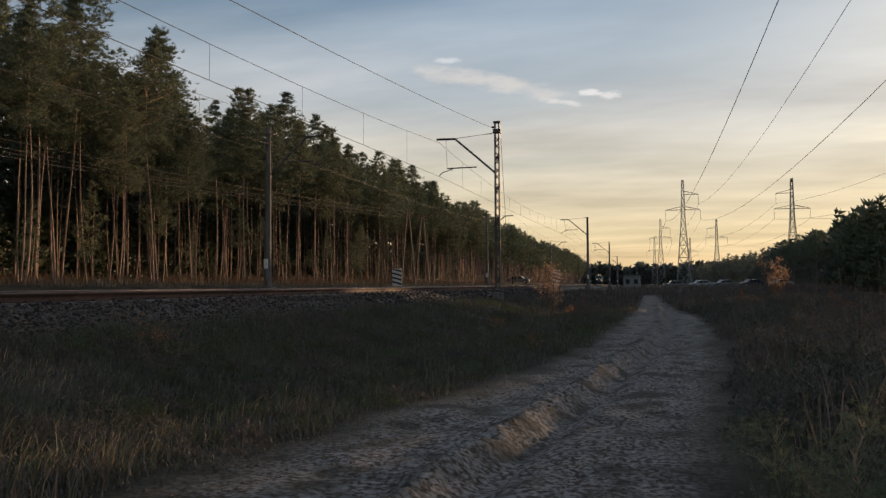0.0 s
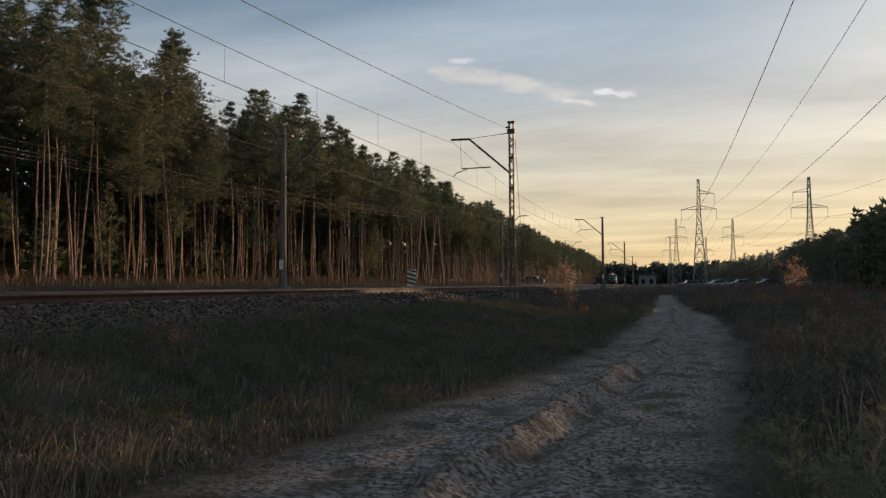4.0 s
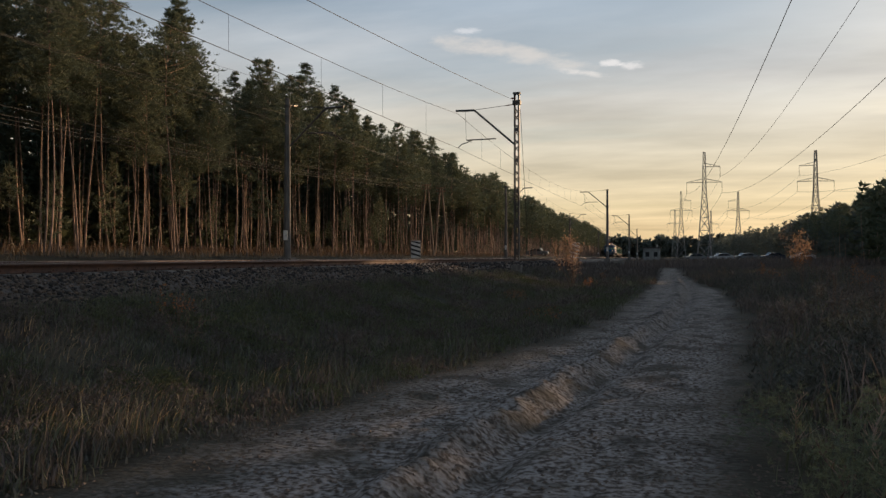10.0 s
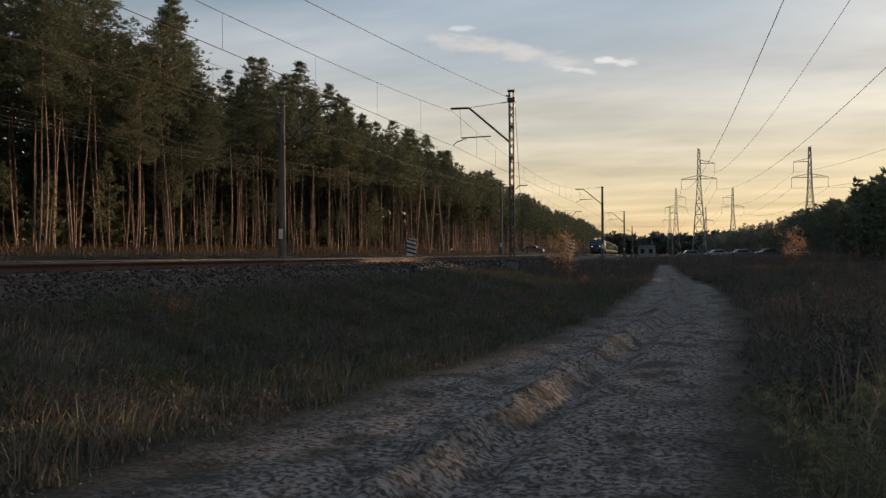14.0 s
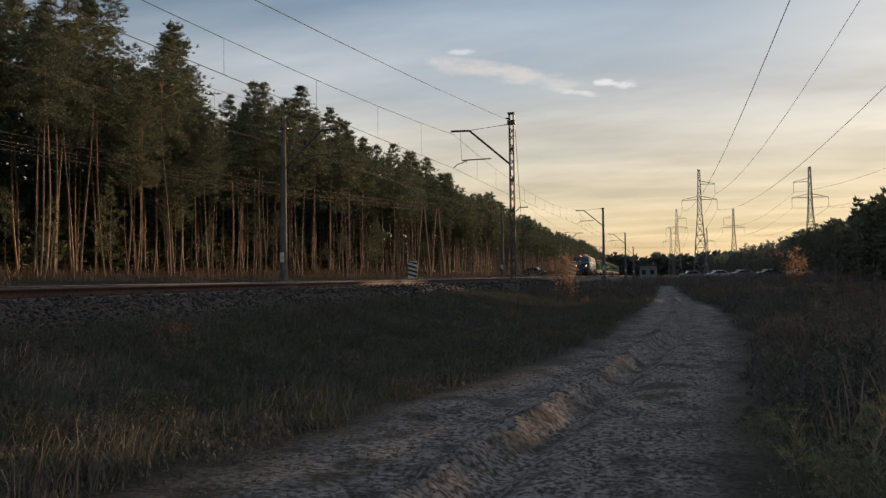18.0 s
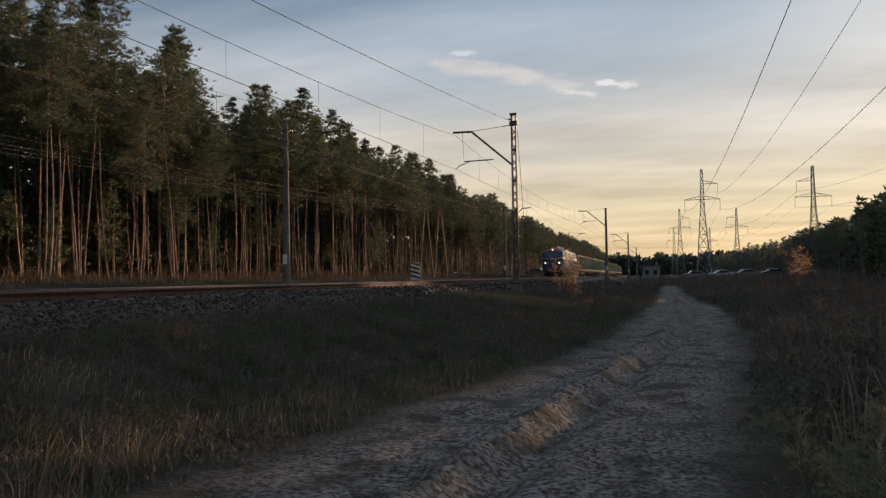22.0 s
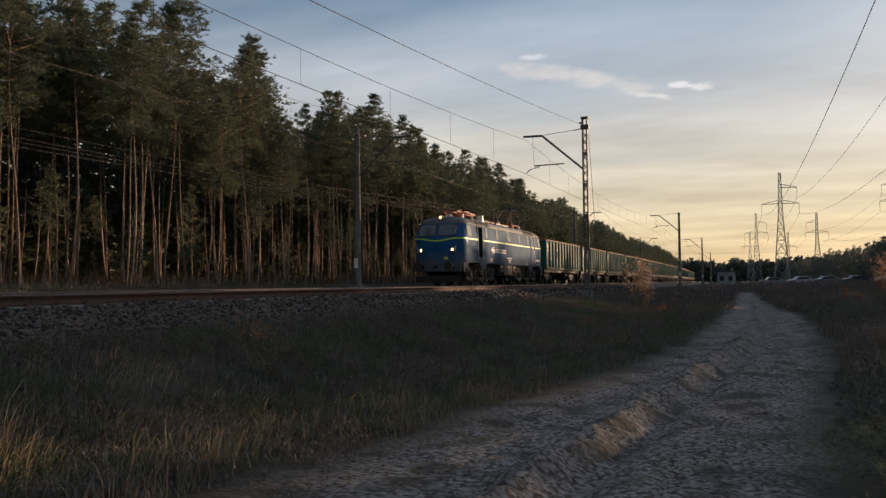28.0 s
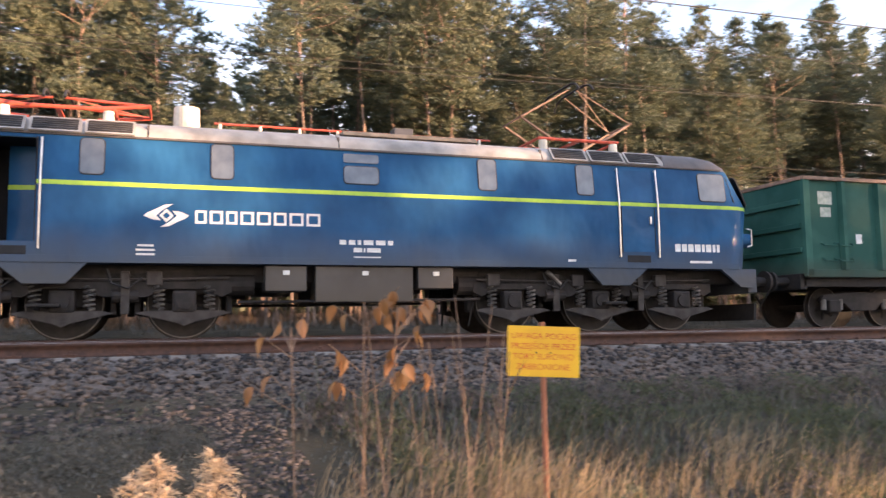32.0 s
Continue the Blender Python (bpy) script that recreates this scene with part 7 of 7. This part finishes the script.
def build_sign():
    x, y = -6.18, 2.26
    z = ground_z(x, y, False)
    yaw = 72.0
    t = thing("warning_sign", "yellow enamel warning sign with red lettering on a rusty post", "sign", at=pose(x, y, 0, 0, 0, yaw))
    part("post", rodded((0, 0.03, z - 0.3), (0, 0.03, 1.63), 0.022, n=12), M_POST, t)
    board = part("board", plate(0.555, 0.385, 0.008, 0.012), M_SIGN, t, at=pose(0, 0.0, 1.405, 90, 2.5, 0))
    for k, line in enumerate(("UWAGA POCIĄG", "PRZEJŚCIE PRZEZ", "TORY SUROWO", "ZABRONIONE")):
        words(line, 0.064, M_SIGNTEXT, board, pose(0, 0.095 - 0.078 * k, 0.0085))
    for s in (-0.055, 0.055):
        part("bolt", rodded((s, -0.01, 0.006), (s, -0.01, 0.013), 0.007, n=8), M_BLACK, board)


build_sign()


def stalks(spots, name, label, r=0.004, mat=None, lean=0.12, seed=3, category="stalk", group="dry stalks"):
    rng = random.Random(seed)
    for x, y, h in spots:
        z = ground_z(x, y, False)
        t = thing(name, label, category, group, at=pose(x, y, z - 0.05))
        a = rng.uniform(0, 6.28)
        pts = [Vector((math.cos(a) * lean * h * (i / 6) ** 1.6 + rng.uniform(-0.008, 0.008), math.sin(a) * lean * h * (i / 6) ** 1.6 + rng.uniform(-0.008, 0.008), h * i / 6)) for i in range(7)]
        part("stem", wire_bm(pts, r * 0.8, 5), mat or M_TWIG, t)
        bm = bmesh.new()
        for k in range(rng.randint(1, 3)):
            p = pts[rng.randint(3, 5)]
            b = rng.uniform(0, 6.28)
            rod(bm, p, p + Vector((math.cos(b) * 0.1, math.sin(b) * 0.1, 0.16)) * rng.uniform(0.5, 1.3), r * 0.7, r * 0.3, n=4)
        part("side_shoot", bm, mat or M_TWIG, t)


SPOT = []
for az_deg, d, h in ((70.6, 4.6, 1.66), (70.0, 4.7, 1.72), (71.2, 4.5, 1.45), (68.3, 4.9, 1.50), (68.6, 4.8, 1.38), (72.6, 4.4, 1.25), (74.0, 4.6, 1.15), (73.2, 4.9, 1.30), (75.5, 4.3, 1.05), (68.9, 4.2, 1.1), (69.3, 5.2, 1.2), (76.8, 4.6, 1.2), (71.8, 4.1, 1.0), (69.6, 4.9, 1.5), (72.2, 5.4, 1.42), (77.8, 4.9, 1.3)):
    x, y = beside(az_deg, d)
    SPOT.append((x, y, h - ground_z(x, y, False) + 0.12))
stalks(SPOT, "dry_stalk", "tall thin dry brown weed stalk beside the sign", r=0.0044, lean=0.10)


def leaf_mesh(name, L, W, curl, mat):
    """A pointed, folded and curled leaf."""
    V, F = [], []
    n = 5
    for i in range(n + 1):
        f = i / n
        w = W * math.sin(math.pi * min(f * 0.92 + 0.06, 1.0)) * (1 - 0.25 * f)
        drop = -curl * L * f * f
        V += [(-w / 2, f * L, drop + w * 0.25), (0, f * L, drop), (w / 2, f * L, drop + w * 0.25)]
    for i in range(n):
        for j in (0, 1):
            k = i * 3 + j
            F.append((k, k + 1, k + 4, k + 3))
    return mesh_from(name, V, F, mat, smooth=True)


LEAVES = [leaf_mesh("leaf", 0.105, 0.072, 0.5, M_LEAF), leaf_mesh("leaf", 0.085, 0.060, 0.8, M_LEAF)]


def sapling(x, y, h, seed, n=16):
    rng = random.Random(seed)
    z = ground_z(x, y, False)
    t = thing("sapling", "young sapling with drooping orange and olive autumn leaves", "sapling", "saplings", at=pose(x, y, z - 0.05))
    top = Vector((rng.uniform(-0.15, 0.15), rng.uniform(-0.15, 0.15), h))
    part("stem", wire_bm([(0, 0, 0), tuple(top * 0.5 + Vector((0.03, 0.02, 0))), tuple(top)], 0.0046, 5), M_TWIG, t)
    for k in range(5):
        p = top * rng.uniform(0.70, 0.97)
        a = rng.uniform(0, 6.28)
        q = p + Vector((math.cos(a) * 0.25, math.sin(a) * 0.25, 0.16)) * rng.uniform(0.6, 1.3)
        tw = part("twig", rodded(p, q, 0.0036, 0.0022, n=5), M_TWIG, t)
        for i in range(max(1, n // 5)):
            c = p.lerp(q, rng.uniform(0.5, 1.0))
            part("leaf", rng.choice(LEAVES), None, tw, at=pose(*c, rng.uniform(-85, -35), rng.uniform(-30, 30), rng.uniform(0, 360)))


for az_deg, d, h, sd, n in ((78.4, 4.5, 1.80, 1, 15), (77.2, 4.5, 1.76, 2, 12), (82.5, 4.2, 1.66, 3, 5), (75.6, 4.6, 1.74, 4, 12)):
    x, y = beside(az_deg, d)
    sapling(x, y, h - ground_z(x, y, False), sd, n)


def reed(x, y, h, seed):
    """A reed with a feathery plume."""
    rng = np.random.default_rng(seed)
    z = ground_z(x, y, False)
    t = thing("reed", "dry reed with a pale feathery plume", "reed", "reeds", at=pose(x, y, z - 0.03))
    lean = rng.uniform(-0.12, 0.12, 2)
    top = np.array([lean[0], lean[1], h])
    part("stem", wire_bm([(0, 0, 0), tuple(top * 0.6), tuple(top)], 0.004, 5), M_TWIG, t)
    V = []
    for k in range(34):   # drooping side branches, thick with small spikelets
        f = (k + rng.random()) / 34
        c = top * (0.74 + 0.26 * f)
        a = rng.uniform(0, 6.28)
        L = (0.17 * (1.08 - f) ** 0.8 + 0.03) * rng.uniform(0.7, 1.2)
        out = np.array([math.cos(a), math.sin(a), 0.0])
        for i in range(13):
            g = (i + rng.random()) / 13
            p = c + out * L * g * 0.75 + np.array([0, 0, L * (0.85 * g - 0.75 * g * g)])
            d = out * 0.8 + rng.normal(0, 0.55, 3) + np.array([0, 0, 0.35 - 0.7 * g]); d /= np.linalg.norm(d)
            w = np.cross(d, rng.normal(0, 1, 3)); w /= np.linalg.norm(w)
            V += [p + w * 0.005, p - w * 0.005, p + d * 0.034 * rng.uniform(0.6, 1.3)]
    part("plume", tri_mesh("plume", V, np.arange(len(V)).reshape(-1, 3), M_PLUME), None, t)


for k, (az_deg, d, h) in enumerate(((90.2, 3.5, 0.98), (88.8, 3.55, 0.95), (91.8, 3.6, 0.88), (93.2, 3.5, 0.80), (87.6, 3.7, 0.98), (94.6, 3.4, 0.74), (90.8, 3.9, 0.9), (89.5, 3.3, 0.82), (96.2, 3.6, 0.75), (92.5, 3.2, 0.72))):
    reed(*beside(az_deg, d), h + 0.17, k)


# ---- bushes ----
def bush(x, y, h, w, leaves, mat, label, seed, leaf=0.07, stems=9):
    rng = np.random.default_rng(seed)
    z = ground_z(x, y, False)
    t = thing("bush", label, "bush", "bushes", at=pose(x, y, z - 0.05))
    tips = []
    for k in range(stems):
        a = rng.uniform(0, 6.28)
        q = Vector((math.cos(a) * w * 0.5 * rng.random(), math.sin(a) * w * 0.5 * rng.random(), h * rng.uniform(0.65, 1.0)))
        m_ = q * 0.5 + Vector((q.x * 0.15, q.y * 0.15, 0))
        bm = wire_bm([(0, 0, 0), m_ * 0.5, m_, m_.lerp(q, 0.5), q], 0.0045 * h, 5)
        tips.append((m_, q))
        for i in range(3):
            p = m_.lerp(q, rng.random())
            r = p + Vector(rng.normal(0, 1, 3)) * 0.12 * w + Vector((0, 0, 0.1 * h))
            rod(bm, p, r, 0.005, 0.002, n=4, caps=False)
            tips.append((p, r))
        part("stem", bm, M_TWIG, t)
    V = []
    for k in range(leaves):
        p, q = tips[rng.integers(len(tips))]
        c = np.array(p.lerp(q, rng.uniform(0.2, 1.05))) + rng.normal(0, 0.05 * w, 3)
        d = rng.normal(0, 1, 3); d[2] -= 0.3; d /= np.linalg.norm(d)
        u = np.cross(d, rng.normal(0, 1, 3)); u /= np.linalg.norm(u)
        s = leaf * rng.uniform(0.6, 1.2)
        V += [c, c + d * s * 0.5 + u * s * 0.3, c + d * s, c, c + d * s, c + d * s * 0.5 - u * s * 0.3]
    lv = part("foliage", tri_mesh("foliage", V, np.arange(len(V)).reshape(-1, 3), mat), None, t)
    tagged(lv, kind="stuff")


bush(-5.4, 40.0, 2.6, 2.4, 850, M_LEAF_BRIGHT, "bare bush with thin rusty orange leaves by the track", 1, 0.10, 14)
bush(7.3, 62.0, 3.1, 2.3, 850, M_LEAF_BRIGHT, "rusty orange autumn bush at the field edge", 2, 0.12, 14)
bush(8.2, 68.0, 1.3, 1.6, 500, M_LEAF_RED, "low rusty bush at the field edge", 3, 0.10)
bush(9.4, 74.0, 1.7, 1.6, 260, M_LEAF_RED, "bare brown bush at the field edge", 4, 0.10)
rb = random.Random(77)
for k in range(26):
    y = 12 + 40 * rb.random() ** 1.2
    x = lerp_table(ROAD_R, y) + 0.9 + rb.random() * (1.0 + y * 0.14)
    bush(x, y, rb.uniform(0.6, 1.25), rb.uniform(0.5, 1.1), rb.randint(60, 200), rb.choice((M_HEATH, M_GRASS_GREEN, M_LEAF_RED, M_LITTER)), "straggling dark bush with a few leaves on the verge", 100 + k, 0.06, 7)
for k in range(14):
    y = 9 + 40 * rb.random()
    x = lerp_table(ROAD_L, y) - 0.8 - rb.random() * 3.2
    bush(x, y, rb.uniform(0.35, 0.8), rb.uniform(0.5, 1.0), rb.randint(80, 220), rb.choice((M_LEAF_RED, M_GRASS_GREEN, M_HEATH)), "low rust-brown bush on the grassy bank", 200 + k, 0.05, 7)
# pine seedlings on the verge, close by
for k, (x, y, h) in enumerate(((0.75, 5.2, 0.55), (1.15, 5.6, 0.7), (1.6, 5.9, 0.8), (2.1, 6.3, 0.75), (1.35, 6.7, 0.6), (2.6, 6.9, 0.9), (1.0, 7.4, 0.5))):
    tv, tf, cv, cf = pine_mesh(300 + k, h, 0.05, 0.34, 26, 3, 5, 12, 0.055, sides=5, wide=0.035)
    t = thing("pine_seedling", "knee-high green pine seedling on the verge", "seedling", "pine seedlings", at=pose(x, y, ground_z(x, y, False) - 0.02))
    part("trunk", tri_mesh("seedling_trunk", tv * np.array([0.4, 0.4, 1]), tf, M_BARK), None, t)
    part("crown", tri_mesh("seedling_crown", cv, cf, M_NEEDLE), None, t)


# ---- striped boards by the line ----
def striped_board(x, y, z):
    t = thing("striped_board", "white trackside board with black diagonal stripes", "trackside board", "striped boards", at=pose(x, y, 0, 0, 0, math.degrees(math.atan2(-x, y)) * 0.5))
    bd = part("board", boxed(-0.36, 0.36, -0.02, 0.02, z + 0.02, z + 1.35, bevel=0.008), M_WHITE, t)
    for k in range(4):
        b = z + 0.08 + 0.33 * k
        out = [(-0.35, b + 0.20), (0.35, b), (0.35, b + 0.15), (-0.35, b + 0.35)]
        out = [(a, min(max(c, z + 0.03), z + 1.34)) for a, c in out]
        part("stripe", prism(out, -0.026, -0.021, axis="y"), M_BLACK, bd, "black diagonal stripe")
    for s in (-0.25, 0.25):
        part("post", rodded((s, 0.04, z - 1.0), (s, 0.04, z + 1.3), 0.03), M_STEEL, t)


striped_board(-20.15, 59.5, 1.50)
striped_board(-9.46, 71.5, 1.50)


# ---- level crossing far along the line ----
M_TARMAC = material("old_asphalt", (0.075, 0.072, 0.068), (0.04, 0.039, 0.038), scale=12, rough=0.9, bump=0.4)
M_CAR = [material("silver_car_paint", (0.24, 0.25, 0.26), (0.18, 0.185, 0.19), scale=2, rough=0.25, metal=0.3, bump=0.0),
         material("white_car_paint", (0.42, 0.42, 0.42), (0.34, 0.34, 0.34), scale=2, rough=0.25, bump=0.0),
         material("dark_car_paint", (0.06, 0.07, 0.09), (0.04, 0.045, 0.06), scale=2, rough=0.25, bump=0.0)]
M_HUT = material("pale_hut_render", (0.26, 0.26, 0.25), (0.18, 0.18, 0.17), scale=3, rough=0.85, bump=0.2)
CROSS_Y = 160.0
road = thing("crossing_road", "grey asphalt road up to the level crossing", "road", kind="structure")
for x0, x1, z0, z1 in ((-12.6, 60, RAIL - 0.12, 1.0), (-90, -20.6, 2.6, RAIL - 0.05)):
    V, F = [], []
    n = 24
    for i in range(n + 1):
        x = x0 + (x1 - x0) * i / n
        z = max(ground_z(x, CROSS_Y, False) + 0.06, (RAIL - 0.03) if abs(x + 16) < 8 else -9)
        yc = CROSS_Y + (0.32 * max(x - 2, 0))
        V += [(x, yc - 3, z), (x, yc + 3, z)]
    for i in range(n):
        F.append((2 * i, 2 * i + 2, 2 * i + 3, 2 * i + 1))
    part("carriageway", mesh_from("carriageway", V, F, M_TARMAC), None, road)
for lat in (NEAR, FAR):
    for o in (-1.15, 0.0, 1.15):
        w = 0.62 if o == 0 else 0.33
        for k in range(3):
            y0 = CROSS_Y - 3 + 2 * k
            xx = track_x(lat, y0) + o
            part("deck_slab", boxed(xx - w, xx + w, y0 + 0.02, y0 + 1.98, RAIL - 0.17, RAIL - 0.005, bevel=0.01), M_SLEEPER, road, "pale concrete crossing slab")


def car(x, y, yaw, paint, label):
    z = ground_z(x, y, False) + 0.06
    t = thing("car", label, "car", "waiting cars", at=pose(x, y, z, 0, 0, yaw))
    out = [(-2.15, 0.30), (-2.2, 0.62), (-2.05, 0.88), (-1.2, 0.96), (-0.55, 1.40), (0.85, 1.46), (1.65, 1.05), (2.1, 0.98), (2.18, 0.55), (2.12, 0.30)]
    bm = prism(out, -0.86, 0.86, axis="y", bevel=0.06)
    body = part("body", bm, M_CAR[paint], t)
    for s in (-1, 1):
        win = [(-1.02, 0.97), (-0.50, 1.33), (0.10, 1.37), (0.10, 0.97)]
        part("side_window", prism(win, min(s * 0.855, s * 0.872), max(s * 0.855, s * 0.872), axis="y"), M_SCREEN, body)
        win = [(0.18, 0.97), (0.18, 1.37), (0.80, 1.38), (1.42, 1.02)]
        part("side_window", prism(win, min(s * 0.855, s * 0.872), max(s * 0.855, s * 0.872), axis="y"), M_SCREEN, body)
        part("headlight", boxed(-2.21, -2.10, s * 0.62 - 0.16, s * 0.62 + 0.16, 0.60, 0.76, bevel=0.03), M_PANE, body)
        part("tail_light", boxed(2.08, 2.19, s * 0.66 - 0.12, s * 0.66 + 0.12, 0.66, 0.88, bevel=0.03), M_RED, body)
        for q in (-1.35, 1.33):
            wh = part("wheel", rodded((q, s * 0.70, 0.31), (q, s * 0.89, 0.31), 0.31, n=20), M_RUBBER, t)
            part("rim", rodded((q, s * 0.885, 0.31), (q, s * 0.9, 0.31), 0.19, n=14), M_CHROME, wh)
    m = Matrix.Translation((-0.87, 0, 1.17)) @ Matrix.Rotation(radians(-56), 4, "Y")
    part("windscreen", boxed(-0.36, 0.36, -0.72, 0.72, 0.035, 0.06, m=m), M_SCREEN, body)
    m = Matrix.Translation((1.25, 0, 1.24)) @ Matrix.Rotation(radians(27), 4, "Y")
    part("rear_window", boxed(-0.36, 0.36, -0.7, 0.7, 0.04, 0.06, m=m), M_SCREEN, body)


car(1.2, 159.5, 8, 0, "silver car waiting at the level crossing")
car(6.0, 161.3, 17, 1, "white car waiting in the crossing queue")
car(10.3, 162.6, 17, 0, "silver car waiting in the crossing queue")
car(15.2, 164.2, 17, 2, "dark car waiting in the crossing queue")
car(20.6, 165.9, 17, 1, "white car at the end of the crossing queue")
car(-28.5, 159.0, 180, 0, "silver car waiting beyond the tracks")


def hut(x, y):
    z = ground_z(x, y, False)
    t = thing("crossing_hut", "small grey crossing keeper's hut with a flat roof", "hut", at=pose(x, y, z))
    part("wall", boxed(-1.7, 1.7, -1.5, 1.5, -0.2, 2.9), M_HUT, t)
    part("roof", boxed(-1.95, 1.95, -1.75, 1.75, 2.9, 3.1, bevel=0.03), M_CABROOF, t)
    for q in (-0.85, 0.85):
        wd = part("window", boxed(q - 0.42, q + 0.42, -1.53, -1.49, 1.1, 2.1, bevel=0.01), M_STEEL, t)
        part("pane", boxed(q - 0.36, q + 0.36, -1.54, -1.525, 1.16, 2.04), M_DARKGAP, wd)
    part("chimney", boxed(0.9, 1.25, -0.2, 0.15, 3.1, 3.7, bevel=0.02), M_HUT, t)


hut(-7.4, 178.0)


def road_litter():
    """Clods, bark and leaf scraps trodden into the road."""
    rng = np.random.default_rng(77)
    V = []
    for i in range(9000):
        y = 2.2 + 20.0 * rng.random() ** 1.4
        x0, x1 = lerp_table(ROAD_L, y) - 0.2, lerp_table(ROAD_R, y) + 0.2
        f = rng.random() ** 1.6 if i % 3 else 1 - rng.random() ** 2 * 0.5
        x = x0 + (x1 - x0) * f
        if noise.noise((x * 1.2, y * 1.2, 3.0)) < -0.12:
            continue
        s = rng.uniform(0.010, 0.032)
        c = np.array([x, y, ground_z(x, y) + s * 0.05])
        a = rng.uniform(0, 6.28)
        e = np.array([math.cos(a), math.sin(a), rng.uniform(-0.15, 0.25)]) * s
        g = np.array([-math.sin(a), math.cos(a), rng.uniform(-0.15, 0.25)]) * s * rng.uniform(0.4, 0.9)
        t = c + np.array([0, 0, s * rng.uniform(0.3, 0.7)])
        p = [c - e, c - g, c + e, c + g]
        for k in range(4):
            V += [p[k], p[(k + 1) % 4], t]
    ob = new("road_litter", tri_mesh("road_litter", np.array(V), np.arange(len(V)).reshape(-1, 3), M_CLOD))
    tagged(ob, "dark clods and leaf scraps trodden into the sandy road", "litter", kind="stuff")


M_CLOD = leaf_material("earth_clod", (0.15, 0.105, 0.075), (0.030, 0.023, 0.018), through=0.0)
road_litter()


# ---- what moves: the train and its wheels ----
def motions():
    for ob, back in TRAIN:
        rows = []
        for i in range(65):
            t = i * 0.5
            y = front_y(t) + back
            slope = math.degrees(math.atan(2 * 0.96e-4 * max(y, 0)))
            rows.append((t, pose(track_x(FAR, y), y, RAIL, 0, 0, slope)))
        walk(ob, rows)
    for ob, r, at in ROLLERS:
        step = 2 if r > 0.5 else 1
        rows = []
        for k in range(0, 961, step):
            t = k / 30
            a = math.degrees((front_y(0) - front_y(t)) / r)
            rows.append((t, Matrix.Translation(at) @ Matrix.Rotation(radians(a % 360), 4, "X")))
        walk(ob, rows)


motions()
